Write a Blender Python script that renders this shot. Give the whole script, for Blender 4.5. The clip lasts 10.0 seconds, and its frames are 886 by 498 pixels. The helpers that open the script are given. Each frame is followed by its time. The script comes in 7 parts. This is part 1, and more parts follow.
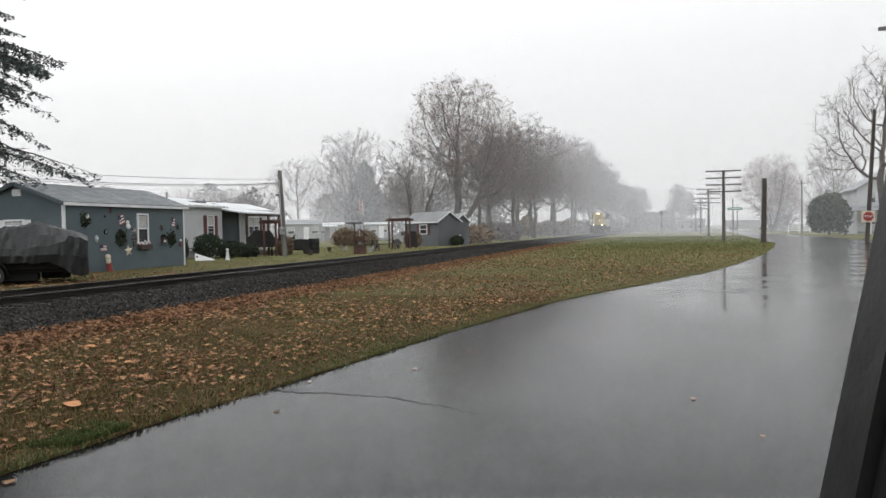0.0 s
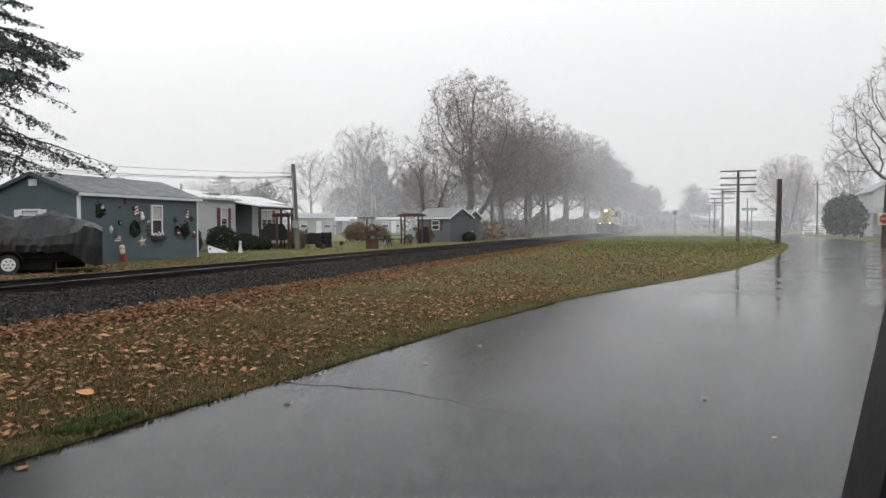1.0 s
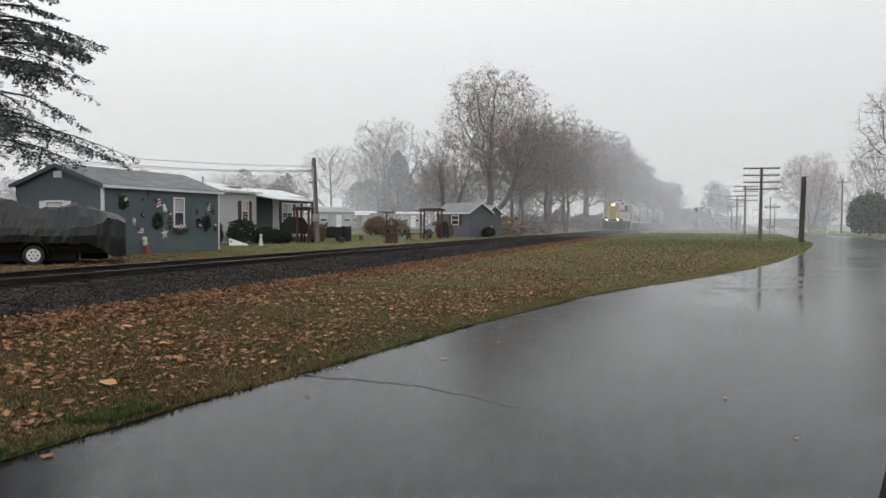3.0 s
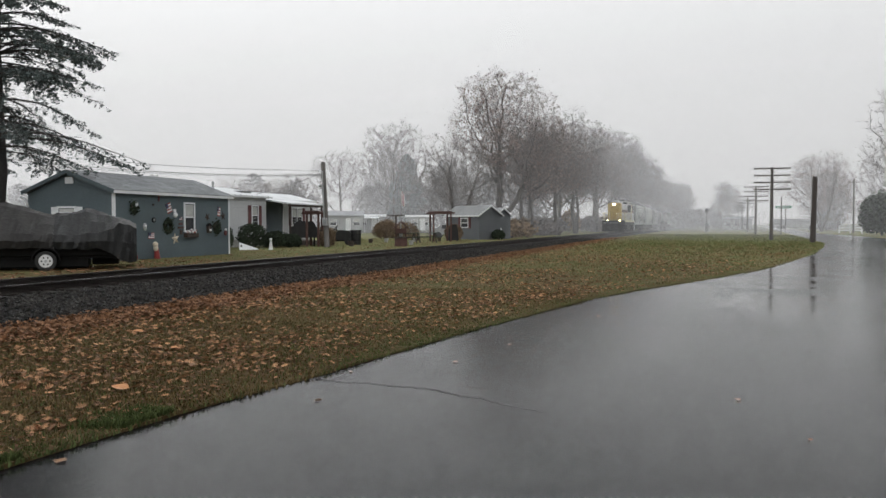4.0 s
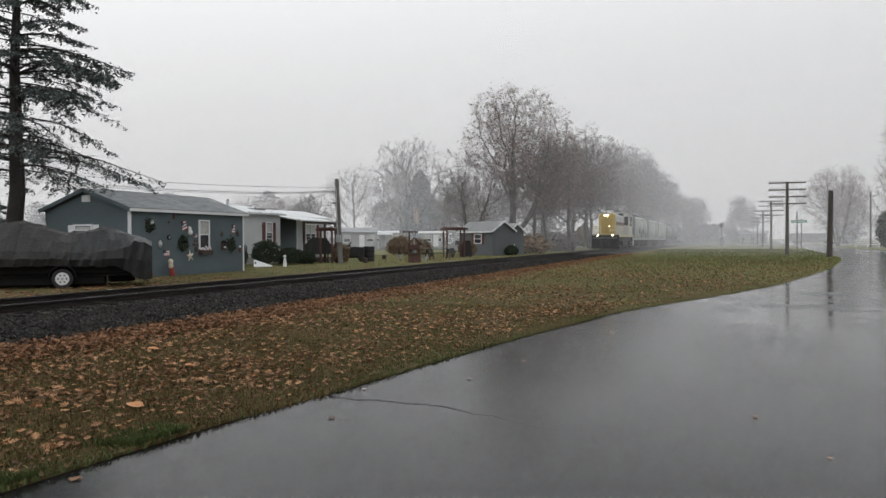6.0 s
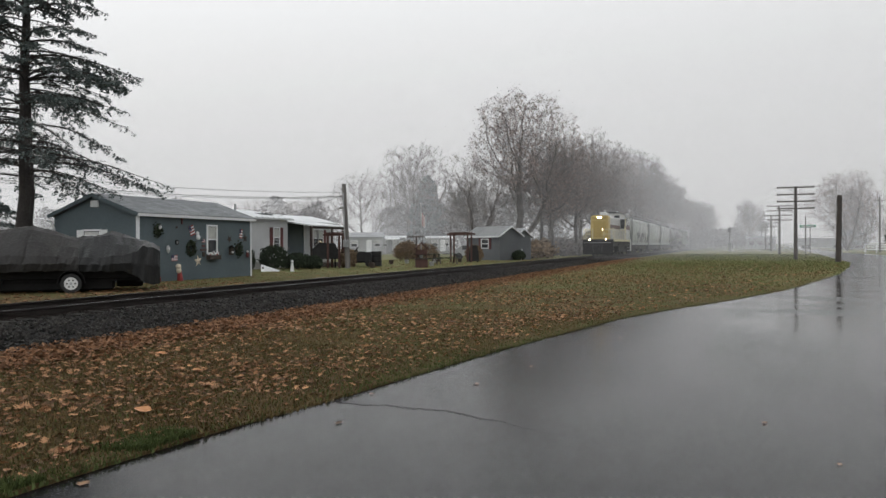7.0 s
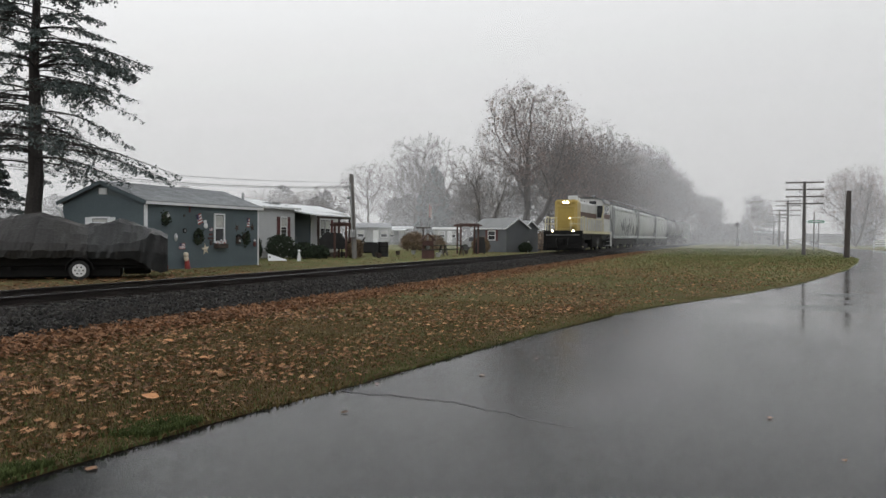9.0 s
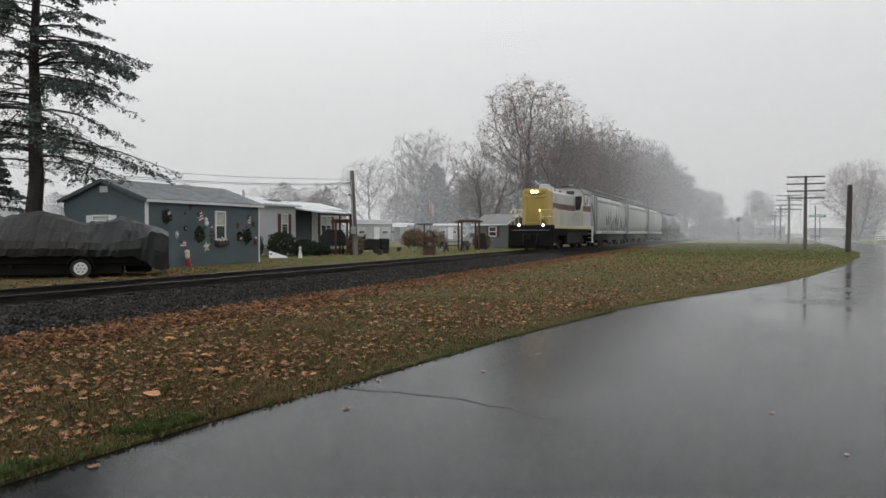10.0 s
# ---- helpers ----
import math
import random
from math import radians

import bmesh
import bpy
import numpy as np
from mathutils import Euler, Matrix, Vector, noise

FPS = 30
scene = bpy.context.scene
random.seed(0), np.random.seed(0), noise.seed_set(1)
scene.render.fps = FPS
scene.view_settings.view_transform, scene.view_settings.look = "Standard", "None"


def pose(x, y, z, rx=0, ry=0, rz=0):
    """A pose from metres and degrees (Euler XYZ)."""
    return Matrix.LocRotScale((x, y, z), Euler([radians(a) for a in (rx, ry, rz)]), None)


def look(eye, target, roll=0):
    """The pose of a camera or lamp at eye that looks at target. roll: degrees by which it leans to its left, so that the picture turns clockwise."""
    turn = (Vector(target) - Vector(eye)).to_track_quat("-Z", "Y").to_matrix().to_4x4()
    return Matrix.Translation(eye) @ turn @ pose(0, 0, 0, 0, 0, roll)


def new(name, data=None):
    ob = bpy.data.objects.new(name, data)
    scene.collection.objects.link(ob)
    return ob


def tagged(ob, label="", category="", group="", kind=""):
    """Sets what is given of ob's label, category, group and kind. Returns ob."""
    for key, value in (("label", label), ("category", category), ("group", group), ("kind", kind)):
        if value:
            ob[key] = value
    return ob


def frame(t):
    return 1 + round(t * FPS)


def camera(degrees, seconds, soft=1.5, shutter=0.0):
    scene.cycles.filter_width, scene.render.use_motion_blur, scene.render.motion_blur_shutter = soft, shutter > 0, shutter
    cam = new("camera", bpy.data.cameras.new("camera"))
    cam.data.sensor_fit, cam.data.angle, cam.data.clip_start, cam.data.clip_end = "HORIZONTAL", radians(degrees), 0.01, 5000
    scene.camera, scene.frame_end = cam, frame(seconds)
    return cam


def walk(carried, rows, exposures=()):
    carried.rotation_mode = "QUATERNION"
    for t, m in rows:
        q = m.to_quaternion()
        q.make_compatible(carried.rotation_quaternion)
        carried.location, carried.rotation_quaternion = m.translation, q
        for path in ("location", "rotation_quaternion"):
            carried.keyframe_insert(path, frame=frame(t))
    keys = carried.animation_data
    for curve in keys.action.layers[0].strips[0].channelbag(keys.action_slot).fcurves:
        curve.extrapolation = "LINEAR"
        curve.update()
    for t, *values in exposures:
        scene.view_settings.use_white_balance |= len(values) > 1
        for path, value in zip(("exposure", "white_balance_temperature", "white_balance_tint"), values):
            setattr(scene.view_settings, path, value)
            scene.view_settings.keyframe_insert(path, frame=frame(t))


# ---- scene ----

# ---- camera: held in the hand at an open side window of a standing car ----
cam = camera(60.0, 10.0)
walk(cam, [
    (0.0, pose(0.024, -0.006, 1.450, 88.635, 1.084, 16.419)),
    (0.5, pose(0.020, -0.002, 1.445, 88.799, 0.747, 16.858)),
    (1.0, pose(0.016, -0.002, 1.442, 88.349, 0.194, 17.329)),
    (1.5, pose(0.011, 0.003, 1.447, 88.166, -0.336, 17.959)),
    (2.0, pose(0.007, 0.003, 1.443, 88.102, -0.357, 18.323)),
    (2.5, pose(0.007, -0.001, 1.445, 87.968, -0.302, 18.596)),
    (4.0, pose(0.004, -0.003, 1.445, 88.179, 0.097, 19.471)),
    (4.5, pose(0.005, 0.000, 1.449, 88.954, 0.629, 20.077)),
    (5.0, pose(0.000, 0.004, 1.445, 89.251, 0.564, 20.302)),
    (5.5, pose(0.004, 0.002, 1.448, 89.239, 0.405, 20.302)),
    (7.0, pose(0.003, 0.001, 1.452, 89.747, 0.364, 20.995)),
    (7.5, pose(0.006, -0.002, 1.450, 89.734, 0.412, 21.175)),
    (8.0, pose(0.004, -0.000, 1.448, 89.612, 0.412, 21.429)),
    (8.5, pose(-0.005, 0.002, 1.449, 89.329, 0.156, 21.701)),
    (9.0, pose(0.001, -0.008, 1.453, 89.093, -0.303, 21.493)),
    (9.5, pose(-0.001, -0.001, 1.448, 88.927, -0.247, 21.305)),
    (10.0, pose(0.000, 0.000, 1.450, 88.820, 0.000, 21.570)),
], exposures=[(0.0, 0.38), (1.0, 0.33), (2.5, 0.21), (4.5, 0.08), (6.0, 0.02), (10.0, 0.0)])

# ---- world: bright overcast sky over thin fog, with a very soft sun behind it ----
sky_world = bpy.data.worlds.new("overcast")
scene.world = sky_world
sky_world.use_nodes = True
wn = sky_world.node_tree.nodes
wl = sky_world.node_tree.links
wn.clear()
sky = wn.new("ShaderNodeTexSky")
sky.sky_type = "NISHITA"
sky.sun_disc = False
sky.sun_elevation = radians(32)
sky.sun_rotation = radians(200)
sky.dust_density = 4.0
grey = wn.new("ShaderNodeHueSaturation")
grey.inputs["Saturation"].default_value = 0.12
grey.inputs["Value"].default_value = 0.09
# cloud cover: dull along the horizon, brightest overhead, a little brighter towards the west
way = wn.new("ShaderNodeTexCoord")
axes = wn.new("ShaderNodeSeparateXYZ")
wl.new(way.outputs["Generated"], axes.inputs[0])
lift = wn.new("ShaderNodeValToRGB")
lift.color_ramp.interpolation = "EASE"
lift.color_ramp.elements[0].position = 0.0
lift.color_ramp.elements[0].color = (0.665, 0.656, 0.648, 1)
lift.color_ramp.elements[1].position = 0.5
lift.color_ramp.elements[1].color = (1.005, 1.024, 1.045, 1)
wl.new(axes.outputs["Z"], lift.inputs["Fac"])
west = wn.new("ShaderNodeMath")
west.operation = "MULTIPLY_ADD"
west.inputs[1].default_value = -0.2
west.inputs[2].default_value = 0.985
wl.new(axes.outputs["X"], west.inputs[0])
veil = wn.new("ShaderNodeVectorMath")
veil.operation = "SCALE"
wl.new(lift.outputs["Color"], veil.inputs[0])
wl.new(west.outputs[0], veil.inputs["Scale"])
cloud = wn.new("ShaderNodeMixRGB")
cloud.inputs["Fac"].default_value = 0.9
wl.new(veil.outputs[0], cloud.inputs["Color2"])
bg = wn.new("ShaderNodeBackground")
bg.inputs["Strength"].default_value = 1.0
wout = wn.new("ShaderNodeOutputWorld")
wl.new(sky.outputs["Color"], grey.inputs["Color"])
wl.new(grey.outputs["Color"], cloud.inputs["Color1"])
wl.new(cloud.outputs["Color"], bg.inputs["Color"])
wl.new(bg.outputs["Background"], wout.inputs["Surface"])
sun_data = bpy.data.lights.new("sun", "SUN")
sun_data.energy = 0.25
sun_data.angle = radians(40)
sun_data.color = (1.0, 0.97, 0.93)
sun = new("sun", sun_data)
sun.matrix_world = look((40, -60, 60), (0, 0, 0))

# ---- materials ----
def mat(name, a, b, size=1.0, rough=0.8, fine=12.0, bump=0.3, metal=0.0, island=0.0, depth=0.01, wet=0.0, detail=5.0, stretch=(1, 1, 1), spec=0.5):
    """A surface whose colour wanders between a and b at two scales, with fine relief; size: metres of the large stains."""
    m = bpy.data.materials.new(name)
    m.use_nodes = True
    nt, n, l = m.node_tree, m.node_tree.nodes, m.node_tree.links
    p = n["Principled BSDF"]
    co = n.new("ShaderNodeTexCoord")
    mp = n.new("ShaderNodeMapping")
    mp.inputs["Scale"].default_value = stretch
    l.new(co.outputs["Object"], mp.inputs["Vector"])
    big = n.new("ShaderNodeTexNoise")
    big.inputs["Scale"].default_value = 1.0 / size
    big.inputs["Detail"].default_value = detail
    small = n.new("ShaderNodeTexNoise")
    small.inputs["Scale"].default_value = fine / size
    small.inputs["Detail"].default_value = 4.0
    for q in (big, small):
        l.new(mp.outputs["Vector"], q.inputs["Vector"])
    mixv = n.new("ShaderNodeMath")
    mixv.operation = "MULTIPLY_ADD"
    mixv.inputs[1].default_value = 0.45
    l.new(small.outputs["Fac"], mixv.inputs[0])
    half = n.new("ShaderNodeMath")
    half.operation = "MULTIPLY"
    half.inputs[1].default_value = 0.55
    l.new(big.outputs["Fac"], half.inputs[0])
    l.new(half.outputs[0], mixv.inputs[2])
    ramp = n.new("ShaderNodeValToRGB")
    ramp.color_ramp.elements[0].position = 0.36
    ramp.color_ramp.elements[1].position = 0.64
    ramp.color_ramp.elements[0].color = (*a, 1)
    ramp.color_ramp.elements[1].color = (*b, 1)
    l.new(mixv.outputs[0], ramp.inputs["Fac"])
    colour = ramp.outputs["Color"]
    if island:
        g = n.new("ShaderNodeNewGeometry")
        oi = n.new("ShaderNodeObjectInfo")
        add = n.new("ShaderNodeMath")
        add.operation = "ADD"
        l.new(g.outputs["Random Per Island"], add.inputs[0])
        l.new(oi.outputs["Random"], add.inputs[1])
        fr = n.new("ShaderNodeMath")
        fr.operation = "FRACT"
        l.new(add.outputs[0], fr.inputs[0])
        mr = n.new("ShaderNodeMapRange")
        mr.inputs["To Min"].default_value = 1.0 - island
        mr.inputs["To Max"].default_value = 1.0 + island
        l.new(fr.outputs[0], mr.inputs["Value"])
        hs = n.new("ShaderNodeHueSaturation")
        l.new(mr.outputs["Result"], hs.inputs["Value"])
        l.new(colour, hs.inputs["Color"])
        colour = hs.outputs["Color"]
    l.new(colour, p.inputs["Base Color"])
    p.inputs["Roughness"].default_value = rough
    p.inputs["Metallic"].default_value = metal
    p.inputs["Specular IOR Level"].default_value = spec
    if wet:
        p.inputs["Coat Weight"].default_value = wet
        p.inputs["Coat Roughness"].default_value = 0.12
    if bump:
        bp = n.new("ShaderNodeBump")
        bp.inputs["Strength"].default_value = bump
        bp.inputs["Distance"].default_value = depth
        l.new(small.outputs["Fac"], bp.inputs["Height"])
        l.new(bp.outputs["Normal"], p.inputs["Normal"])
    return m


def glow(name, colour, strength):
    m = bpy.data.materials.new(name)
    m.use_nodes = True
    p = m.node_tree.nodes["Principled BSDF"]
    p.inputs["Base Color"].default_value = (*colour, 1)
    p.inputs["Emission Color"].default_value = (*colour, 1)
    p.inputs["Emission Strength"].default_value = strength
    return m


def fog_mat(name, thick, far):
    """Thin drifting droplets: mostly clear, the rest scatters the sky's light."""
    m = bpy.data.materials.new(name)
    m.use_nodes = True
    n, l = m.node_tree.nodes, m.node_tree.links
    n.clear()
    m.cycles.use_bump_map_correction = False
    scatter = []
    for kind, z in (("ShaderNodeBsdfDiffuse", 1.0), ("ShaderNodeBsdfTranslucent", -1.0)):
        up = n.new("ShaderNodeCombineXYZ")
        up.inputs[2].default_value = z
        s = n.new(kind)
        s.inputs["Color"].default_value = (0.455, 0.456, 0.458, 1)
        l.new(up.outputs[0], s.inputs["Normal"])
        scatter.append(s)
    d = n.new("ShaderNodeAddShader")
    l.new(scatter[0].outputs[0], d.inputs[0])
    l.new(scatter[1].outputs[0], d.inputs[1])
    t = n.new("ShaderNodeBsdfTransparent")
    mx = n.new("ShaderNodeMixShader")
    # the bank thins out with height
    co = n.new("ShaderNodeTexCoord")
    sp = n.new("ShaderNodeSeparateXYZ")
    l.new(co.outputs["Object"], sp.inputs[0])
    fade = n.new("ShaderNodeMapRange")
    fade.interpolation_type = "SMOOTHSTEP"
    fade.inputs["From Min"].default_value = 0.02 * far
    fade.inputs["From Max"].default_value = 0.46 * far
    fade.inputs["To Min"].default_value = thick
    fade.inputs["To Max"].default_value = thick * 0.0
    l.new(sp.outputs["Z"], fade.inputs["Value"])
    l.new(fade.outputs["Result"], mx.inputs["Fac"])
    o = n.new("ShaderNodeOutputMaterial")
    l.new(t.outputs[0], mx.inputs[1])
    l.new(d.outputs[0], mx.inputs[2])
    l.new(mx.outputs[0], o.inputs["Surface"])
    return m


def wet_road():
    """Asphalt under a film of water: smooth where pools stand, rougher where it drains, softly mottled."""
    m = mat("wet_asphalt", (0.0045, 0.0049, 0.0054), (0.014, 0.0147, 0.0156), 1.1, 0.2, 60.0, 0.0, spec=0.165)
    n, l = m.node_tree.nodes, m.node_tree.links
    p = n["Principled BSDF"]
    co = n.new("ShaderNodeTexCoord")

    def cloudy(scale, detail, stretch, turn=0.0):
        mp = n.new("ShaderNodeMapping")
        mp.inputs["Scale"].default_value = stretch
        mp.inputs["Rotation"].default_value = (0, 0, radians(turn))
        l.new(co.outputs["Object"], mp.inputs["Vector"])
        q = n.new("ShaderNodeTexNoise")
        q.inputs["Scale"].default_value = scale
        q.inputs["Detail"].default_value = detail
        l.new(mp.outputs["Vector"], q.inputs["Vector"])
        return q.outputs["Fac"]

    def span(value, a, b, c, d):
        r = n.new("ShaderNodeMapRange")
        r.interpolation_type = "SMOOTHSTEP"
        for k, x in zip(("From Min", "From Max", "To Min", "To Max"), (a, b, c, d)):
            r.inputs[k].default_value = x
        l.new(value, r.inputs["Value"])
        return r.outputs["Result"]

    def both(op, a, b):
        q = n.new("ShaderNodeMath")
        q.operation = op
        l.new(a, q.inputs[0])
        l.new(b, q.inputs[1])
        return q.outputs[0]
    # the draining film: broad soft patches and fine streaks
    film_r = both("ADD", span(cloudy(0.6, 6.0, (1, 0.5, 1), -24), 0.32, 0.68, 0.10, 0.19), span(cloudy(14.0, 5.0, (1, 0.35, 1), 60), 0.4, 0.66, 0.0, 0.10))
    # still pools lie across the road farther up
    place = n.new("ShaderNodeSeparateXYZ")
    l.new(co.outputs["Object"], place.inputs[0])
    zone = both("MULTIPLY", span(place.outputs["Y"], 12.0, 17.0, 0, 1), span(place.outputs["Y"], 30.0, 42.0, 1, 0))
    pool = both("MULTIPLY", span(cloudy(0.55, 3.0, (0.55, 1.5, 1), 8), 0.5, 0.56, 0, 1), zone)
    dry = n.new("ShaderNodeMath")
    dry.operation = "SUBTRACT"
    dry.inputs[0].default_value = 1.0
    l.new(pool, dry.inputs[1])
    low = n.new("ShaderNodeMath")
    low.operation = "MAXIMUM"
    low.inputs[1].default_value = 0.11
    l.new(both("MULTIPLY", film_r, dry.outputs[0]), low.inputs[0])
    top = n.new("ShaderNodeMath")
    top.operation = "MINIMUM"
    top.inputs[1].default_value = 0.25
    l.new(low.outputs[0], top.inputs[0])
    l.new(top.outputs[0], p.inputs["Roughness"])
    b = n.new("ShaderNodeBump")
    b.inputs["Strength"].default_value = 0.3
    b.inputs["Distance"].default_value = 0.006
    l.new(both("ADD", both("MULTIPLY", cloudy(22.0, 4.0, (1, 0.5, 1), 50), dry.outputs[0]), cloudy(4.5, 4.0, (0.6, 1.4, 1), -20)), b.inputs["Height"])
    l.new(b.outputs["Normal"], p.inputs["Normal"])
    return m


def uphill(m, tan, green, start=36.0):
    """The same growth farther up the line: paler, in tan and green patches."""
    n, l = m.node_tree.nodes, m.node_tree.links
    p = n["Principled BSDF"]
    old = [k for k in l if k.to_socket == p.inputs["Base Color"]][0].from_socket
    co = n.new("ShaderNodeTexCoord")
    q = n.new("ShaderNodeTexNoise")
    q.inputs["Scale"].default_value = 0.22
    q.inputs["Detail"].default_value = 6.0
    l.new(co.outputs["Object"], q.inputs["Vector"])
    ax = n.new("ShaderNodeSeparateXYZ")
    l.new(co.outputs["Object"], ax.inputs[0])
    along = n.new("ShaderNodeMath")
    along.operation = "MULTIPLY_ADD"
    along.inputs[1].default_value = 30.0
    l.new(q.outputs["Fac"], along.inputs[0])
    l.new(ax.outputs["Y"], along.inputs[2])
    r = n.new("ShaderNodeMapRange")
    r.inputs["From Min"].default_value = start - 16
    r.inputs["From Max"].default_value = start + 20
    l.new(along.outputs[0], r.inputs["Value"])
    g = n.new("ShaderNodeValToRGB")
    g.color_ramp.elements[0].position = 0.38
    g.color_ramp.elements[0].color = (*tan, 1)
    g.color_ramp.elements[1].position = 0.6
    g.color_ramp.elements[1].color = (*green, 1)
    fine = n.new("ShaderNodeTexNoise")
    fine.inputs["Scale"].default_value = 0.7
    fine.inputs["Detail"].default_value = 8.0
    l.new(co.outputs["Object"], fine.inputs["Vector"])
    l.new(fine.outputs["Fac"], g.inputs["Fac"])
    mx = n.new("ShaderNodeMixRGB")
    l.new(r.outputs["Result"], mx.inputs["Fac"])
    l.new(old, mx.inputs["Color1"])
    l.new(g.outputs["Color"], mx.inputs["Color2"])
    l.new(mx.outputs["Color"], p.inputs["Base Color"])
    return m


M_ASPHALT = wet_road()
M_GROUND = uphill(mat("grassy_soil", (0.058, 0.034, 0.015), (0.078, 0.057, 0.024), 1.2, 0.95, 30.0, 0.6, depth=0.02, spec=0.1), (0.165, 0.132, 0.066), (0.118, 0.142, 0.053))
M_BALLAST = mat("ballast_bed", (0.012, 0.012, 0.012), (0.03, 0.03, 0.031), 0.5, 0.9, 12.0, 0.8, depth=0.03, spec=0.15)
M_STONE = mat("ballast_stone", (0.0095, 0.0087, 0.0078), (0.030, 0.0275, 0.0245), 0.4, 0.65, 8.0, 0.3, island=0.9, spec=0.22)
M_TIE = mat("tie_wood", (0.012, 0.011, 0.010), (0.035, 0.031, 0.028), 0.6, 0.8, 20.0, 0.5, island=0.3, stretch=(0.3, 2, 2), spec=0.2)
M_RAIL = mat("rail_steel", (0.012, 0.010, 0.009), (0.026, 0.021, 0.019), 0.5, 0.6, 20.0, 0.3, spec=0.15)
M_RAILTOP = mat("polished_rail_head", (0.35, 0.36, 0.37), (0.5, 0.5, 0.52), 0.5, 0.25, 20.0, 0.05, metal=0.9)
M_SIDING = mat("blue_grey_siding", (0.070, 0.095, 0.107), (0.093, 0.123, 0.136), 1.5, 0.7, 25.0, 0.15)
M_GREYSIDING = mat("grey_painted_siding", (0.085, 0.092, 0.10), (0.118, 0.125, 0.133), 1.5, 0.7, 25.0, 0.15)
M_WHITE = mat("white_paint", (0.62, 0.63, 0.64), (0.78, 0.79, 0.8), 0.8, 0.5, 15.0, 0.1)
M_YELLOW = mat("yellow_paint", (0.41, 0.30, 0.09), (0.52, 0.385, 0.12), 1.2, 0.4, 10.0, 0.08)
M_BLACK = mat("black_grime_and_shade", (0.004, 0.004, 0.004), (0.011, 0.0105, 0.010), 0.7, 0.65, 14.0, 0.3, spec=0.2)
M_HOPPER = mat("grey_hopper_paint", (0.40, 0.42, 0.41), (0.52, 0.54, 0.53), 1.6, 0.5, 10.0, 0.1)


M_BARK = mat("wet_grey_bark", (0.075, 0.066, 0.06), (0.14, 0.125, 0.115), 0.8, 0.9, 10.0, 0.6, spec=0.2)
M_SPRUCEBARK = mat("dark_spruce_bark", (0.028, 0.026, 0.025), (0.06, 0.055, 0.052), 0.6, 0.9, 12.0, 0.7, spec=0.2)
M_TWIG = mat("bare_twigs", (0.105, 0.094, 0.088), (0.16, 0.14, 0.132), 2.0, 0.9, 8.0, 0.0, spec=0.1)
M_DRYLEAF = mat("withered_tree_leaf", (0.155, 0.105, 0.09), (0.23, 0.165, 0.145), 2.0, 0.8, 8.0, 0.0, island=0.4, spec=0.1)
M_NEEDLE = mat("spruce_needles", (0.066, 0.085, 0.082), (0.118, 0.142, 0.138), 0.9, 0.8, 9.0, 0.0, island=0.45, spec=0.15)
M_HEDGE = mat("evergreen_shrub_leaf", (0.02, 0.029, 0.019), (0.04, 0.053, 0.032), 0.8, 0.75, 9.0, 0.0, island=0.5, spec=0.2)
M_BRUSH = mat("dry_brush", (0.12, 0.085, 0.06), (0.2, 0.15, 0.1), 0.8, 0.9, 9.0, 0.0, island=0.4, spec=0.1)
M_POLE = mat("creosoted_pole", (0.045, 0.038, 0.034), (0.085, 0.074, 0.066), 0.5, 0.85, 10.0, 0.5, stretch=(2, 2, 0.2))
M_GREYWOOD = mat("weathered_pole", (0.10, 0.095, 0.09), (0.19, 0.18, 0.17), 0.5, 0.85, 10.0, 0.5, stretch=(2, 2, 0.2))
M_WIRE = mat("cable", (0.02, 0.02, 0.02), (0.04, 0.04, 0.04), 1.0, 0.6, 8.0, 0.0)
M_SHINGLE = mat("grey_shingle", (0.17, 0.18, 0.19), (0.27, 0.28, 0.29), 0.8, 0.75, 14.0, 0.4, island=0.18)
M_GUTTER = mat("white_trim", (0.62, 0.64, 0.66), (0.76, 0.77, 0.78), 0.8, 0.45, 15.0, 0.05)
M_GLASS = mat("dark_window_glass", (0.02, 0.022, 0.025), (0.05, 0.052, 0.055), 0.6, 0.05, 6.0, 0.0)
M_CURTAIN = mat("pale_curtain", (0.35, 0.35, 0.34), (0.5, 0.5, 0.48), 0.2, 0.9, 6.0, 0.2)
M_TARP = mat("dark_grey_tarpaulin", (0.014, 0.0134, 0.0128), (0.031, 0.0295, 0.028), 0.7, 0.55, 9.0, 0.6, depth=0.03, spec=0.35)
M_TARP_B = mat("black_tarpaulin", (0.007, 0.0078, 0.008), (0.017, 0.0182, 0.0186), 0.6, 0.5, 9.0, 0.6, depth=0.03, spec=0.4)
M_TYRE = mat("tyre_rubber", (0.012, 0.012, 0.012), (0.028, 0.028, 0.028), 0.3, 0.8, 10.0, 0.2)
M_RIM = mat("white_wheel_rim", (0.6, 0.6, 0.6), (0.75, 0.75, 0.75), 0.2, 0.4, 8.0, 0.0)
M_STEEL = mat("galvanised_steel", (0.32, 0.33, 0.34), (0.45, 0.46, 0.47), 0.4, 0.4, 10.0, 0.1, metal=0.7)
M_LAPWHITE = mat("white_lap_siding", (0.40, 0.41, 0.42), (0.52, 0.53, 0.54), 1.5, 0.55, 20.0, 0.1)
M_TRAILER = mat("weathered_pale_siding", (0.27, 0.28, 0.28), (0.38, 0.39, 0.39), 1.5, 0.6, 20.0, 0.1)
M_METALROOF = mat("white_metal_roof", (0.55, 0.57, 0.58), (0.72, 0.74, 0.75), 1.5, 0.4, 9.0, 0.1)
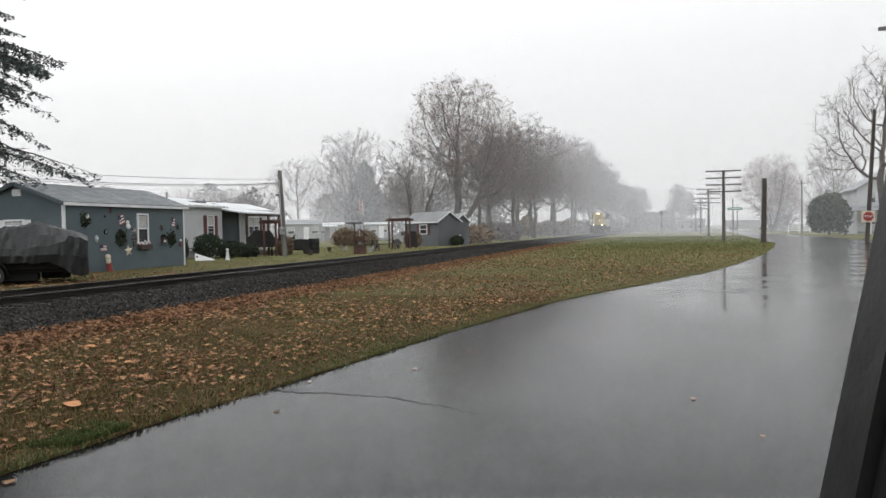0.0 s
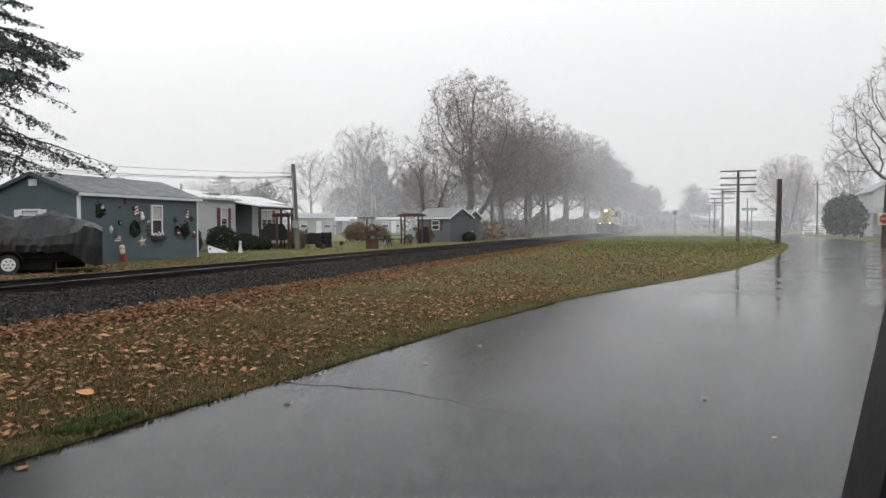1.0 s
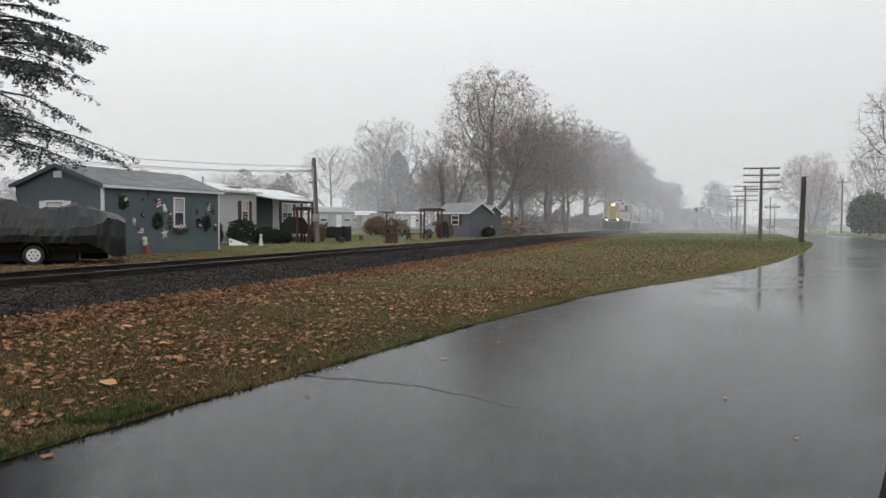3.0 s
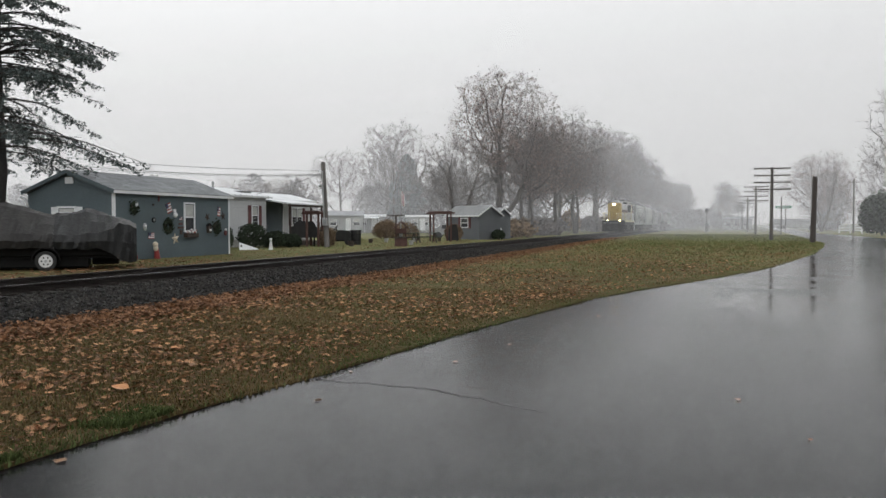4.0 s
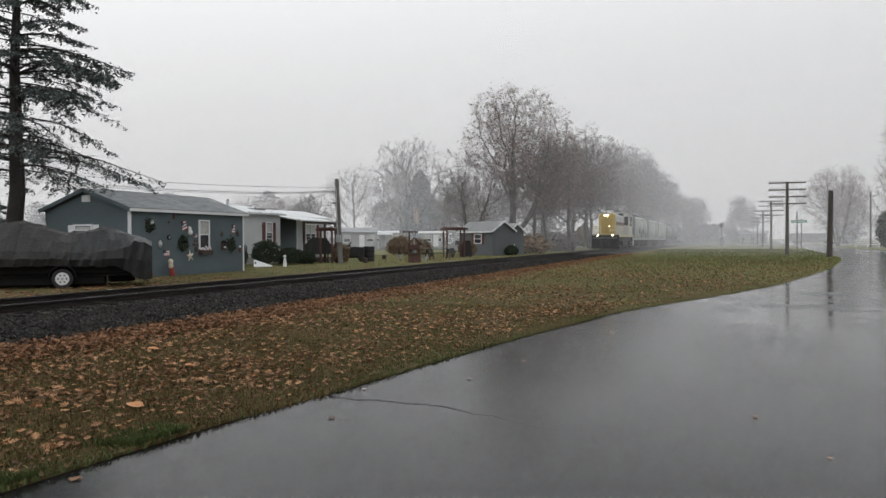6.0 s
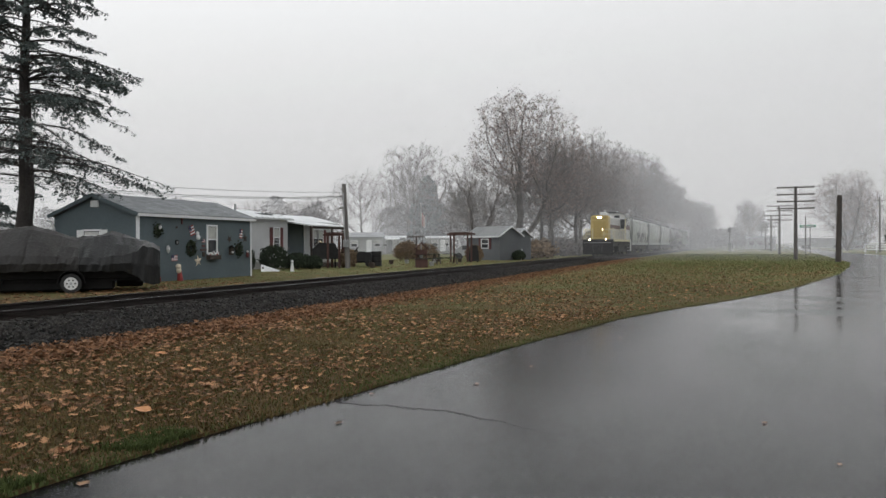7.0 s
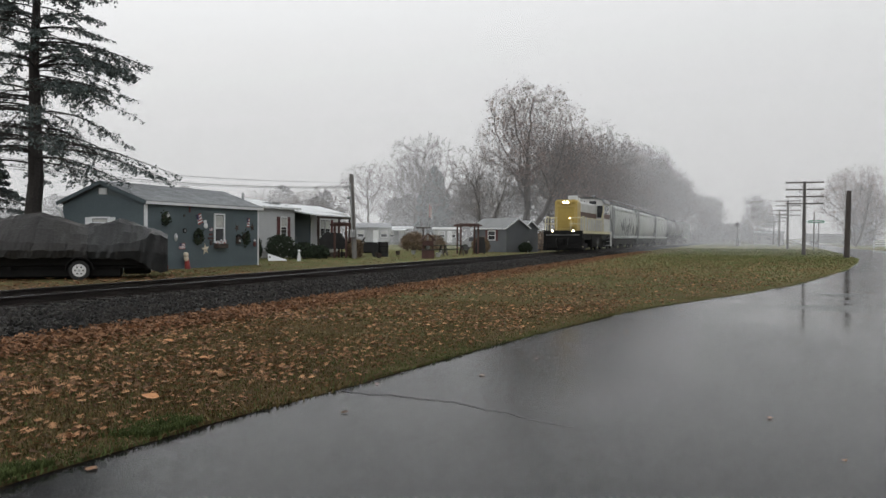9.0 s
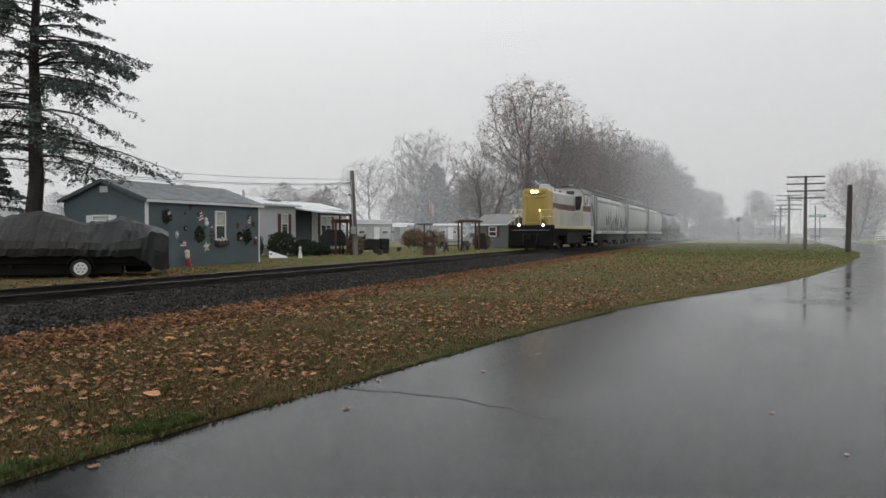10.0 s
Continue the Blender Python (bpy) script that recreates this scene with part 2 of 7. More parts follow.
M_SHUTTER = mat("maroon_shutter", (0.075, 0.022, 0.022), (0.12, 0.035, 0.035), 0.5, 0.6, 10.0, 0.1)
M_REDWOOD = mat("red_brown_wood", (0.055, 0.026, 0.022), (0.10, 0.05, 0.042), 0.4, 0.8, 10.0, 0.3)
M_DARKWOOD = mat("dark_stained_wood", (0.035, 0.026, 0.022), (0.07, 0.052, 0.044), 0.4, 0.8, 10.0, 0.3)
M_RED = mat("red_paint", (0.2, 0.025, 0.024), (0.3, 0.045, 0.04), 0.4, 0.5, 10.0, 0.0)
M_NAVY = mat("navy_paint", (0.015, 0.02, 0.06), (0.03, 0.04, 0.1), 0.2, 0.6, 10.0, 0.0)
M_CREAM = mat("cream_paint", (0.55, 0.48, 0.36), (0.7, 0.62, 0.5), 0.2, 0.6, 10.0, 0.1)
M_GREEN = mat("sign_green", (0.01, 0.16, 0.09), (0.02, 0.22, 0.13), 0.4, 0.4, 8.0, 0.0)
M_LOCOWHITE = mat("dirty_white_paint", (0.42, 0.42, 0.41), (0.58, 0.58, 0.57), 1.0, 0.5, 10.0, 0.1)
M_MAROON = mat("brown_stripe_paint", (0.09, 0.045, 0.035), (0.14, 0.075, 0.06), 1.0, 0.5, 10.0, 0.1)
M_RAILING = mat("cream_handrail", (0.5, 0.45, 0.28), (0.62, 0.56, 0.36), 0.5, 0.5, 10.0, 0.0)
M_GRILLE = mat("yellow_radiator", (0.31, 0.22, 0.05), (0.41, 0.30, 0.075), 0.5, 0.6, 12.0, 0.3)
M_TANK = mat("grey_tank_paint", (0.13, 0.135, 0.135), (0.22, 0.225, 0.225), 1.2, 0.5, 10.0, 0.1)
M_GREYGREEN = mat("pale_green_car_paint", (0.32, 0.37, 0.34), (0.42, 0.47, 0.44), 1.2, 0.5, 10.0, 0.1)
M_GRAFFITI = mat("faded_dark_marks", (0.13, 0.135, 0.14), (0.22, 0.225, 0.23), 0.5, 0.6, 10.0, 0.0)
M_PALEMARK = mat("faded_pale_marks", (0.5, 0.51, 0.5), (0.62, 0.63, 0.62), 0.5, 0.6, 10.0, 0.0)
M_LAMP = glow("warm_headlight", (1.0, 0.76, 0.42), 16.0)
M_LEAF = mat("fallen_oak_leaf", (0.15, 0.067, 0.029), (0.36, 0.205, 0.105), 0.6, 0.6, 6.0, 0.2, island=0.75, spec=0.25)
M_LITTER = mat("rotting_leaf_litter", (0.125, 0.060, 0.030), (0.26, 0.14, 0.075), 0.5, 0.75, 14.0, 0.6, island=0.55, depth=0.02, spec=0.2)
M_ORANGE = mat("orange_maple_leaf", (0.40, 0.17, 0.06), (0.52, 0.25, 0.10), 0.2, 0.6, 6.0, 0.1)
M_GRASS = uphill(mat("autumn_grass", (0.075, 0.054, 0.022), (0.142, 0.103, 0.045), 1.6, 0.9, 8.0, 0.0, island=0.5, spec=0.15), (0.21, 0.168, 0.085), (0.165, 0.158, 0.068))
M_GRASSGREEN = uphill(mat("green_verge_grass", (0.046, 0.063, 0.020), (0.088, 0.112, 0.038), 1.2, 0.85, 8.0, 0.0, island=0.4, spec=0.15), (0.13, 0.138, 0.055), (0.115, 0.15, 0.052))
M_CAR = mat("black_car_trim", (0.008, 0.008, 0.009), (0.016, 0.016, 0.018), 0.3, 0.45, 12.0, 0.15)
M_SEAL = mat("rubber_window_seal", (0.03, 0.031, 0.032), (0.05, 0.051, 0.053), 0.3, 0.4, 12.0, 0.1)
M_CONCRETE = mat("grey_concrete", (0.25, 0.25, 0.24), (0.35, 0.35, 0.34), 0.6, 0.85, 14.0, 0.3)
M_CRACK = mat("open_crack", (0.004, 0.004, 0.004), (0.010, 0.010, 0.010), 0.3, 1.0, 8.0, 0.0, spec=0.0)

# ---- helpers of this scene ----
def part(name, bm, material, parent, label=""):
    me = bpy.data.meshes.new(name)
    bm.to_mesh(me)
    bm.free()
    me.materials.append(material)
    ob = new(name, me)
    ob.parent = parent
    return tagged(ob, label) if label else ob


def part_me(name, me, parent, m=None):
    ob = new(name, me)
    ob.parent = parent
    if m is not None:
        ob.matrix_basis = m
    return ob


def root(name, x, y, z, rz=0.0, label="", category="", group="", kind=""):
    ob = new(name)
    ob.empty_display_size = 0.2
    ob.matrix_basis = pose(x, y, z, 0, 0, rz)
    return tagged(ob, label, category, group, kind)


def mesh_of(name, verts, faces, material, smooth=False):
    me = bpy.data.meshes.new(name)
    me.from_pydata([tuple(v) for v in verts], [], [tuple(f) for f in faces])
    me.materials.append(material)
    if smooth:
        me.polygons.foreach_set("use_smooth", [True] * len(me.polygons))
    me.update()
    return me


def solid(name, verts, faces, material, label, category, kind="", group=""):
    return tagged(new(name, mesh_of(name, verts, faces, material)), label, category, group, kind)


def box(bm, x0, x1, y0, y1, z0, z1, bevel=0.0, turn=None):
    r = bmesh.ops.create_cube(bm, size=1.0)
    vs = r["verts"]
    m = Matrix.Translation(((x0 + x1) / 2, (y0 + y1) / 2, (z0 + z1) / 2)) @ (turn or Matrix()) @ Matrix.Diagonal((x1 - x0, y1 - y0, z1 - z0, 1))
    bmesh.ops.transform(bm, matrix=m, verts=vs)
    if bevel:
        es = list({e for v in vs for e in v.link_edges})
        bmesh.ops.bevel(bm, geom=es, offset=bevel, segments=1, affect="EDGES", clamp_overlap=True)
    return bm


def bar(bm, p, q, r0, r1=None, seg=8):
    """A round bar from p to q."""
    p, q = Vector(p), Vector(q)
    r1 = r0 if r1 is None else r1
    d = q - p
    m = Matrix.Translation((p + q) / 2) @ d.to_track_quat("Z", "Y").to_matrix().to_4x4()
    bmesh.ops.create_cone(bm, cap_ends=True, segments=seg, radius1=r0, radius2=max(r1, 1e-4), depth=d.length, matrix=m)
    return bm


def ball(bm, c, r, sub=2, squash=(1, 1, 1)):
    m = Matrix.Translation(c) @ Matrix.Diagonal((*squash, 1))
    bmesh.ops.create_icosphere(bm, subdivisions=sub, radius=r, matrix=m)
    return bm


def prism(bm, outline, axis, a, b):
    """A closed outline of 2D points drawn out along x, y or z from a to b."""
    def at(p, k):
        return {"x": (k, p[0], p[1]), "y": (p[0], k, p[1]), "z": (p[0], p[1], k)}[axis]
    va = [bm.verts.new(at(p, a)) for p in outline]
    vb = [bm.verts.new(at(p, b)) for p in outline]
    n = len(outline)
    fs = [bm.faces.new(va), bm.faces.new(vb[::-1])]
    for i in range(n):
        fs.append(bm.faces.new((va[i], vb[i], vb[(i + 1) % n], va[(i + 1) % n])))
    bmesh.ops.recalc_face_normals(bm, faces=fs)
    return bm


def bx(*a, **k):
    return box(bmesh.new(), *a, **k)


def br(*a, **k):
    return bar(bmesh.new(), *a, **k)


def pr(*a):
    return prism(bmesh.new(), *a)

# ---- ground, road and track ----
TRACK = -12.9
RAIL_Z = 0.345
YARD = 0.10
EDGE = ((-3000, -4.1), (0, -4.05), (3.15, -3.98), (5.0, -3.82), (6.4, -3.57), (8.7, -3.28), (10.4, -3.04), (12.2, -2.70), (15.3, -2.15), (17.8, -1.36),
        (20.9, -0.25), (26, 1.36), (31.8, 2.65), (40.5, 4.5), (53, 6.4), (62, 7.6), (70, 8.0), (100, 9.3), (156, 11.7), (3000, 140))


def edge(y):
    return float(np.interp(y, [e[0] for e in EDGE], [e[1] for e in EDGE]))


def kerbside(y):
    return float(np.interp(y, [-3000, 30, 60, 66, 100, 112, 130, 160, 3000], [34, 34, 24, 15.8, 16.4, 16.6, 15.2, 16.0, 150]))


def lawn(x, y):
    """Height of the grass strip between road and ballast."""
    s = min(max((x - edge(y)) / (-9.8 - edge(y)), 0), 1)
    return 0.016 + 0.042 * s + 0.018 * noise.noise((x * 0.9, y * 0.9, 0)) + 0.008 * noise.noise((x * 4, y * 4, 3))


def build_ground():
    ys = [-3000, -400, -60, -20, -6] + list(np.arange(0, 45, 0.6)) + list(np.arange(45, 140, 2.5)) + [140, 180, 240, 320, 450, 700, 1200, 3000]
    verts, cols = [], 0
    for y in ys:
        e, k = edge(y), kerbside(y)
        row = [(-3000, YARD), (-400, YARD), (-120, YARD), (-70, YARD), (-45, YARD), (-32, YARD), (-25, YARD), (-20, YARD), (-17.5, YARD), (-15.9, YARD), (-15.0, 0.02), (-10.2, 0.02)]
        for i in range(25):
            x = -9.9 + (e + 9.9) * i / 24
            row.append((x, lawn(x, y)))
        row += [(e + 0.015, -0.06), (e + 1.0, -0.06), (k - 1.0, -0.06), (k - 0.03, -0.06), (k + 0.02, 0.04), (k + 3, 0.1), (k + 12, 0.12), (k + 60, 0.1), (k + 400, 0.1), (k + 3500, 0.1)]
        cols = len(row)
        verts += [(x, y, z) for x, z in row]
    faces = [(r * cols + c, r * cols + c + 1, (r + 1) * cols + c + 1, (r + 1) * cols + c) for r in range(len(ys) - 1) for c in range(cols - 1)]
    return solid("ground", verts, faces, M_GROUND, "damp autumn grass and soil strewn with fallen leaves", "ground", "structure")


def build_road():
    ys = [-3000, -300, -40] + list(np.arange(-4, 60, 1.0)) + list(np.arange(60, 160, 5.0)) + [170, 220, 320, 600, 3000]
    verts = []
    for y in ys:
        e, k = edge(y) - 0.02, kerbside(y)
        for i in range(13):
            verts.append((e + (k - e) * i / 12, y, 0.0))
    faces = [(r * 13 + c, r * 13 + c + 1, (r + 1) * 13 + c + 1, (r + 1) * 13 + c) for r in range(len(ys) - 1) for c in range(12)]
    return solid("road", verts, faces, M_ASPHALT, "wide wet grey asphalt road mirroring the overcast sky", "road", "structure")


def verge(y):
    """Where the ballast's foot meets the grass; it spreads wider close by."""
    return float(np.interp(y, [20, 45, 70], [-8.95, -9.4, -9.7]))


def build_bed():
    prof = [(-15.9, 0.09), (-15.4, 0.13), (-14.5, 0.165), (-13.7, 0.15), (-12.9, 0.15), (-12.1, 0.15), (-11.3, 0.165), (-10.7, 0.13), (-10.2, 0.09), (-9.8, 0.055)]
    ys = list(np.arange(-30, 60, 0.35)) + list(np.arange(60, 420, 5.0))
    verts = []
    for y in ys:
        w = 0.35 * noise.noise((0, y * 0.25, 7)) + 0.2 * noise.noise((0, y * 1.1, 9))
        for i, (x, z) in enumerate(prof):
            share = (0, 0.45, 0.8, 1)[max(0, i - len(prof) + 4)]
            xx = x + (w + verge(y) + 9.8) * share * (i >= len(prof) - 4)
            verts.append((xx, y, z + 0.025 * noise.noise((x * 3, y * 3, 2)) - (0.03 if i == 0 else 0.0) + (0.02 if i == len(prof) - 1 else 0)))
    n = len(prof)
    faces = [(r * n + c, r * n + c + 1, (r + 1) * n + c + 1, (r + 1) * n + c) for r in range(len(ys) - 1) for c in range(n - 1)]
    return solid("ballast", verts, faces, M_BALLAST, "dark grey crushed-stone ballast bed under the railway track", "ballast", "structure")


def rail_profile():
    half = [(0.070, 0.0), (0.070, 0.012), (0.012, 0.03), (0.009, 0.125), (0.034, 0.138), (0.036, 0.166), (0.030, 0.171)]
    return half + [(-x, z) for x, z in half[::-1]]


def build_rails():
    for s in (-1, 1):
        x = TRACK + s * 0.752
        r = root("rail", x, 0, RAIL_Z - 0.171, 0, "rusty steel rail with a worn shiny head", "rail", "railway rails")
        part("rail_body", prism(bmesh.new(), rail_profile(), "y", -60, 420), M_RAIL, r)
        part("rail_head", box(bmesh.new(), -0.024, 0.024, -60, 420, 0.1715, 0.1735), M_RAILTOP, r, "shiny worn rail head")


ground = build_ground()
road = build_road()
ballast = build_bed()
build_rails()
# ---- trees ----
class Wood:
    """Collects tapered branch pieces and small leaves as plain triangles and quads."""

    def __init__(self):
        self.v, self.f = [], []

    def limb(self, p, q, r0, r1, seg):
        d = (q - p).normalized()
        a = d.orthogonal().normalized()
        b = d.cross(a)
        n = len(self.v)
        for c, r in ((p, r0), (q, r1)):
            for i in range(seg):
                t = 2 * math.pi * i / seg
                self.v.append(c + (a * math.cos(t) + b * math.sin(t)) * r)
        for i in range(seg):
            j = (i + 1) % seg
            self.f.append((n + i, n + j, n + seg + j, n + seg + i))

    def tube(self, pts, radii, seg):
        """One unbroken tapering stem through the points."""
        n = len(self.v)
        for c, r in zip(pts, radii):
            for i in range(seg):
                t = 2 * math.pi * i / seg
                self.v.append(c + Vector((math.cos(t) * r, math.sin(t) * r, 0)))
        for k in range(len(pts) - 1):
            for i in range(seg):
                j = (i + 1) % seg
                self.f.append((n + k * seg + i, n + k * seg + j, n + (k + 1) * seg + j, n + (k + 1) * seg + i))

    def sliver(self, p, q, r):
        """The finest twig: one tapering blade."""
        a = (q - p).orthogonal().normalized() * r
        n = len(self.v)
        self.v += [p - a, p + a, q]
        self.f.append((n, n + 1, n + 2))

    def leaf(self, c, size, rnd, flat=False):
        d = Vector((rnd.gauss(0, 1), rnd.gauss(0, 1), rnd.gauss(0, 0.3 if flat else 1))).normalized()
        s = d.orthogonal().normalized() * size * 0.6
        n = len(self.v)
        self.v += [c, c + d * size * 0.5 + s, c + d * size, c + d * size * 0.5 - s]
        self.f.append((n, n + 1, n + 2, n + 3))


def crown_points(rnd, height, wide, foot, n):
    """Spots that the branches reach for: a dome made of several unequal lobes, denser towards their outsides."""
    lobes = []
    for k in range(9):
        a = k * 2.4 + rnd.uniform(-.5, .5)
        u = (k + .5) / 9
        out = wide * 0.74 * math.sqrt(max(0.05, 1 - (1.25 * u - .35) ** 2)) * rnd.uniform(.75, 1.1)
        lobes.append((math.cos(a) * out, math.sin(a) * out, foot + (height - foot) * (.2 + .62 * u), wide * rnd.uniform(.34, .52)))
    lobes.append((0, 0, height - wide * .5, wide * .5))
    lobes.append((0, 0, foot + (height - foot) * .45, wide * .5))
    lobes.append((0, 0, foot + (height - foot) * .68, wide * .55))
    pts = []
    while len(pts) < n:
        x, y, z, r = rnd.choice(lobes)
        d = Vector((rnd.gauss(0, 1), rnd.gauss(0, 1), rnd.gauss(0, 1))).normalized() * r * rnd.random() ** .38
        q = (x + d.x, y + d.y, min(z + d.z * 1.1, height))
        if q[2] > foot:
            pts.append(q)
    return np.array(pts)


def branch_out(rnd, targets, foot, step, stems):
    """Grow joints towards the nearest open spots; gives the joints and each one's parent."""
    nodes, parent = [], []
    for s in range(stems):
        lean = rnd.uniform(-.12, .12) if stems == 1 else (s - (stems - 1) / 2) * .3
        last, k = -1, 0
        while k * step < foot * (1 if s == 0 else .8):
            nodes.append((lean * k * step + rnd.gauss(0, .04), rnd.gauss(0, .04) + (s % 2) * .25, -.1 + k * step))
            parent.append(last)
            last, k = len(nodes) - 1, k + 1
    P = np.array(nodes)
    alive = np.ones(len(targets), bool)
    d = np.linalg.norm(targets[:, None] - P[None], axis=2)
    near, dist = d.argmin(1), d.min(1)
    for turn in range(140):
        live = np.flatnonzero(alive)
        if not len(live):
            break
        dirs = targets[live] - P[near[live]]
        dirs /= np.linalg.norm(dirs, axis=1)[:, None] + 1e-6
        grown = []
        for k in np.unique(near[live]):
            v = dirs[near[live] == k].mean(0) + np.array((rnd.gauss(0, .1), rnd.gauss(0, .1), rnd.gauss(.05, .08)))
            v /= np.linalg.norm(v) + 1e-6
            grown.append(P[k] + v * step)
            parent.append(int(k))
        first = len(P)
        fresh = np.array(grown)
        P = np.vstack((P, fresh))
        d = np.linalg.norm(targets[:, None] - fresh[None], axis=2)
        i, m = d.argmin(1), d.min(1)
        closer = m < dist
        near[closer], dist[closer] = i[closer] + first, m[closer]
        alive &= dist > step * 1.15
    return P, parent


def bare_tree(x, y, z, height, wide, seed, leafy=0.0, spots=420, girth=0.02, foot=0.2, label="", group="", stems=1, thin=0.0008):
    """A deciduous tree: forking limbs, fine twigs on the outer joints, withered leaves on a share of them."""
    rnd = random.Random(seed)
    wood, twigs, leaves = Wood(), Wood(), Wood()
    low = height * foot
    P, parent = branch_out(rnd, crown_points(rnd, height * .97, wide, low, spots), low, height * .034, stems)
    n = len(P)
    least = height * thin
    load, kids = [0.0] * n, [0] * n
    for k in range(n - 1, -1, -1):
        load[k] = max(load[k], least ** 2.2)
        if parent[k] >= 0:
            load[parent[k]] += load[k]
            kids[parent[k]] += 1
    scale = height * girth / load[0] ** (1 / 2.2)
    rad = [max(least, least + (q ** (1 / 2.2) - least) * scale) for q in load]
    for k in range(n):
        if parent[k] < 0:
            continue
        a, b = Vector(P[parent[k]]), Vector(P[k])
        big = rad[k] > height * .0035
        (wood if big else twigs).limb(a, b, min(rad[parent[k]], rad[k] * 1.6), rad[k], 7 if rad[k] > height * .008 else 4 if big else 3)
        if rad[k] < least * 4.5:
            along = (b - a).normalized()
            for t in range(4 if kids[k] == 0 else 3):
                d = (along * rnd.uniform(.3, 1) + Vector((rnd.gauss(0, .6), rnd.gauss(0, .6), rnd.gauss(.1, .5)))).normalized()
                tip = b + d * height * rnd.uniform(.02, .05)
                twigs.limb(b, tip, least * .8, least * .45, 3)
                for _ in range(4):
                    f = b.lerp(tip, rnd.uniform(.15, 1))
                    twigs.sliver(f, f + (d * .7 + Vector((rnd.gauss(0, .6), rnd.gauss(0, .6), rnd.gauss(.1, .5)))).normalized() * height * rnd.uniform(.01, .028), least * .75)
                if rnd.random() < leafy:
                    for _ in range(4):
                        leaves.leaf(b.lerp(tip, rnd.uniform(.1, 1.2)) + Vector((rnd.gauss(0, .3), rnd.gauss(0, .3), rnd.gauss(0, .3))), height * rnd.uniform(.004, .0085) * (1 if leafy < 1 else 1.8), rnd)
    t = root("tree", x, y, z, rnd.uniform(0, 360) if stems == 1 else 0, label or "tall bare deciduous tree with grey bark in fog", "tree", group or "bare trees along the line")
    for w, name, m in ((wood, "trunk", M_BARK), (twigs, "crown", M_TWIG), (leaves, "withered_leaves", M_DRYLEAF)):
        if w.v:
            part_me(name, mesh_of(name, w.v, w.f, m), t)
    return t


def spruce(x, y, z, height, reach, seed, low, trunk, dense=1.0, label="", sprig=0.16):
    """A conifer: drooping boughs in tiers, each hung with short needled sprigs."""
    rnd = random.Random(seed)
    wood, boughs, needles = Wood(), Wood(), Wood()
    stem = [Vector((rnd.gauss(0, .04) * (i > 0), rnd.gauss(0, .04) * (i > 0), -0.1 + (height + .1) * i / 14)) for i in range(15)]
    wood.tube(stem, [trunk * (1.25 if i == 0 else 1) * (1 - i / 14.6) for i in range(15)], 10)
    h = low
    while h < height - 0.4:
        u = (h - low) / (height - low)
        n = 6 if sprig < 0.1 else 5
        for k in range(n):
            if rnd.random() > 0.5 + 0.5 * dense:
                continue
            a = rnd.uniform(0, 2 * math.pi)
            ln = reach * (1 - u) ** 0.72 * rnd.uniform(0.6, 1.05)
            d = Vector((math.cos(a), math.sin(a), 0.22 + 0.35 * u))
            c = Vector((0, 0, h + rnd.uniform(-.2, .2)))
            pts = [c]
            steps = 7
            clump = rnd.choice((.35, .8, 1.0, 1.15))
            for s in range(steps):
                d = (d + Vector((rnd.gauss(0, .06), rnd.gauss(0, .06), -0.115 + (0.08 if s > 4 else 0)))).normalized()
                c = c + d * ln / steps
                boughs.limb(pts[-1], c, 0.05 * (1 - s / 8) * (ln / reach + .25), 0.05 * (1 - (s + 1) / 8) * (ln / reach + .25), 4)
                pts.append(c)
                if s < 1:
                    continue
                for side in (-1, 1, 1, -1):
                    sd = Vector((-d.y, d.x, 0)) * side * rnd.uniform(.5, 1) + d * 0.8 + Vector((0, 0, rnd.uniform(-.55, .05)))
                    tw = ln * 0.24 * rnd.uniform(.4, 1.15) * (1.1 - s / 9)
                    e0 = pts[-2].lerp(c, rnd.random())
                    e = e0 + sd.normalized() * tw
                    boughs.limb(e0, e, 0.012, 0.006, 3)
                    count = int((5 + 18 * tw) * dense * (0.17 / sprig if sprig < .17 else 1) * (0.1 if s < 2 else 0.45 if s < 4 else 1.0) * clump)
                    for _ in range(count):
                        f = rnd.random() ** 0.7
                        needles.leaf(e0.lerp(e, f) + Vector((rnd.gauss(0, .05), rnd.gauss(0, .05), rnd.gauss(-.05, .05))), rnd.uniform(.6, 1.3) * sprig, rnd)
        h += (0.34 if sprig < 0.1 else 0.42) * (1 - 0.3 * u)
    t = root("conifer", x, y, z, rnd.uniform(0, 360), label or "dark green spruce with drooping ragged boughs", "conifer")
    part_me("trunk", mesh_of("trunk", wood.v, wood.f, M_SPRUCEBARK), t)
    part_me("branchwork", mesh_of("branchwork", boughs.v, boughs.f, M_SPRUCEBARK), t)
    part_me("needles", mesh_of("needles", needles.v, needles.f, M_NEEDLE), t)
    return t


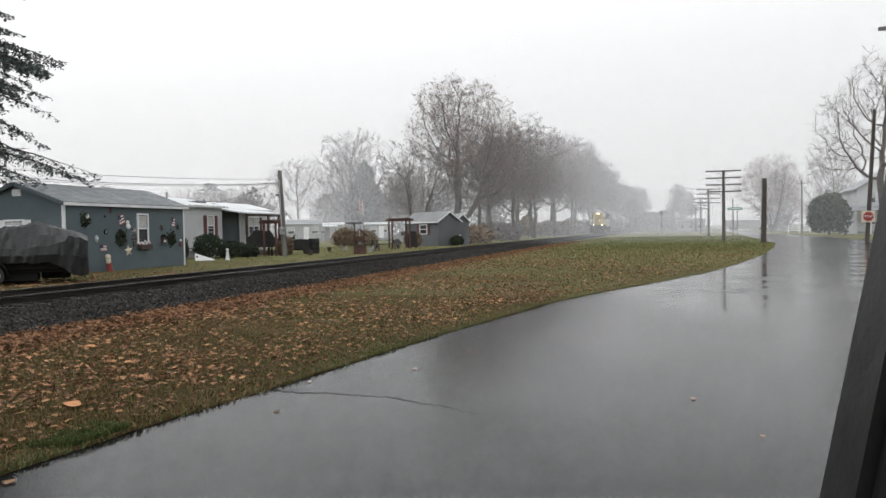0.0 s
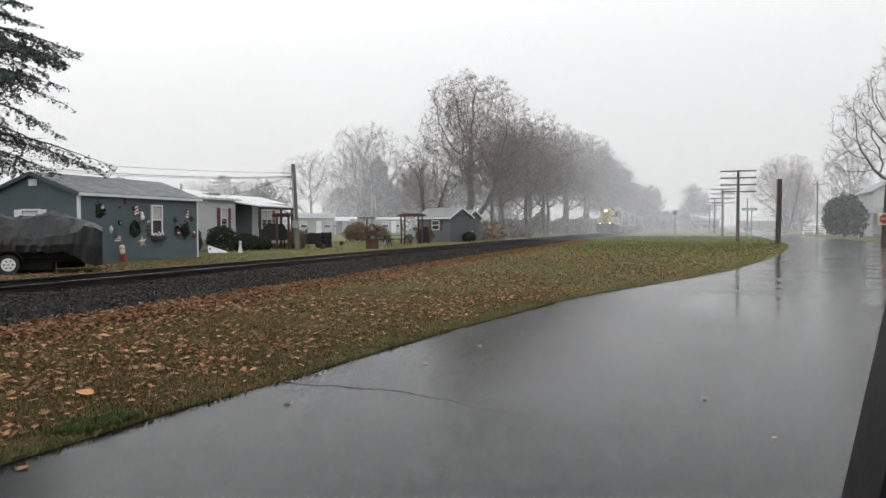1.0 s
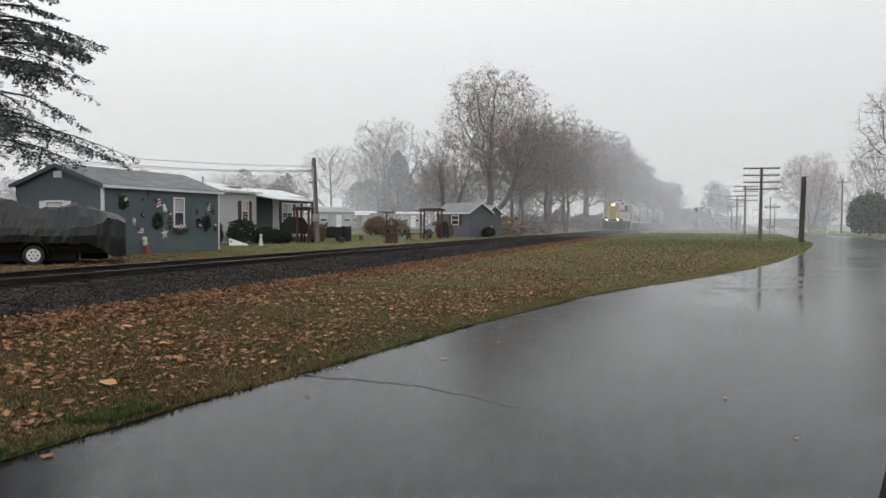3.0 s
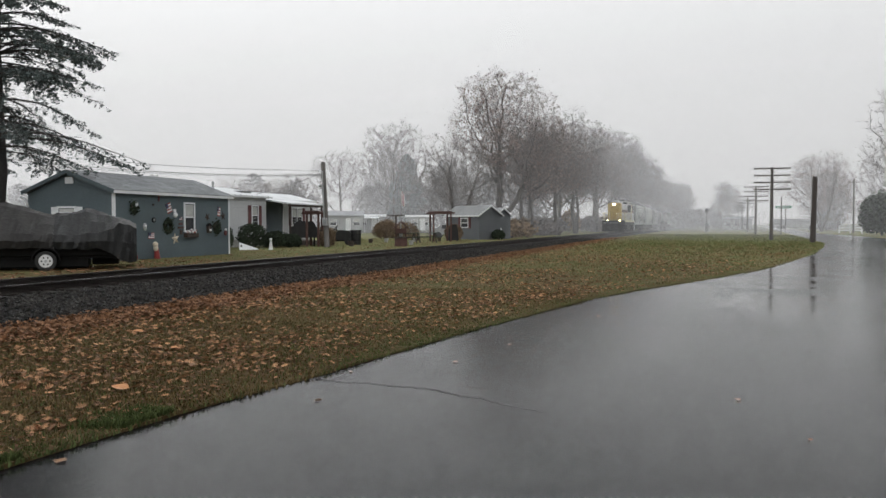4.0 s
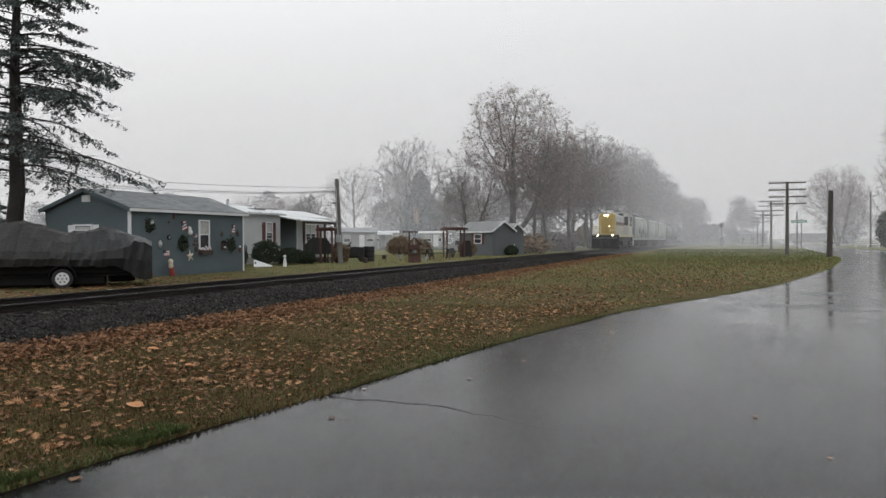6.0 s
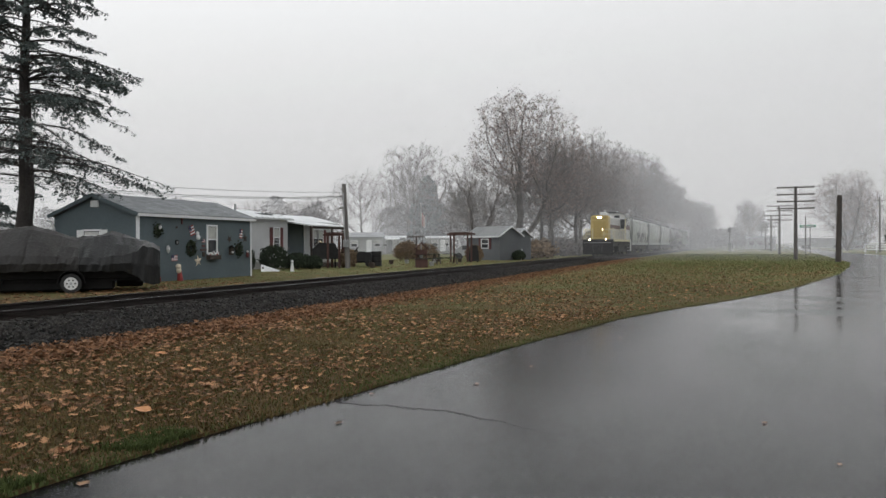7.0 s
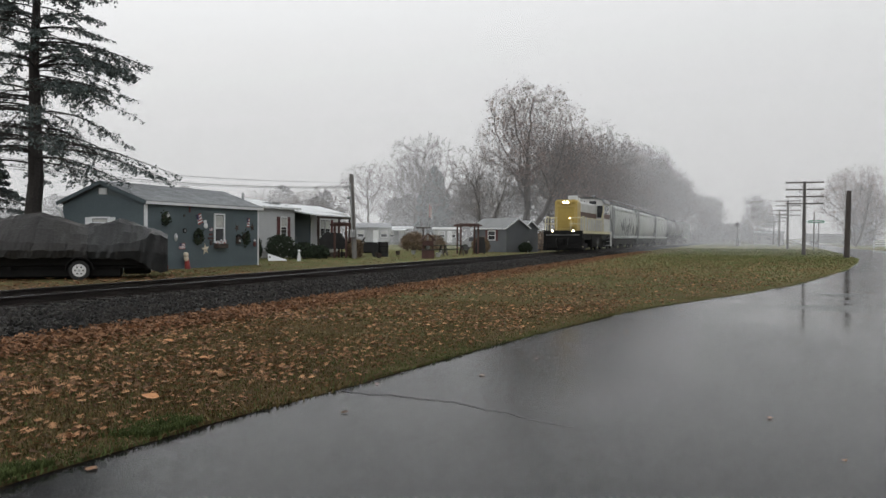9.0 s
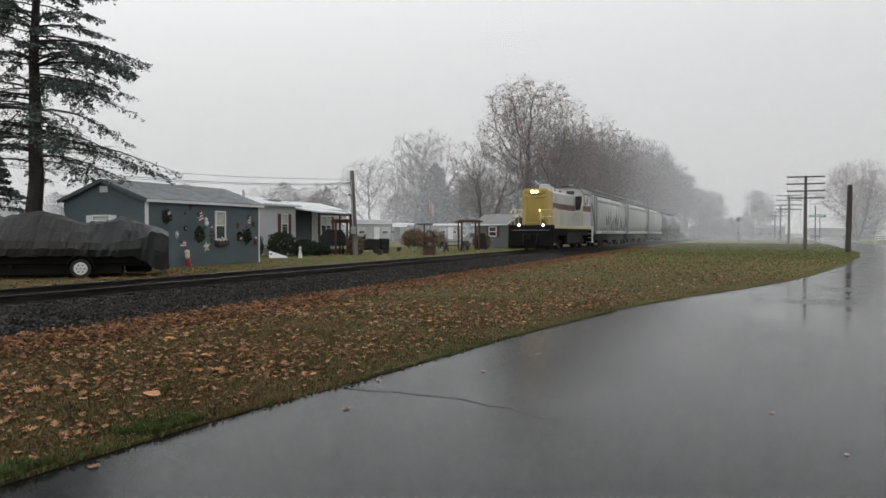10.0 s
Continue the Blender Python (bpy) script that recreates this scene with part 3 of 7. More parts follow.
def shrub(x, y, z, rx, ry, h, seed, n, size, material, label, name="shrub", inner=True):
    """Many small leaves gathered over short stems."""
    rnd = random.Random(seed)
    stems, leaves = Wood(), Wood()
    for _ in range(14):
        a = rnd.uniform(0, 6.283)
        k = rnd.uniform(.2, .75)
        stems.limb(Vector((0, 0, -0.05)), Vector((math.cos(a) * rx * k, math.sin(a) * ry * k, h * rnd.uniform(.4, .85))), 0.03, 0.008, 4)
    for _ in range(n):
        a, u = rnd.uniform(0, 6.283), rnd.uniform(-0.75, 1)
        lump = 1 + 0.18 * noise.noise((math.cos(a) * 2.5, math.sin(a) * 2.5 + seed, u * 2.5))
        k = (rnd.random() ** 0.25) * lump
        w = math.sqrt(max(0, 1 - u * u))
        c = Vector((math.cos(a) * w * rx * k, math.sin(a) * w * ry * k, max(0.02, h * (0.45 + 0.53 * u * k))))
        leaves.leaf(c, size * rnd.uniform(.6, 1.3), rnd)
    t = root(name, x, y, z, 0, label, "shrub")
    part_me("stems", mesh_of("stems", stems.v, stems.f, M_BARK), t)
    part_me("foliage", mesh_of("foliage", leaves.v, leaves.f, material), t)
    return t


SPRUCE = spruce(-26.2, 22.4, YARD, 16.5, 6.0, 5, 4.2, 0.36, 0.7, "tall dark spruce with drooping sparse boughs beside a shed", 0.075)
spruce(-33.5, 26.2, YARD, 5.6, 2.6, 8, 0.6, 0.16, 0.8, "small bluish spruce standing behind a larger one", 0.085)
spruce(-58.0, 142.5, YARD, 15.6, 5.8, 9, 0.6, 0.22, 1.3, "dense dark conifer among bare trees in fog", 0.42)

bare_tree(-24.6, 91.8, YARD, 20.9, 7.4, 1, 0.9, 2800, 0.021, 0.2, "huge bare tree holding withered brown leaves beside the track", "", 2, 0.0007)
bare_tree(-21.3, 93.5, YARD, 14.4, 4.4, 2, 0.15, 850, 0.016)
bare_tree(-19.6, 99, YARD, 15.6, 4.6, 3, 0.95, 1250, 0.018, 0.2, "reddish-brown leafy tree close to the railway line")
bare_tree(-29.5, 88, YARD, 12.6, 5.6, 4, 0.05, 1250, 0.017, 0.1, "", "", 2)
bare_tree(-32.5, 96, YARD, 10.5, 5.0, 14, 0.0, 850, 0.016, 0.12)
bare_tree(-20.2, 118, YARD, 19.8, 5.6, 5, 0.3, 1250, 0.017)
bare_tree(-18.6, 110, YARD, 14.0, 4.4, 6, 0.5, 1000, 0.017)
for i, (tx, ty, th, tw) in enumerate(((-24.0, 126, 19.0, 5.4), (-25.5, 104, 16.5, 5.0), (-26.5, 115, 18.0, 5.4), (-27.0, 140, 19.0, 6.0), (-19.0, 134, 18.5, 5.4), (-21.5, 146, 21.0, 6.0), (-19.2, 160, 21.5, 6.0), (-20.5, 176, 22.0, 6.4), (-19.0, 194, 22.5, 6.6), (-20.0, 214, 22.0, 6.6),
                                      (-19.5, 236, 20.5, 7.0), (-13.0, 240, 14.8, 4.4), (-9.0, 246, 14.6, 4.2))):
    bare_tree(tx, ty, YARD, th, tw * 1.1, 30 + i, 0.45 if ty < 150 else 0.8 if ty < 200 else 1.0, 850, 0.016, 0.18, "", "", 1, 0.0011)
bare_tree(-60.0, 141.5, YARD, 23.0, 8.4, 20, 0.0, 1200, 0.015, 0.16, "wide bare tree with pale grey twigs behind trailers", "", 2, 0.0012)
bare_tree(-70.5, 138.0, YARD, 17.5, 6.6, 21, 0.0, 850, 0.015, 0.15, "", "", 1, 0.0012)
bare_tree(-64.0, 146, YARD, 18.5, 6.4, 22, 0.0, 850, 0.015, 0.15, "", "", 1, 0.0012)
bare_tree(-50.0, 146, YARD, 16.0, 6.4, 23, 0.0, 850, 0.015, 0.15, "", "", 1, 0.0012)
bare_tree(-44.0, 128, YARD, 11.5, 5.4, 41, 0.0, 850, 0.015, 0.12, "", "", 1, 0.0012)
bare_tree(-55.0, 93, YARD, 8.6, 4.6, 24, 0.1, 850, 0.018)
bare_tree(-62.5, 100, YARD, 8.2, 4.6, 25, 0.2, 700, 0.018)
bare_tree(-72.0, 105, YARD, 9.0, 5.4, 26, 0.3, 700, 0.018)
bare_tree(17.8, 150, 0.1, 14.4, 5.6, 27, 0.95, 2200, 0.014, 0.1, "round bare tree with a dense twiggy crown", "trees along the road", 3)
bare_tree(18.6, 78, 0.1, 17.8, 6.6, 28, 0.0, 1250, 0.018, 0.22, "tall bare tree with spreading crooked limbs by the road", "trees along the road", 1, 0.0007)
bare_tree(26.0, 138, 0.1, 15.5, 6.0, 29, 0.1, 1000, 0.016, 0.15, "", "trees along the road")
bare_tree(3.2, 240, 0.1, 14.2, 4.4, 40, 1.0, 1000, 0.016, 0.12, "", "trees along the road")
shrub(17.9, 98.5, 0.1, 2.3, 2.3, 5.0, 1, 3600, 0.3, M_HEDGE, "large round dark evergreen bush by the road", "bush")
for i in range(20):
    rs = random.Random(100 + i)
    shrub(-18.6 - rs.uniform(0, 6), 76 + i * 8.5 + rs.uniform(-2, 2), YARD, rs.uniform(1.6, 2.8), rs.uniform(2.2, 3.8), rs.uniform(1.6, 4.2) * (0.5 if i < 3 else 1), 50 + i, 900, 0.34, M_TWIG if i % 3 else M_BRUSH, "tangled leafless brush under the trees", "brush")

for i in range(9):
    rs = random.Random(150 + i)
    shrub(-15 + i * 2.7 + rs.uniform(-1, 1), 240 + rs.uniform(-4, 6), YARD, rs.uniform(2, 3), 2.5, rs.uniform(3, 6.5), 80 + i, 700, 0.5, M_TWIG, "tangled leafless brush far along the line", "brush")


def far_woods():
    """A fringe of distant trees closing the view behind the dwellings and beyond the road."""
    rnd = random.Random(77)
    w = Wood()
    spots = [(-250 + k * 4.2 + rnd.uniform(-2, 2), 166 + rnd.uniform(-10, 26), rnd.uniform(9, 15)) for k in range(52)] + [(24 + k * 5 + rnd.uniform(-2, 2), 172 + rnd.uniform(-8, 40), rnd.uniform(8, 14)) for k in range(22)]
    for x, y, h in spots:
        w.limb(Vector((x, y, 0)), Vector((x + rnd.gauss(0, .5), y, h * .7)), .3, .1, 5)
        for k in range(9):
            a = rnd.uniform(0, 6.283)
            z = h * rnd.uniform(.2, .6)
            w.limb(Vector((x, y, z)), Vector((x + math.cos(a) * h * .25, y + math.sin(a) * h * .25, z + h * .3)), .12, .04, 3)
        for k in range(760):
            a, u = rnd.uniform(0, 6.283), rnd.uniform(-.9, 1)
            r = math.sqrt(1 - u * u) * h * .34 * rnd.uniform(.2, 1.1)
            w.leaf(Vector((x + math.cos(a) * r, y + math.sin(a) * r, h * (.5 + .47 * u))), rnd.uniform(.3, .7), rnd)
    tagged(new("far_woods", mesh_of("far_woods", w.v, w.f, M_TWIG)), "distant grey bare woods fading into fog", "woods", "", "stuff")


far_woods()
# ---- the train; each car's origin is at its front end on the rails ----
def wheelset_mesh():
    bm = bmesh.new()
    for s in (-1, 1):
        bar(bm, (s * 0.69, 0, 0), (s * 0.82, 0, 0), 0.455, seg=20)
        bar(bm, (s * 0.66, 0, 0), (s * 0.69, 0, 0), 0.485, seg=20)
        bar(bm, (s * 0.82, 0, 0), (s * 0.86, 0, 0), 0.16, seg=10)
        for k in range(4):
            a = k * math.pi / 2
            box(bm, s * 0.82, s * 0.835, 0.28 * math.cos(a) - .05, 0.28 * math.cos(a) + .05, 0.28 * math.sin(a) - .05, 0.28 * math.sin(a) + .05)
    bar(bm, (-0.86, 0, 0), (0.86, 0, 0), 0.08, seg=8)
    me = bpy.data.meshes.new("wheelset")
    bm.to_mesh(me)
    bm.free()
    me.materials.append(M_BLACK)
    return me


WHEELSET = wheelset_mesh()
ROLLING = []


def truck(car, y, base=1.75):
    """A two-axle truck with side frames, springs and turning wheelsets."""
    bm = bmesh.new()
    for s in (-1, 1):
        prism(bm, [(y - base / 2 - .35, 0.40), (y - base / 2 - .3, 0.62), (y - .45, 0.68), (y - .35, 0.78), (y + .35, 0.78), (y + .45, 0.68), (y + base / 2 + .3, 0.62), (y + base / 2 + .35, 0.40),
                   (y + base / 2 - .25, 0.36), (y + .4, 0.24), (y - .4, 0.24), (y - base / 2 + .25, 0.36)], "x", s * 0.9, s * 1.04)
    box(bm, -1.05, 1.05, y - .2, y + .2, 0.45, 0.8)
    t = part("truck", bm, M_BLACK, car, "black cast truck side frames")
    for s in (-1, 1):
        w = part_me("wheelset", WHEELSET, car, pose(0, y + s * base / 2, 0.46))
        ROLLING.append((w, y + s * base / 2))
    return t


def rail_post(bm, pts, r=0.032):
    for a, b in zip(pts, pts[1:]):
        bar(bm, a, b, r, seg=6)
    return bm


def build_locomotive():
    c = root("locomotive", TRACK, 48, RAIL_Z, 0, "yellow and white end-cab switcher locomotive with lit headlights", "locomotive")
    f = bmesh.new()
    box(f, -1.48, 1.48, 0.35, 13.3, 1.28, 1.62, 0.02)
    box(f, -0.6, 0.6, 0.6, 13.0, 0.75, 1.28)
    part("frame", f, M_BLACK, c, "black underframe and walkway")
    p = bmesh.new()
    box(p, -1.5, 1.5, 0.10, 0.36, 0.45, 1.64, 0.03)
    box(p, -1.5, 1.5, 0.0, 0.12, 0.12, 0.62, 0.02)
    for s in (-1, 1):
        for k in range(4):
            box(p, s * 1.28 - .22, s * 1.28 + .22, 0.02, 0.5, 0.42 + k * .33, 0.46 + k * .33)
    part("pilot", p, M_BLACK, c, "black pilot with corner steps")
    p = bmesh.new()
    box(p, -1.5, 1.5, 13.3, 13.55, 0.45, 1.64, 0.03)
    part("rear_pilot", p, M_BLACK, c)
    k = bmesh.new()
    box(k, -0.15, 0.15, -0.45, 0.1, 0.72, 1.0, 0.03)
    box(k, -0.2, 0.2, -0.62, -0.4, 0.66, 1.05, 0.05)
    part("coupler", k, M_BLACK, c)
    # hood with its bevelled top
    def hood_section(w, z0, z1):
        return [(-w, z0), (w, z0), (w, z1 - .16), (w - .16, z1), (-w + .16, z1), (-w, z1 - .16)]
    part("nose", pr(hood_section(0.88, 1.62, 4.04), "y", 1.2, 2.4), M_YELLOW, c, "yellow radiator end of the hood")
    part("hood", pr(hood_section(0.83, 1.62, 3.98), "y", 2.4, 9.6), M_LOCOWHITE, c, "dirty white long hood")
    for s in (-1, 1):
        part("stripe", bx(s * 0.835 - .006, s * 0.835 + .006, 2.45, 9.58, 2.75, 3.15), M_MAROON, c, "faded brown stripe")
        for i in range(6):
            part("hood_door", bx(s * 0.842 - .012, s * 0.842 + .012, 3.3 + i * 1.02, 4.22 + i * 1.02, 1.75, 2.7, 0.006), M_LOCOWHITE, c)
        for i in range(2):
            part("louvre_panel", bx(s * 0.842 - .012, s * 0.842 + .012, 3.4 + i * 1.3, 4.5 + i * 1.3, 3.25, 3.7, 0.006), M_LOCOWHITE, c)
    g = bmesh.new()
    box(g, -0.62, 0.62, 1.17, 1.205, 1.85, 3.45, 0.01)
    part("radiator_door", g, M_GRILLE, c, "dull yellow radiator shutter door")
    fr = bmesh.new()
    for x0, x1, z0, z1 in ((-.72, -.62, 1.75, 3.55), (.62, .72, 1.75, 3.55), (-.72, .72, 3.45, 3.57), (-.72, .72, 1.75, 1.85)):
        box(fr, x0, x1, 1.13, 1.21, z0, z1, 0.01)
    part("radiator_frame", fr, M_YELLOW, c)
    h = bmesh.new()
    box(h, -0.42, 0.42, 1.02, 1.21, 3.66, 3.96, 0.05)
    part("headlight_box", h, M_YELLOW, c, "yellow twin headlight casing")
    for s in (-1, 1):
        part("headlight", bar(bmesh.new(), (s * 0.13, 0.99, 3.82), (s * 0.13, 1.03, 3.82), 0.09, seg=16), M_LAMP, c, "lit warm headlight")
        d = bmesh.new()
        box(d, s * 0.8 - .13, s * 0.8 + .13, 0.1, 0.26, 1.5, 1.74, 0.03)
        part("ditch_light_case", d, M_BLACK, c)
        part("ditch_light", bar(bmesh.new(), (s * 0.8, 0.06, 1.62), (s * 0.8, 0.1, 1.62), 0.075, seg=16), M_LAMP, c, "lit warm ditch light")
        part("number_board", bx(s * 0.58 - .13, s * 0.58 + .13, 1.16, 1.205, 3.72, 3.90, 0.01), M_GRILLE, c)
    for s in (-1, 1):
        hose = bmesh.new()
        rail_post(hose, [(s * .45, .05, 1.05), (s * .45, -.18, .95), (s * .42, -.22, .55), (s * .36, -.2, .4)], .03)
        part("air_hose", hose, M_TYRE, c)
        fb_ = bmesh.new()
        box(fb_, s * .85 - .5, s * .85 + .5, -.18, .06, .3, .36, .01)
        for q in (-.42, .42):
            box(fb_, s * .85 + q - .03, s * .85 + q + .03, -.05, .02, .3, .75)
        part("footboard", fb_, M_BLACK, c)
        part("step_edge", bx(s * 1.505 - .012, s * 1.505 + .012, .03, .5, .38, .44), M_RAILING, c)
    cut = bmesh.new()
    bar(cut, (-1.3, -.02, 1.3), (1.3, -.02, 1.3), .022, seg=6)
    for q in (-1.25, -.5, .5, 1.25):
        bar(cut, (q, -.02, 1.3), (q, .12, 1.3), .018, seg=5)
    part("uncoupling_lever", cut, M_TANK, c)
    b = bmesh.new()
    box(b, 0.28, 0.62, 0.86, 1.16, 1.95, 2.35, 0.02)
    part("sand_box", b, M_YELLOW, c)
    part("marker_lamp", bar(bmesh.new(), (0.3, 1.12, 2.62), (0.3, 1.17, 2.62), 0.035, seg=10), M_LAMP, c, "small lit marker lamp")
    # cab with front windows, door, roof
    cab = bmesh.new()
    sec = [(-1.46, 1.62), (1.46, 1.62), (1.46, 4.05), (1.25, 4.38), (0.7, 4.52), (-0.7, 4.52), (-1.25, 4.38), (-1.46, 4.05)]
    prism(cab, sec, "y", 9.6, 12.75)
    part("cab", cab, M_LOCOWHITE, c, "white cab with dark windows")
    roof = bmesh.new()
    prism(roof, [(-1.52, 4.03), (-1.27, 4.40), (-0.7, 4.55), (0.7, 4.55), (1.27, 4.40), (1.52, 4.03), (1.55, 4.06), (1.29, 4.45), (0.72, 4.60), (-0.72, 4.60), (-1.29, 4.45), (-1.55, 4.06)], "y", 9.45, 12.9)
    part("cab_roof", roof, M_TANK, c, "grey curved cab roof")
    for s in (-1, 1):
        part("stripe", bx(s * 1.466 - .006, s * 1.466 + .006, 9.62, 12.7, 2.75, 3.15), M_MAROON, c)
        w = part("window", bx(s * 1.468 - .01, s * 1.468 + .01, 10.2, 11.1, 3.2, 3.95), M_GLASS, c)
        part("window", bx(s * 1.468 - .01, s * 1.468 + .01, 11.25, 12.3, 3.2, 3.95), M_GLASS, c)
        part("window", bx(s * 1.05 - .12, s * 1.05 + .12, 9.58, 9.6, 3.35, 3.95), M_GLASS, c)
        d = part("cab_door", bx(s * 1.13 - .3, s * 1.13 + .3, 9.55, 9.6, 1.75, 3.98, 0.01), M_LOCOWHITE, c)
        part("door_glass", bx(s * 1.13 - .24, s * 1.13 + .24, 9.535, 9.555, 2.85, 3.88), M_GLASS, d)
        part("window", bx(s * 0.5 - .3, s * 0.5 + .3, 9.57, 9.6, 4.02, 4.3), M_GLASS, c)
    # roof fittings
    part("exhaust_housing", bx(-.34, .34, 3.4, 4.0, 3.9, 4.46, .06), M_LOCOWHITE, c, "dirty white exhaust housing")
    part("exhaust_housing", bx(-.3, .3, 4.7, 5.15, 3.9, 4.36, .05), M_LOCOWHITE, c)
    part("vent_box", bx(-0.45, 0.45, 5.2, 6.0, 3.94, 4.22, 0.03), M_LOCOWHITE, c)
    part("roof_fan", bx(-0.5, 0.5, 10.4, 11.6, 4.58, 4.72, 0.04), M_BLACK, c)
    hb = bmesh.new()
    bar(hb, (0.5, 9.9, 4.5), (0.5, 9.9, 4.75), 0.03)
    for kx in (-.09, 0, .09):
        bar(hb, (0.5 + kx, 9.5, 4.75), (0.5 + kx, 9.95, 4.75), 0.02, 0.05)
    part("horn", hb, M_STEEL, c)
    # battery boxes, tank and steps
    for s in (-1, 1):
        part("battery_box", bx(s * 1.15 - .3, s * 1.15 + .3, 8.6, 9.5, 1.63, 2.35, 0.02), M_LOCOWHITE, c)
        part("side_sill", bx(s * 1.49 - .02, s * 1.49 + .02, 0.4, 13.3, 1.42, 1.64), M_RAILING, c, "cream walkway edge")
        st = bmesh.new()
        for k in range(4):
            box(st, s * 1.35 - .18, s * 1.35 + .18, 12.8, 13.4, 0.4 + k * .33, 0.44 + k * .33)
        box(st, s * 1.52 - .015, s * 1.52 + .015, 12.75, 13.45, 0.35, 1.65)
        part("rear_steps", st, M_LOCOWHITE, c)
        lad = bmesh.new()
        for k in range(6):
            bar(lad, (s * 1.47, 9.0, 1.75 + k * .22), (s * 1.47, 9.5, 1.75 + k * .22), 0.018, seg=5)
        for yy in (9.0, 9.5):
            bar(lad, (s * 1.47, yy, 1.62), (s * 1.47, yy, 3.0), 0.02, seg=5)
        part("ladder", lad, M_RAILING, c)
        r = bmesh.new()
        rail_post(r, [(s * 1.44, 0.45, 0.75), (s * 1.44, 0.45, 2.45), (s * 1.40, 0.65, 2.72), (s * 1.38, 1.2, 2.72)], 0.028)
        rail_post(r, [(s * 1.44, 1.25, 1.6), (s * 1.40, 1.25, 2.72)])
        rail_post(r, [(s * 1.36, 0.42, 2.62), (s * 0.55, 0.42, 2.62), (s * 0.55, 0.42, 1.62)])
        rail_post(r, [(s * 1.36, 0.42, 2.15), (s * 0.55, 0.42, 2.15)])
        part("front_handrail", r, M_RAILING, c, "cream front handrail")
        r = bmesh.new()
        rail_post(r, [(s * 1.45, 2.2, 1.6), (s * 1.45, 2.3, 2.62), (s * 1.45, 8.4, 2.62), (s * 1.45, 9.4, 3.4), (s * 1.45, 9.4, 3.9)])
        for k in range(5):
            rail_post(r, [(s * 1.45, 3.4 + k * 1.2, 1.6), (s * 1.45, 3.4 + k * 1.2, 2.62)], 0.018)
        part("side_handrail", r, M_RAILING, c, "cream side handrail")
    t = bmesh.new()
    box(t, -1.38, 1.38, 4.5, 9.2, 0.35, 1.28, 0.08)
    for s in (-1, 1):
        bar(t, (s * 1.2, 4.7, 1.2), (s * 1.2, 12.4, 1.2), .12, seg=8)
        box(t, s * 1.25 - .1, s * 1.25 + .1, 1.3, 4.5, .95, 1.28)
        box(t, s * 1.25 - .1, s * 1.25 + .1, 9.2, 12.5, .95, 1.28)
    # black filler box added along the whole underside to keep it dark
    box(t, -.8, .8, .6, 13.0, .3, .9)
    part("tank_and_underfill", t, M_BLACK, c)
    truck(c, 2.9, 2.4)
    truck(c, 10.8, 2.4)
    return c


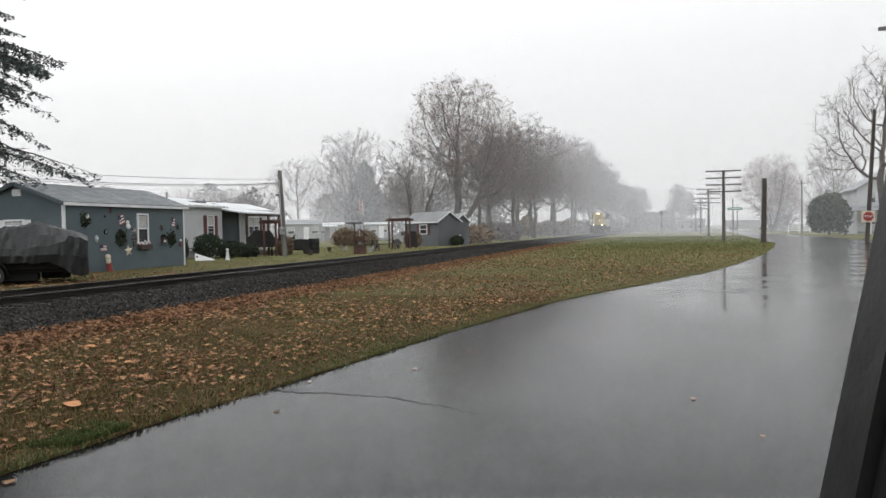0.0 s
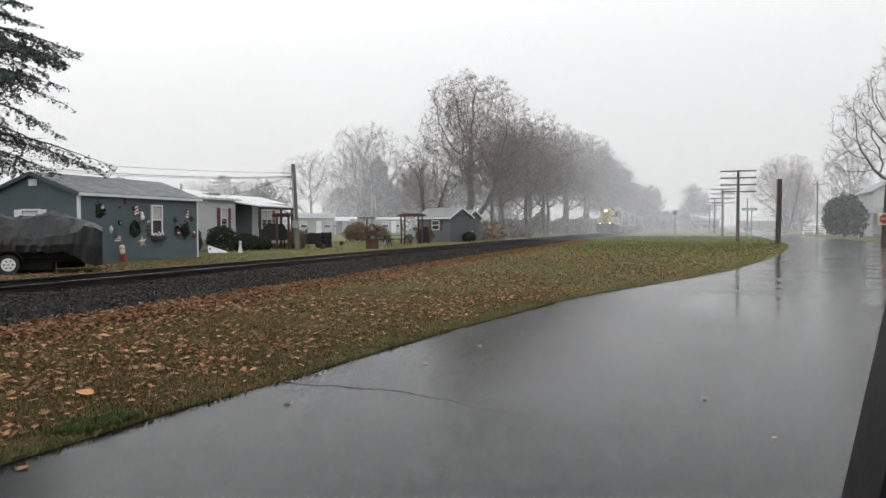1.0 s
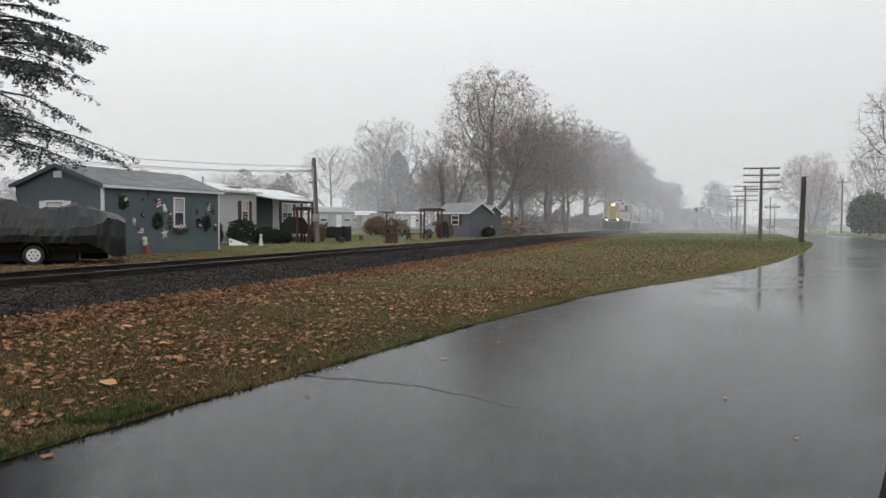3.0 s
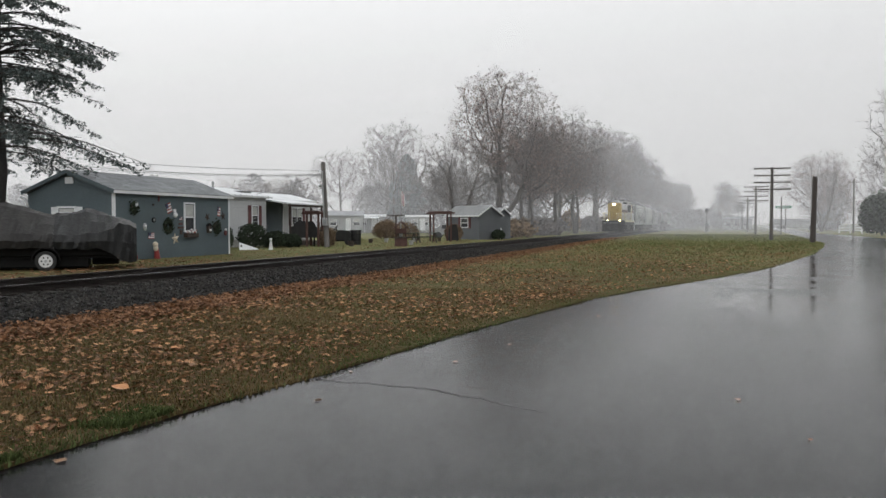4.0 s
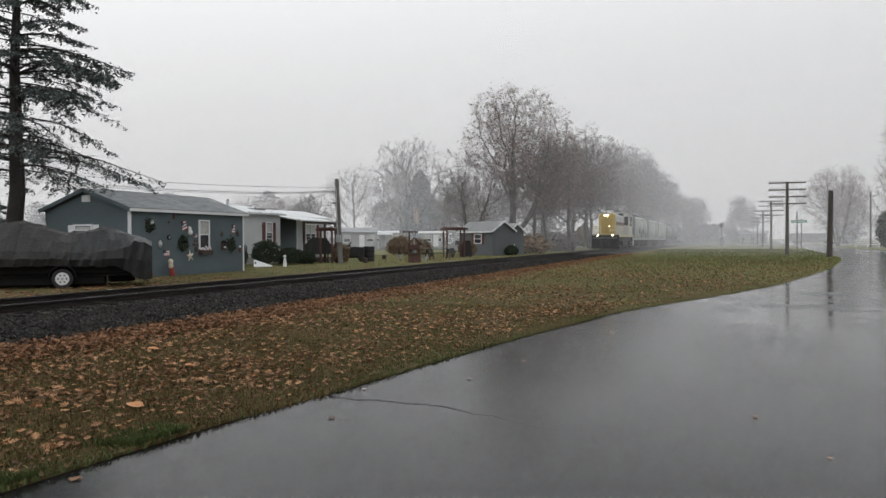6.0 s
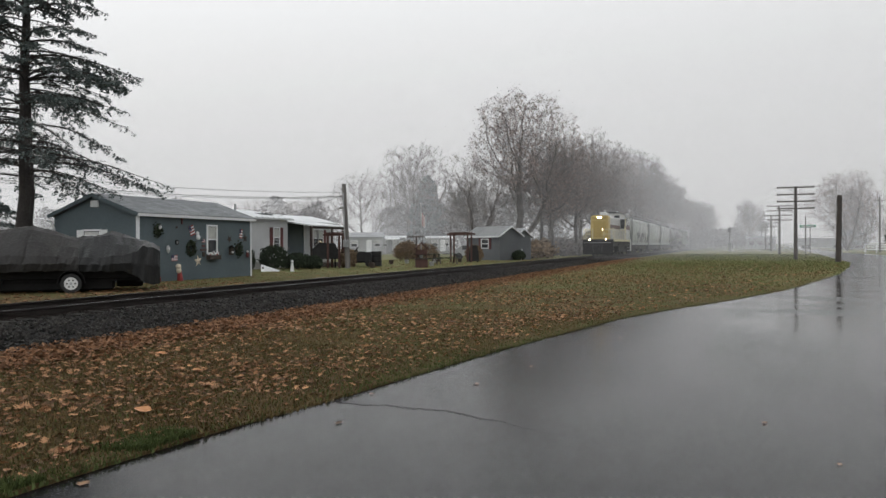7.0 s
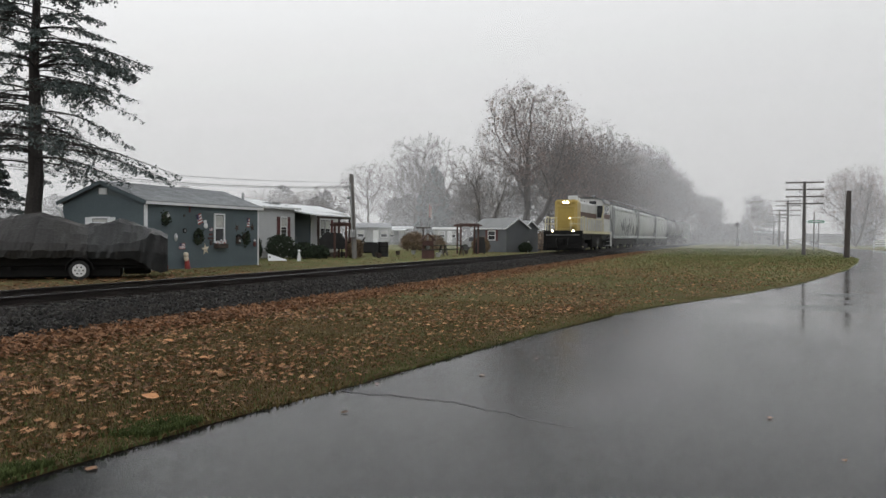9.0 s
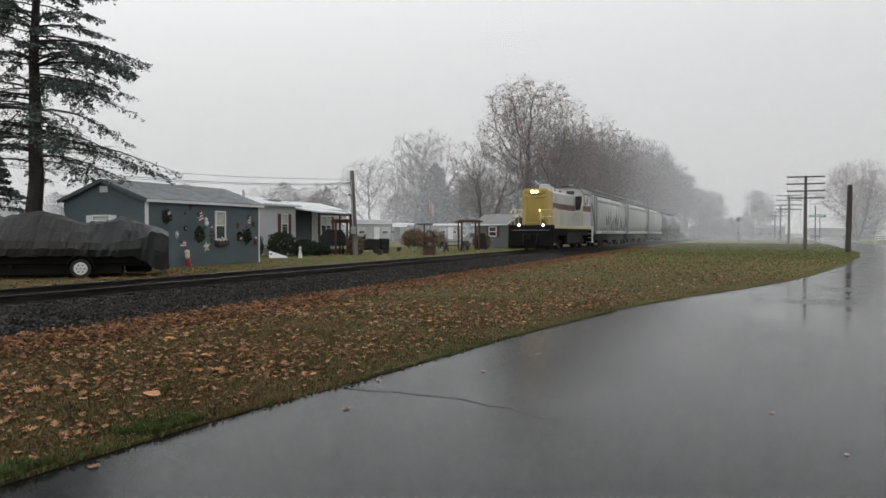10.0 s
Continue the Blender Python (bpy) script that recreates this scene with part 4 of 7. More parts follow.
def covered_hopper(marked):
    n = 17.3
    c = root("hopper_car", TRACK, 62, RAIL_Z, 0, "pale grey covered hopper car with rounded bulging sides", "hopper car", "freight cars of the train")
    half = [(1.02, 1.12), (1.36, 1.55), (1.50, 2.1), (1.56, 2.75), (1.54, 3.3), (1.42, 3.8), (1.15, 4.12), (0.7, 4.3)]
    sec = half + [(-x, z) for x, z in half[::-1]]
    body = bmesh.new()
    prism(body, sec, "y", 1.15, n - 1.15)
    for f in body.faces:
        f.smooth = len(f.verts) == 4
    part("body", body, M_HOPPER, c)
    for s in (-1, 1):
        part("side_sill", bx(s * 1.46 - .06, s * 1.46 + .06, 0.5, n - .5, 1.06, 1.32, 0.02), M_HOPPER, c, "pale side sill")
        part("roof_edge", bx(s * 1.47 - .05, s * 1.47 + .05, 1.1, n - 1.1, 3.72, 3.92, 0.02), M_HOPPER, c)
    u = bmesh.new()
    box(u, -0.45, 0.45, 0.2, n - .2, 0.78, 1.1)
    # two full-length black boxes added to close bright gaps, for rigging and shade
    box(u, -1.3, 1.3, 0.6, n - .6, 0.5, 1.1)
    box(u, -.7, .7, .3, n - .3, .25, .6)
    for k in range(3):
        y = 3.6 + k * (n - 7.2) / 2
        prism(u, [(y - 2.0, 1.15), (y + 2.0, 1.15), (y + 1.2, 0.3), (y - 1.2, 0.3)], "x", -1.25, 1.25)
    part("bays_and_filler", u, M_BLACK, c, "dark discharge bays and added black shade filler under the body")
    for y0, y1 in ((0.25, 1.2), (n - 1.2, n - .25)):
        e = bmesh.new()
        box(e, -1.45, 1.45, y0, y1, 1.05, 1.22)
        for s in (-1, 1):
            for yy in (y0 + .05, y1 - .05):
                bar(e, (s * 1.4, yy, 1.1), (s * 1.4, yy, 4.25), 0.035, seg=5)
            for k in range(9):
                bar(e, (s * 1.4, y0 + .05, 1.35 + k * .33), (s * 1.4, y1 - .05, 1.35 + k * .33), 0.018, seg=4)
            bar(e, (s * 1.4, (y0 + y1) / 2, 1.2), (s * 1.0, (y0 + y1) / 2 + (.4 if y0 < 5 else -.4), 3.6), 0.06, seg=6)
        part("end_ladder", e, M_TANK, c, "grey end platform and ladders")
    rb = bmesh.new()
    for s in (-1, 1):
        box(rb, s * 0.72 - .16, s * 0.72 + .16, 0.4, n - .4, 4.46, 4.50)
        for k in range(12):
            y = 0.8 + k * (n - 1.6) / 11
            bar(rb, (s * 0.72, y, 4.2), (s * 0.72, y, 4.48), 0.025, seg=4)
        bar(rb, (s * 1.38, 0.5, 4.62), (s * 1.38, n - .5, 4.62), 0.022, seg=4)
        for k in range(7):
            y = 0.6 + k * (n - 1.2) / 6
            bar(rb, (s * 1.38, y, 4.0), (s * 1.38, y, 4.62), 0.022, seg=4)
    part("running_board", rb, M_TANK, c, "grey roof walkway with rails")
    for k in range(3):
        part("hatch", bx(-0.4, 0.4, 2.2 + k * 4.8, 5.6 + k * 4.8, 4.3, 4.42, 0.03), M_HOPPER, c)
    if marked:
        rnd = random.Random(4)
        for i in range(30):
            y = 4.6 + i * 0.31
            h0 = 1.55 + .25 * math.sin(i * 1.7) + rnd.uniform(0, .25)
            h1 = h0 + rnd.uniform(.45, 1.25)
            part("faded_mark", box(bmesh.new(), 1.535, 1.578, y, y + rnd.uniform(.08, .2), h0, h1, turn=Matrix.Rotation(rnd.uniform(-.55, .55), 4, "X")), M_GRAFFITI if i % 3 else M_PALEMARK, c)
        for i in range(8):
            part("sill_mark", bx(1.522, 1.53, 3.0 + i * .9, 3.5 + i * .9, 1.12, 1.27), M_TANK, c)
    k = bmesh.new()
    for y0 in (-0.35, n - .1):
        box(k, -0.15, 0.15, y0, y0 + .45, 0.72, 1.02, 0.03)
    part("coupler", k, M_BLACK, c)
    truck(c, 2.1)
    truck(c, n - 2.1)
    return c


def tank_car():
    n = 17.0
    c = root("tank_car", TRACK, 120, RAIL_Z, 0, "dark grey weathered tank car with a top dome", "tank car", "freight cars of the train")
    b = bmesh.new()
    bar(b, (0, 1.3, 2.75), (0, n - 1.3, 2.75), 1.45, seg=28)
    ball(b, (0, 1.3, 2.75), 1.45, 3, (1, 0.35, 1))
    ball(b, (0, n - 1.3, 2.75), 1.45, 3, (1, 0.35, 1))
    for f in b.faces:
        f.smooth = len(f.verts) < 9
    part("tank", b, M_TANK, c)
    d = bmesh.new()
    bar(d, (0, n / 2, 4.1), (0, n / 2, 4.55), 0.55, seg=16)
    box(d, -0.9, 0.9, n / 2 - 1.2, n / 2 + 1.2, 4.28, 4.34)
    rail_post(d, [(-.9, n / 2 - 1.2, 4.3), (-.9, n / 2 - 1.2, 5.0), (-.9, n / 2 + 1.2, 5.0), (-.9, n / 2 + 1.2, 4.3)])
    rail_post(d, [(.9, n / 2 - 1.2, 4.3), (.9, n / 2 - 1.2, 5.0), (.9, n / 2 + 1.2, 5.0), (.9, n / 2 + 1.2, 4.3)])
    part("dome", d, M_BLACK, c, "dark manway dome with railings")
    u = bmesh.new()
    box(u, -0.4, 0.4, 0.2, n - .2, 0.8, 1.15)
    for y in (2.0, n - 2.0):
        box(u, -1.3, 1.3, y - .5, y + .5, 1.1, 1.75)
    for s in (-1, 1):
        bar(u, (s * 1.4, 0.6, 1.9), (s * 1.4, n - .6, 1.9), 0.03, seg=5)
    part("underframe", u, M_BLACK, c)
    truck(c, 2.0)
    truck(c, n - 2.0)
    return c


def box_car():
    n = 17.0
    c = root("box_car", TRACK, 150, RAIL_Z, 0, "pale grey-green box car at the train's end", "box car", "freight cars of the train")
    part("body", bx(-1.5, 1.5, 0.4, n - .4, 1.1, 4.4, 0.06), M_GREYGREEN, c)
    for s in (-1, 1):
        for k in range(12):
            part("side_rib", bx(s * 1.53 - .03, s * 1.53 + .03, 0.9 + k * 1.37, 1.0 + k * 1.37, 1.15, 4.3), M_GREYGREEN, c)
    part("roof", pr([(-1.54, 4.38), (1.54, 4.38), (0, 4.62)], "y", 0.35, n - .35), M_TANK, c)
    part("underframe", bx(-0.5, 0.5, 0.1, n - .1, 0.75, 1.1), M_BLACK, c)
    truck(c, 2.1)
    truck(c, n - 2.1)
    return c


TRAIN = []


def couple():
    """Put the cars in line; the second number is how far a car's front stands behind the locomotive's."""
    TRAIN.append((build_locomotive(), 0.0))
    TRAIN.append((covered_hopper(True), 14.5))
    TRAIN.append((covered_hopper(False), 32.6))
    TRAIN.append((covered_hopper(False), 50.7))
    TRAIN.append((tank_car(), 68.8))
    TRAIN.append((tank_car(), 86.6))
    TRAIN.append((box_car(), 104.4))


couple()
# ---- the shed with its wall ornaments ----
def window(parent, x, y, z, w, h, axis="y", frame_m=None, split=True):
    """A sash window in a wall whose outside faces +x (axis y) or -y (axis x); x, y, z: its lower middle on the wall."""
    frame_m = frame_m or M_GUTTER
    def b(a0, a1, d0, d1, z0, z1):
        if axis == "y":
            return bx(x + d0, x + d1, y + a0, y + a1, z + z0, z + z1)
        return bx(x + a0, x + a1, y - d1, y - d0, z + z0, z + z1)
    win = root("window", 0, 0, 0)
    win.parent = parent
    for args in ((-w / 2 - .07, -w / 2, 0, .05, -.07, h + .07), (w / 2, w / 2 + .07, 0, .05, -.07, h + .07), (-w / 2, w / 2, 0, .05, h, h + .07), (-w / 2, w / 2, 0, .05, -.07, 0)):
        part("window_frame", b(*args), frame_m, win)
    if split:
        part("meeting_rail", b(-w / 2, w / 2, 0, .035, h / 2 - .025, h / 2 + .025), frame_m, win)
    part("pane", b(-w / 2, w / 2, 0.004, .012, 0, h), M_GLASS, win)
    part("curtain", b(-w / 2 + .03, w / 2 - .03, 0.012, .016, h * .52, h - .03), M_CURTAIN, win)
    return win


def star(bm, c, r, thick, turn=0.0):
    """A five-pointed barn star on a wall that faces +x."""
    vs = []
    for k in range(10):
        a = math.pi / 2 + turn + k * math.pi / 5
        q = r if k % 2 == 0 else r * 0.4
        vs.append(bm.verts.new((c[0], c[1] + math.cos(a) * q, c[2] + math.sin(a) * q)))
    top = bm.verts.new((c[0] + thick, c[1], c[2]))
    for k in range(10):
        bm.faces.new((vs[k], vs[(k + 1) % 10], top))
    bm.faces.new(vs[::-1])
    return bm


def gable_roof(parent, x0, x1, y0, y1, eave, peak, over, m, thick=0.09, shingle=True, along="y"):
    """Two roof slopes; the ridge runs along y (or along x)."""
    mid = (x0 + x1) / 2 if along == "y" else (y0 + y1) / 2
    for s in (-1, 1):
        half = (x1 - x0) / 2 + over if along == "y" else (y1 - y0) / 2 + over
        drop = (peak - eave) * over / (half - over)
        sec = [(mid, peak + .02), (mid + s * half, eave - drop + .02), (mid + s * half, eave - drop + .02 + thick), (mid, peak + .02 + thick)]
        bm = bmesh.new()
        prism(bm, sec, along, (y0 if along == "y" else x0) - over, (y1 if along == "y" else x1) + over)
        part("roof_slope", bm, m, parent)


def shingles(parent, mid, half, y0, y1, low, high, s):
    """Staggered shingle courses over one slope that falls towards +x (s=1)."""
    verts, faces = [], []
    rows = 13
    rnd = random.Random(3)
    run = math.hypot(half, high - low)
    ux, uz = s * half / run, (low - high) / run
    for r in range(rows):
        d0, d1 = run * r / rows, run * (r + 1.15) / rows
        y = y0 + (r % 2) * 0.15
        while y < y1:
            w = rnd.choice((.28, .3, .33))
            e = min(y + w - .012, y1)
            n = len(verts)
            up = 0.012 + rnd.random() * .008
            for d, k in ((d0, .004), (min(d1, run + .02), up)):
                verts += [(mid + ux * d, y, high + uz * d + k), (mid + ux * d, e, high + uz * d + k)]
            verts += [(mid + ux * min(d1, run + .02), y, high + uz * min(d1, run + .02) - .004), (mid + ux * min(d1, run + .02), e, high + uz * min(d1, run + .02) - .004)]
            faces += [(n, n + 1, n + 3, n + 2), (n + 2, n + 3, n + 5, n + 4)]
            y += w
    me = mesh_of("shingles", verts, faces, M_SHINGLE)
    ob = part_me("shingling", me, parent)
    tagged(ob, "grey asphalt shingle courses", kind="stuff")


def build_shed():
    X0, X1, Y0, Y1, E, P = -25.4, -21.2, 23.0, 30.25, 2.62, 3.36
    s = root("shed", 0, 0, YARD, 0, "blue-grey garden shed with white trim and wall ornaments", "shed")
    mid = (X0 + X1) / 2
    part("front_wall", bx(X1 - .1, X1, Y0, Y1, 0, E), M_SIDING, s)
    part("back_wall", bx(X0, X0 + .1, Y0, Y1, 0, E), M_SIDING, s)
    for y in (Y0, Y1 - .1):
        part("gable_wall", pr([(X0 + .1, 0), (X1 - .1, 0), (X1 - .1, E), (mid, P), (X0 + .1, E)], "y", y + .002, y + .1), M_SIDING, s)
    gable_roof(s, X0, X1, Y0, Y1, E, P, 0.16, M_SHINGLE)
    half = (X1 - X0) / 2 + .16
    low = E - (P - E) * .16 / (half - .16)
    shingles(s, mid, half, Y0 - .15, Y1 + .15, low + .115, P + .115, 1)
    part("fascia", bx(X1 + .14, X1 + .17, Y0 - .16, Y1 + .16, low - .02, low + .09), M_GUTTER, s, "white eave board")
    for k in (-1, 1):
        slope = math.atan2(P - low, half)
        bm = bmesh.new()
        ln = math.hypot(half, P - low)
        box(bm, mid + k * half / 2 - ln / 2, mid + k * half / 2 + ln / 2, Y0 - .185, Y0 - .165, (P + low) / 2 - .03, (P + low) / 2 + .11, turn=Matrix.Rotation(k * slope, 4, "Y"))
        part("barge_board", bm, M_SIDING, s)
    for y in (Y0 - .015, Y1 - .08):
        part("corner_board", bx(X1 - .08, X1 + .015, y, y + .095, 0, E - .08), M_GUTTER, s, "white corner board")
    vb = bmesh.new()
    box(vb, mid - .2, mid + .2, Y0 - .03, Y0, P - .42, P - .17)
    for k in range(4):
        box(vb, mid - .18, mid + .18, Y0 - .045, Y0 - .028, P - .40 + k * .058, P - .365 + k * .058)
    part("gable_vent", vb, M_GUTTER, s, "small white louvred gable vent")
    window(s, X1, 27.36, 1.12, 0.58, 1.12)
    window(s, -23.45, Y0, 1.45, 0.8, 0.55, "x")
    ac = bmesh.new()
    box(ac, -23.75, -23.15, Y0 - .4, Y0 - .02, 1.47, 1.85, .02)
    for k in range(6):
        box(ac, -23.7, -23.2, Y0 - .412, Y0 - .4, 1.51 + k * .052, 1.54 + k * .052)
    part("air_conditioner", ac, M_GUTTER, s, "white window air conditioner")
    for k in (-1, 1):
        part("shutter", bx(-23.45 + k * .62 - .14, -23.45 + k * .62 + .14, Y0 - .025, Y0 - .002, 1.4, 2.05), M_GUTTER, s)
    g = bmesh.new()
    rail_post(g, [(X0 - .25, Y0 - .1, 2.45), (X0 - .02, Y0 - .1, 2.35), (X0 + .05, Y0 - .06, 2.1), (X0 + .05, Y0 - .06, 0.1)], 0.05)
    part("downpipe", g, M_GUTTER, s, "white downpipe")
    return s


def wall_thing(name, bm, m, label, cat, extra=()):
    r = root(name, 0, 0, YARD, 0, label, cat, "ornaments on the shed wall")
    part("body", bm, m, r)
    for n2, b2, m2 in extra:
        part(n2, b2, m2, r)
    return r


def wreath(y, z, r, tube, m, label, extra_m=None):
    rnd = random.Random(int(y * 100))
    w = Wood()
    for _ in range(260):
        a = rnd.uniform(0, 6.283)
        c = Vector((-21.15 + rnd.gauss(0, tube * .4), y + math.cos(a) * r + rnd.gauss(0, tube * .5), z + math.sin(a) * r * 1.25 + rnd.gauss(0, tube * .5)))
        w.leaf(c, .09, rnd)
    t = root("wreath", 0, 0, YARD, 0, label, "wreath", "ornaments on the shed wall")
    part_me("foliage", mesh_of("foliage", w.v, w.f, m), t)
    bm = bmesh.new()
    for k in range(14):
        a, b = k * 6.283 / 14, (k + 1) * 6.283 / 14
        bar(bm, (-21.16, y + math.cos(a) * r, z + math.sin(a) * r * 1.25), (-21.16, y + math.cos(b) * r, z + math.sin(b) * r * 1.25), tube * .5, seg=5)
    part("ring", bm, M_DARKWOOD, t)
    if extra_m:
        part("bow", ball(bmesh.new(), (-21.1, y + r * .5, z + r), .09, 2, (.5, 1, 1)), extra_m, t)


def flag(y, z, w, h, tilt=0.0):
    r = root("flag", 0, 0, YARD, 0, "small striped flag with a blue corner on a shed wall", "flag", "ornaments on the shed wall")
    tm = Matrix.Translation((-21.17, y, z)) @ Matrix.Rotation(tilt, 4, "X")
    for k in range(7):
        bm = bx(-.006, .006, -w / 2, w / 2, h / 2 - (k + 1) * h / 7, h / 2 - k * h / 7)
        bmesh.ops.transform(bm, matrix=tm, verts=bm.verts)
        part("stripe", bm, M_RED if k % 2 == 0 else M_WHITE, r)
    bm = bx(-.012, .012, -w / 2, -w / 2 + w * .42, 0, h / 2)
    bmesh.ops.transform(bm, matrix=tm, verts=bm.verts)
    part("canton", bm, M_NAVY, r)


build_shed()
wreath(24.02, 2.02, .13, .09, M_HEDGE, "small dark wreath with a pale bow on the wall", M_WHITE)
wreath(25.95, 1.30, .19, .09, M_HEDGE, "dark oval evergreen wreath hanging on the wall")
flag(26.05, 2.05, .3, .42, .35)
flag(24.98, .92, .34, .24)
flag(29.42, 1.95, .2, .42, -.1)
flag(26.78, 1.62, .2, .14)
wall_thing("barn_star", star(bmesh.new(), (-21.19, 26.45, .78), .26, .07, .15), M_CREAM, "cream five-pointed barn star on the wall", "star")
wall_thing("barn_star", star(bmesh.new(), (-21.19, 28.6, 1.7), .2, .06, .5), M_DARKWOOD, "dark metal barn star on the wall", "star")
wall_thing("barn_star", star(bmesh.new(), (-21.19, 29.75, 1.75), .22, .06, .1), M_DARKWOOD, "dark metal barn star on the wall", "star")
wall_thing("wall_plaque", ball(bmesh.new(), (-21.17, 24.62, 1.28), .15, 2, (.2, .75, 1.1)), M_STEEL, "small grey shield plaque on the wall", "plaque", [("boss", ball(bmesh.new(), (-21.13, 24.62, 1.3), .06, 1, (.4, 1, 1)), M_WHITE)])
wall_thing("clock", bar(bmesh.new(), (-21.2, 25.15, 1.55), (-21.16, 25.15, 1.55), .1, seg=16), M_BLACK, "small dark round clock on the wall", "clock", [("dial", bar(bmesh.new(), (-21.16, 25.15, 1.55), (-21.155, 25.15, 1.55), .06, seg=14), M_TANK)])
wall_thing("snowman_ornament", ball(bmesh.new(), (-21.15, 26.38, 1.93), .09, 2, (.6, 1, 1)), M_WHITE, "white figurine ornament fixed to the wall", "ornament", [("lower_ball", ball(bmesh.new(), (-21.15, 26.42, 1.77), .12, 2, (.6, 1, 1)), M_WHITE)])
wall_thing("wooden_sign", bx(-21.2, -21.17, 26.62, 26.98, 1.2, 1.28), M_REDWOOD, "narrow wooden signs stacked on the wall", "sign", [("board", bx(-21.2, -21.17, 26.7, 26.9, 1.36, 1.44), M_SHUTTER), ("board", bx(-21.2, -21.16, 26.74, 26.88, .95, 1.15), M_DARKWOOD)])
wall_thing("lantern_ornament", bx(-21.2, -21.08, 28.55, 28.75, 1.0, 1.3), M_DARKWOOD, "dark lantern-shaped ornament with white trim", "ornament", [("cap", pr([(28.5, 1.3), (28.8, 1.3), (28.65, 1.42)], "x", -21.2, -21.06), M_BLACK), ("light", ball(bmesh.new(), (-21.07, 28.65, 1.12), .06, 1), M_WHITE)])
wreath(29.2, 1.25, .15, .13, M_HEDGE, "dark bushy wreath hanging by the window")
wall_thing("red_ornament", ball(bmesh.new(), (-21.12, 29.85, .98), .1, 2, (.6, 1, 1.3)), M_SHUTTER, "dark red bell ornament with pale top on the wall", "ornament", [("cap", ball(bmesh.new(), (-21.12, 29.85, 1.14), .06, 1), M_WHITE)])
wall_thing("small_plaque", bx(-21.2, -21.17, 25.1, 25.18, 2.12, 2.2), M_DARKWOOD, "tiny dark square plaque on the wall", "plaque")
wall_thing("small_plaque", bx(-21.2, -21.17, 25.42, 25.5, 2.3, 2.55), M_SHUTTER, "narrow maroon plaque on the wall", "plaque")
fb = wall_thing("flower_box", bx(-21.2, -21.0, 27.0, 27.75, .82, 1.0), M_DARKWOOD, "dark window box with white and red flowers", "flower box")
rb = random.Random(8)
for k in range(16):
    part("flower", ball(bmesh.new(), (-21.1 + rb.gauss(0, .04), 27.05 + k * .042 + rb.gauss(0, .02), 1.05 + rb.uniform(-.05, .1)), .05, 1), M_WHITE if k % 3 else M_RED, fb)
gn = root("garden_figure", -20.95, 24.95, YARD, 0, "white and red garden figure standing against the wall", "garden figure")
bm = ball(bmesh.new(), (0, 0, .58), .11, 2)
ball(bm, (0, .02, .42), .1, 2, (1, 1, 1.3))
part("head", bm, M_CREAM, gn)
part("body", bar(bmesh.new(), (0, .1, 0), (0, .05, .42), .12, .08), M_RED, gn)


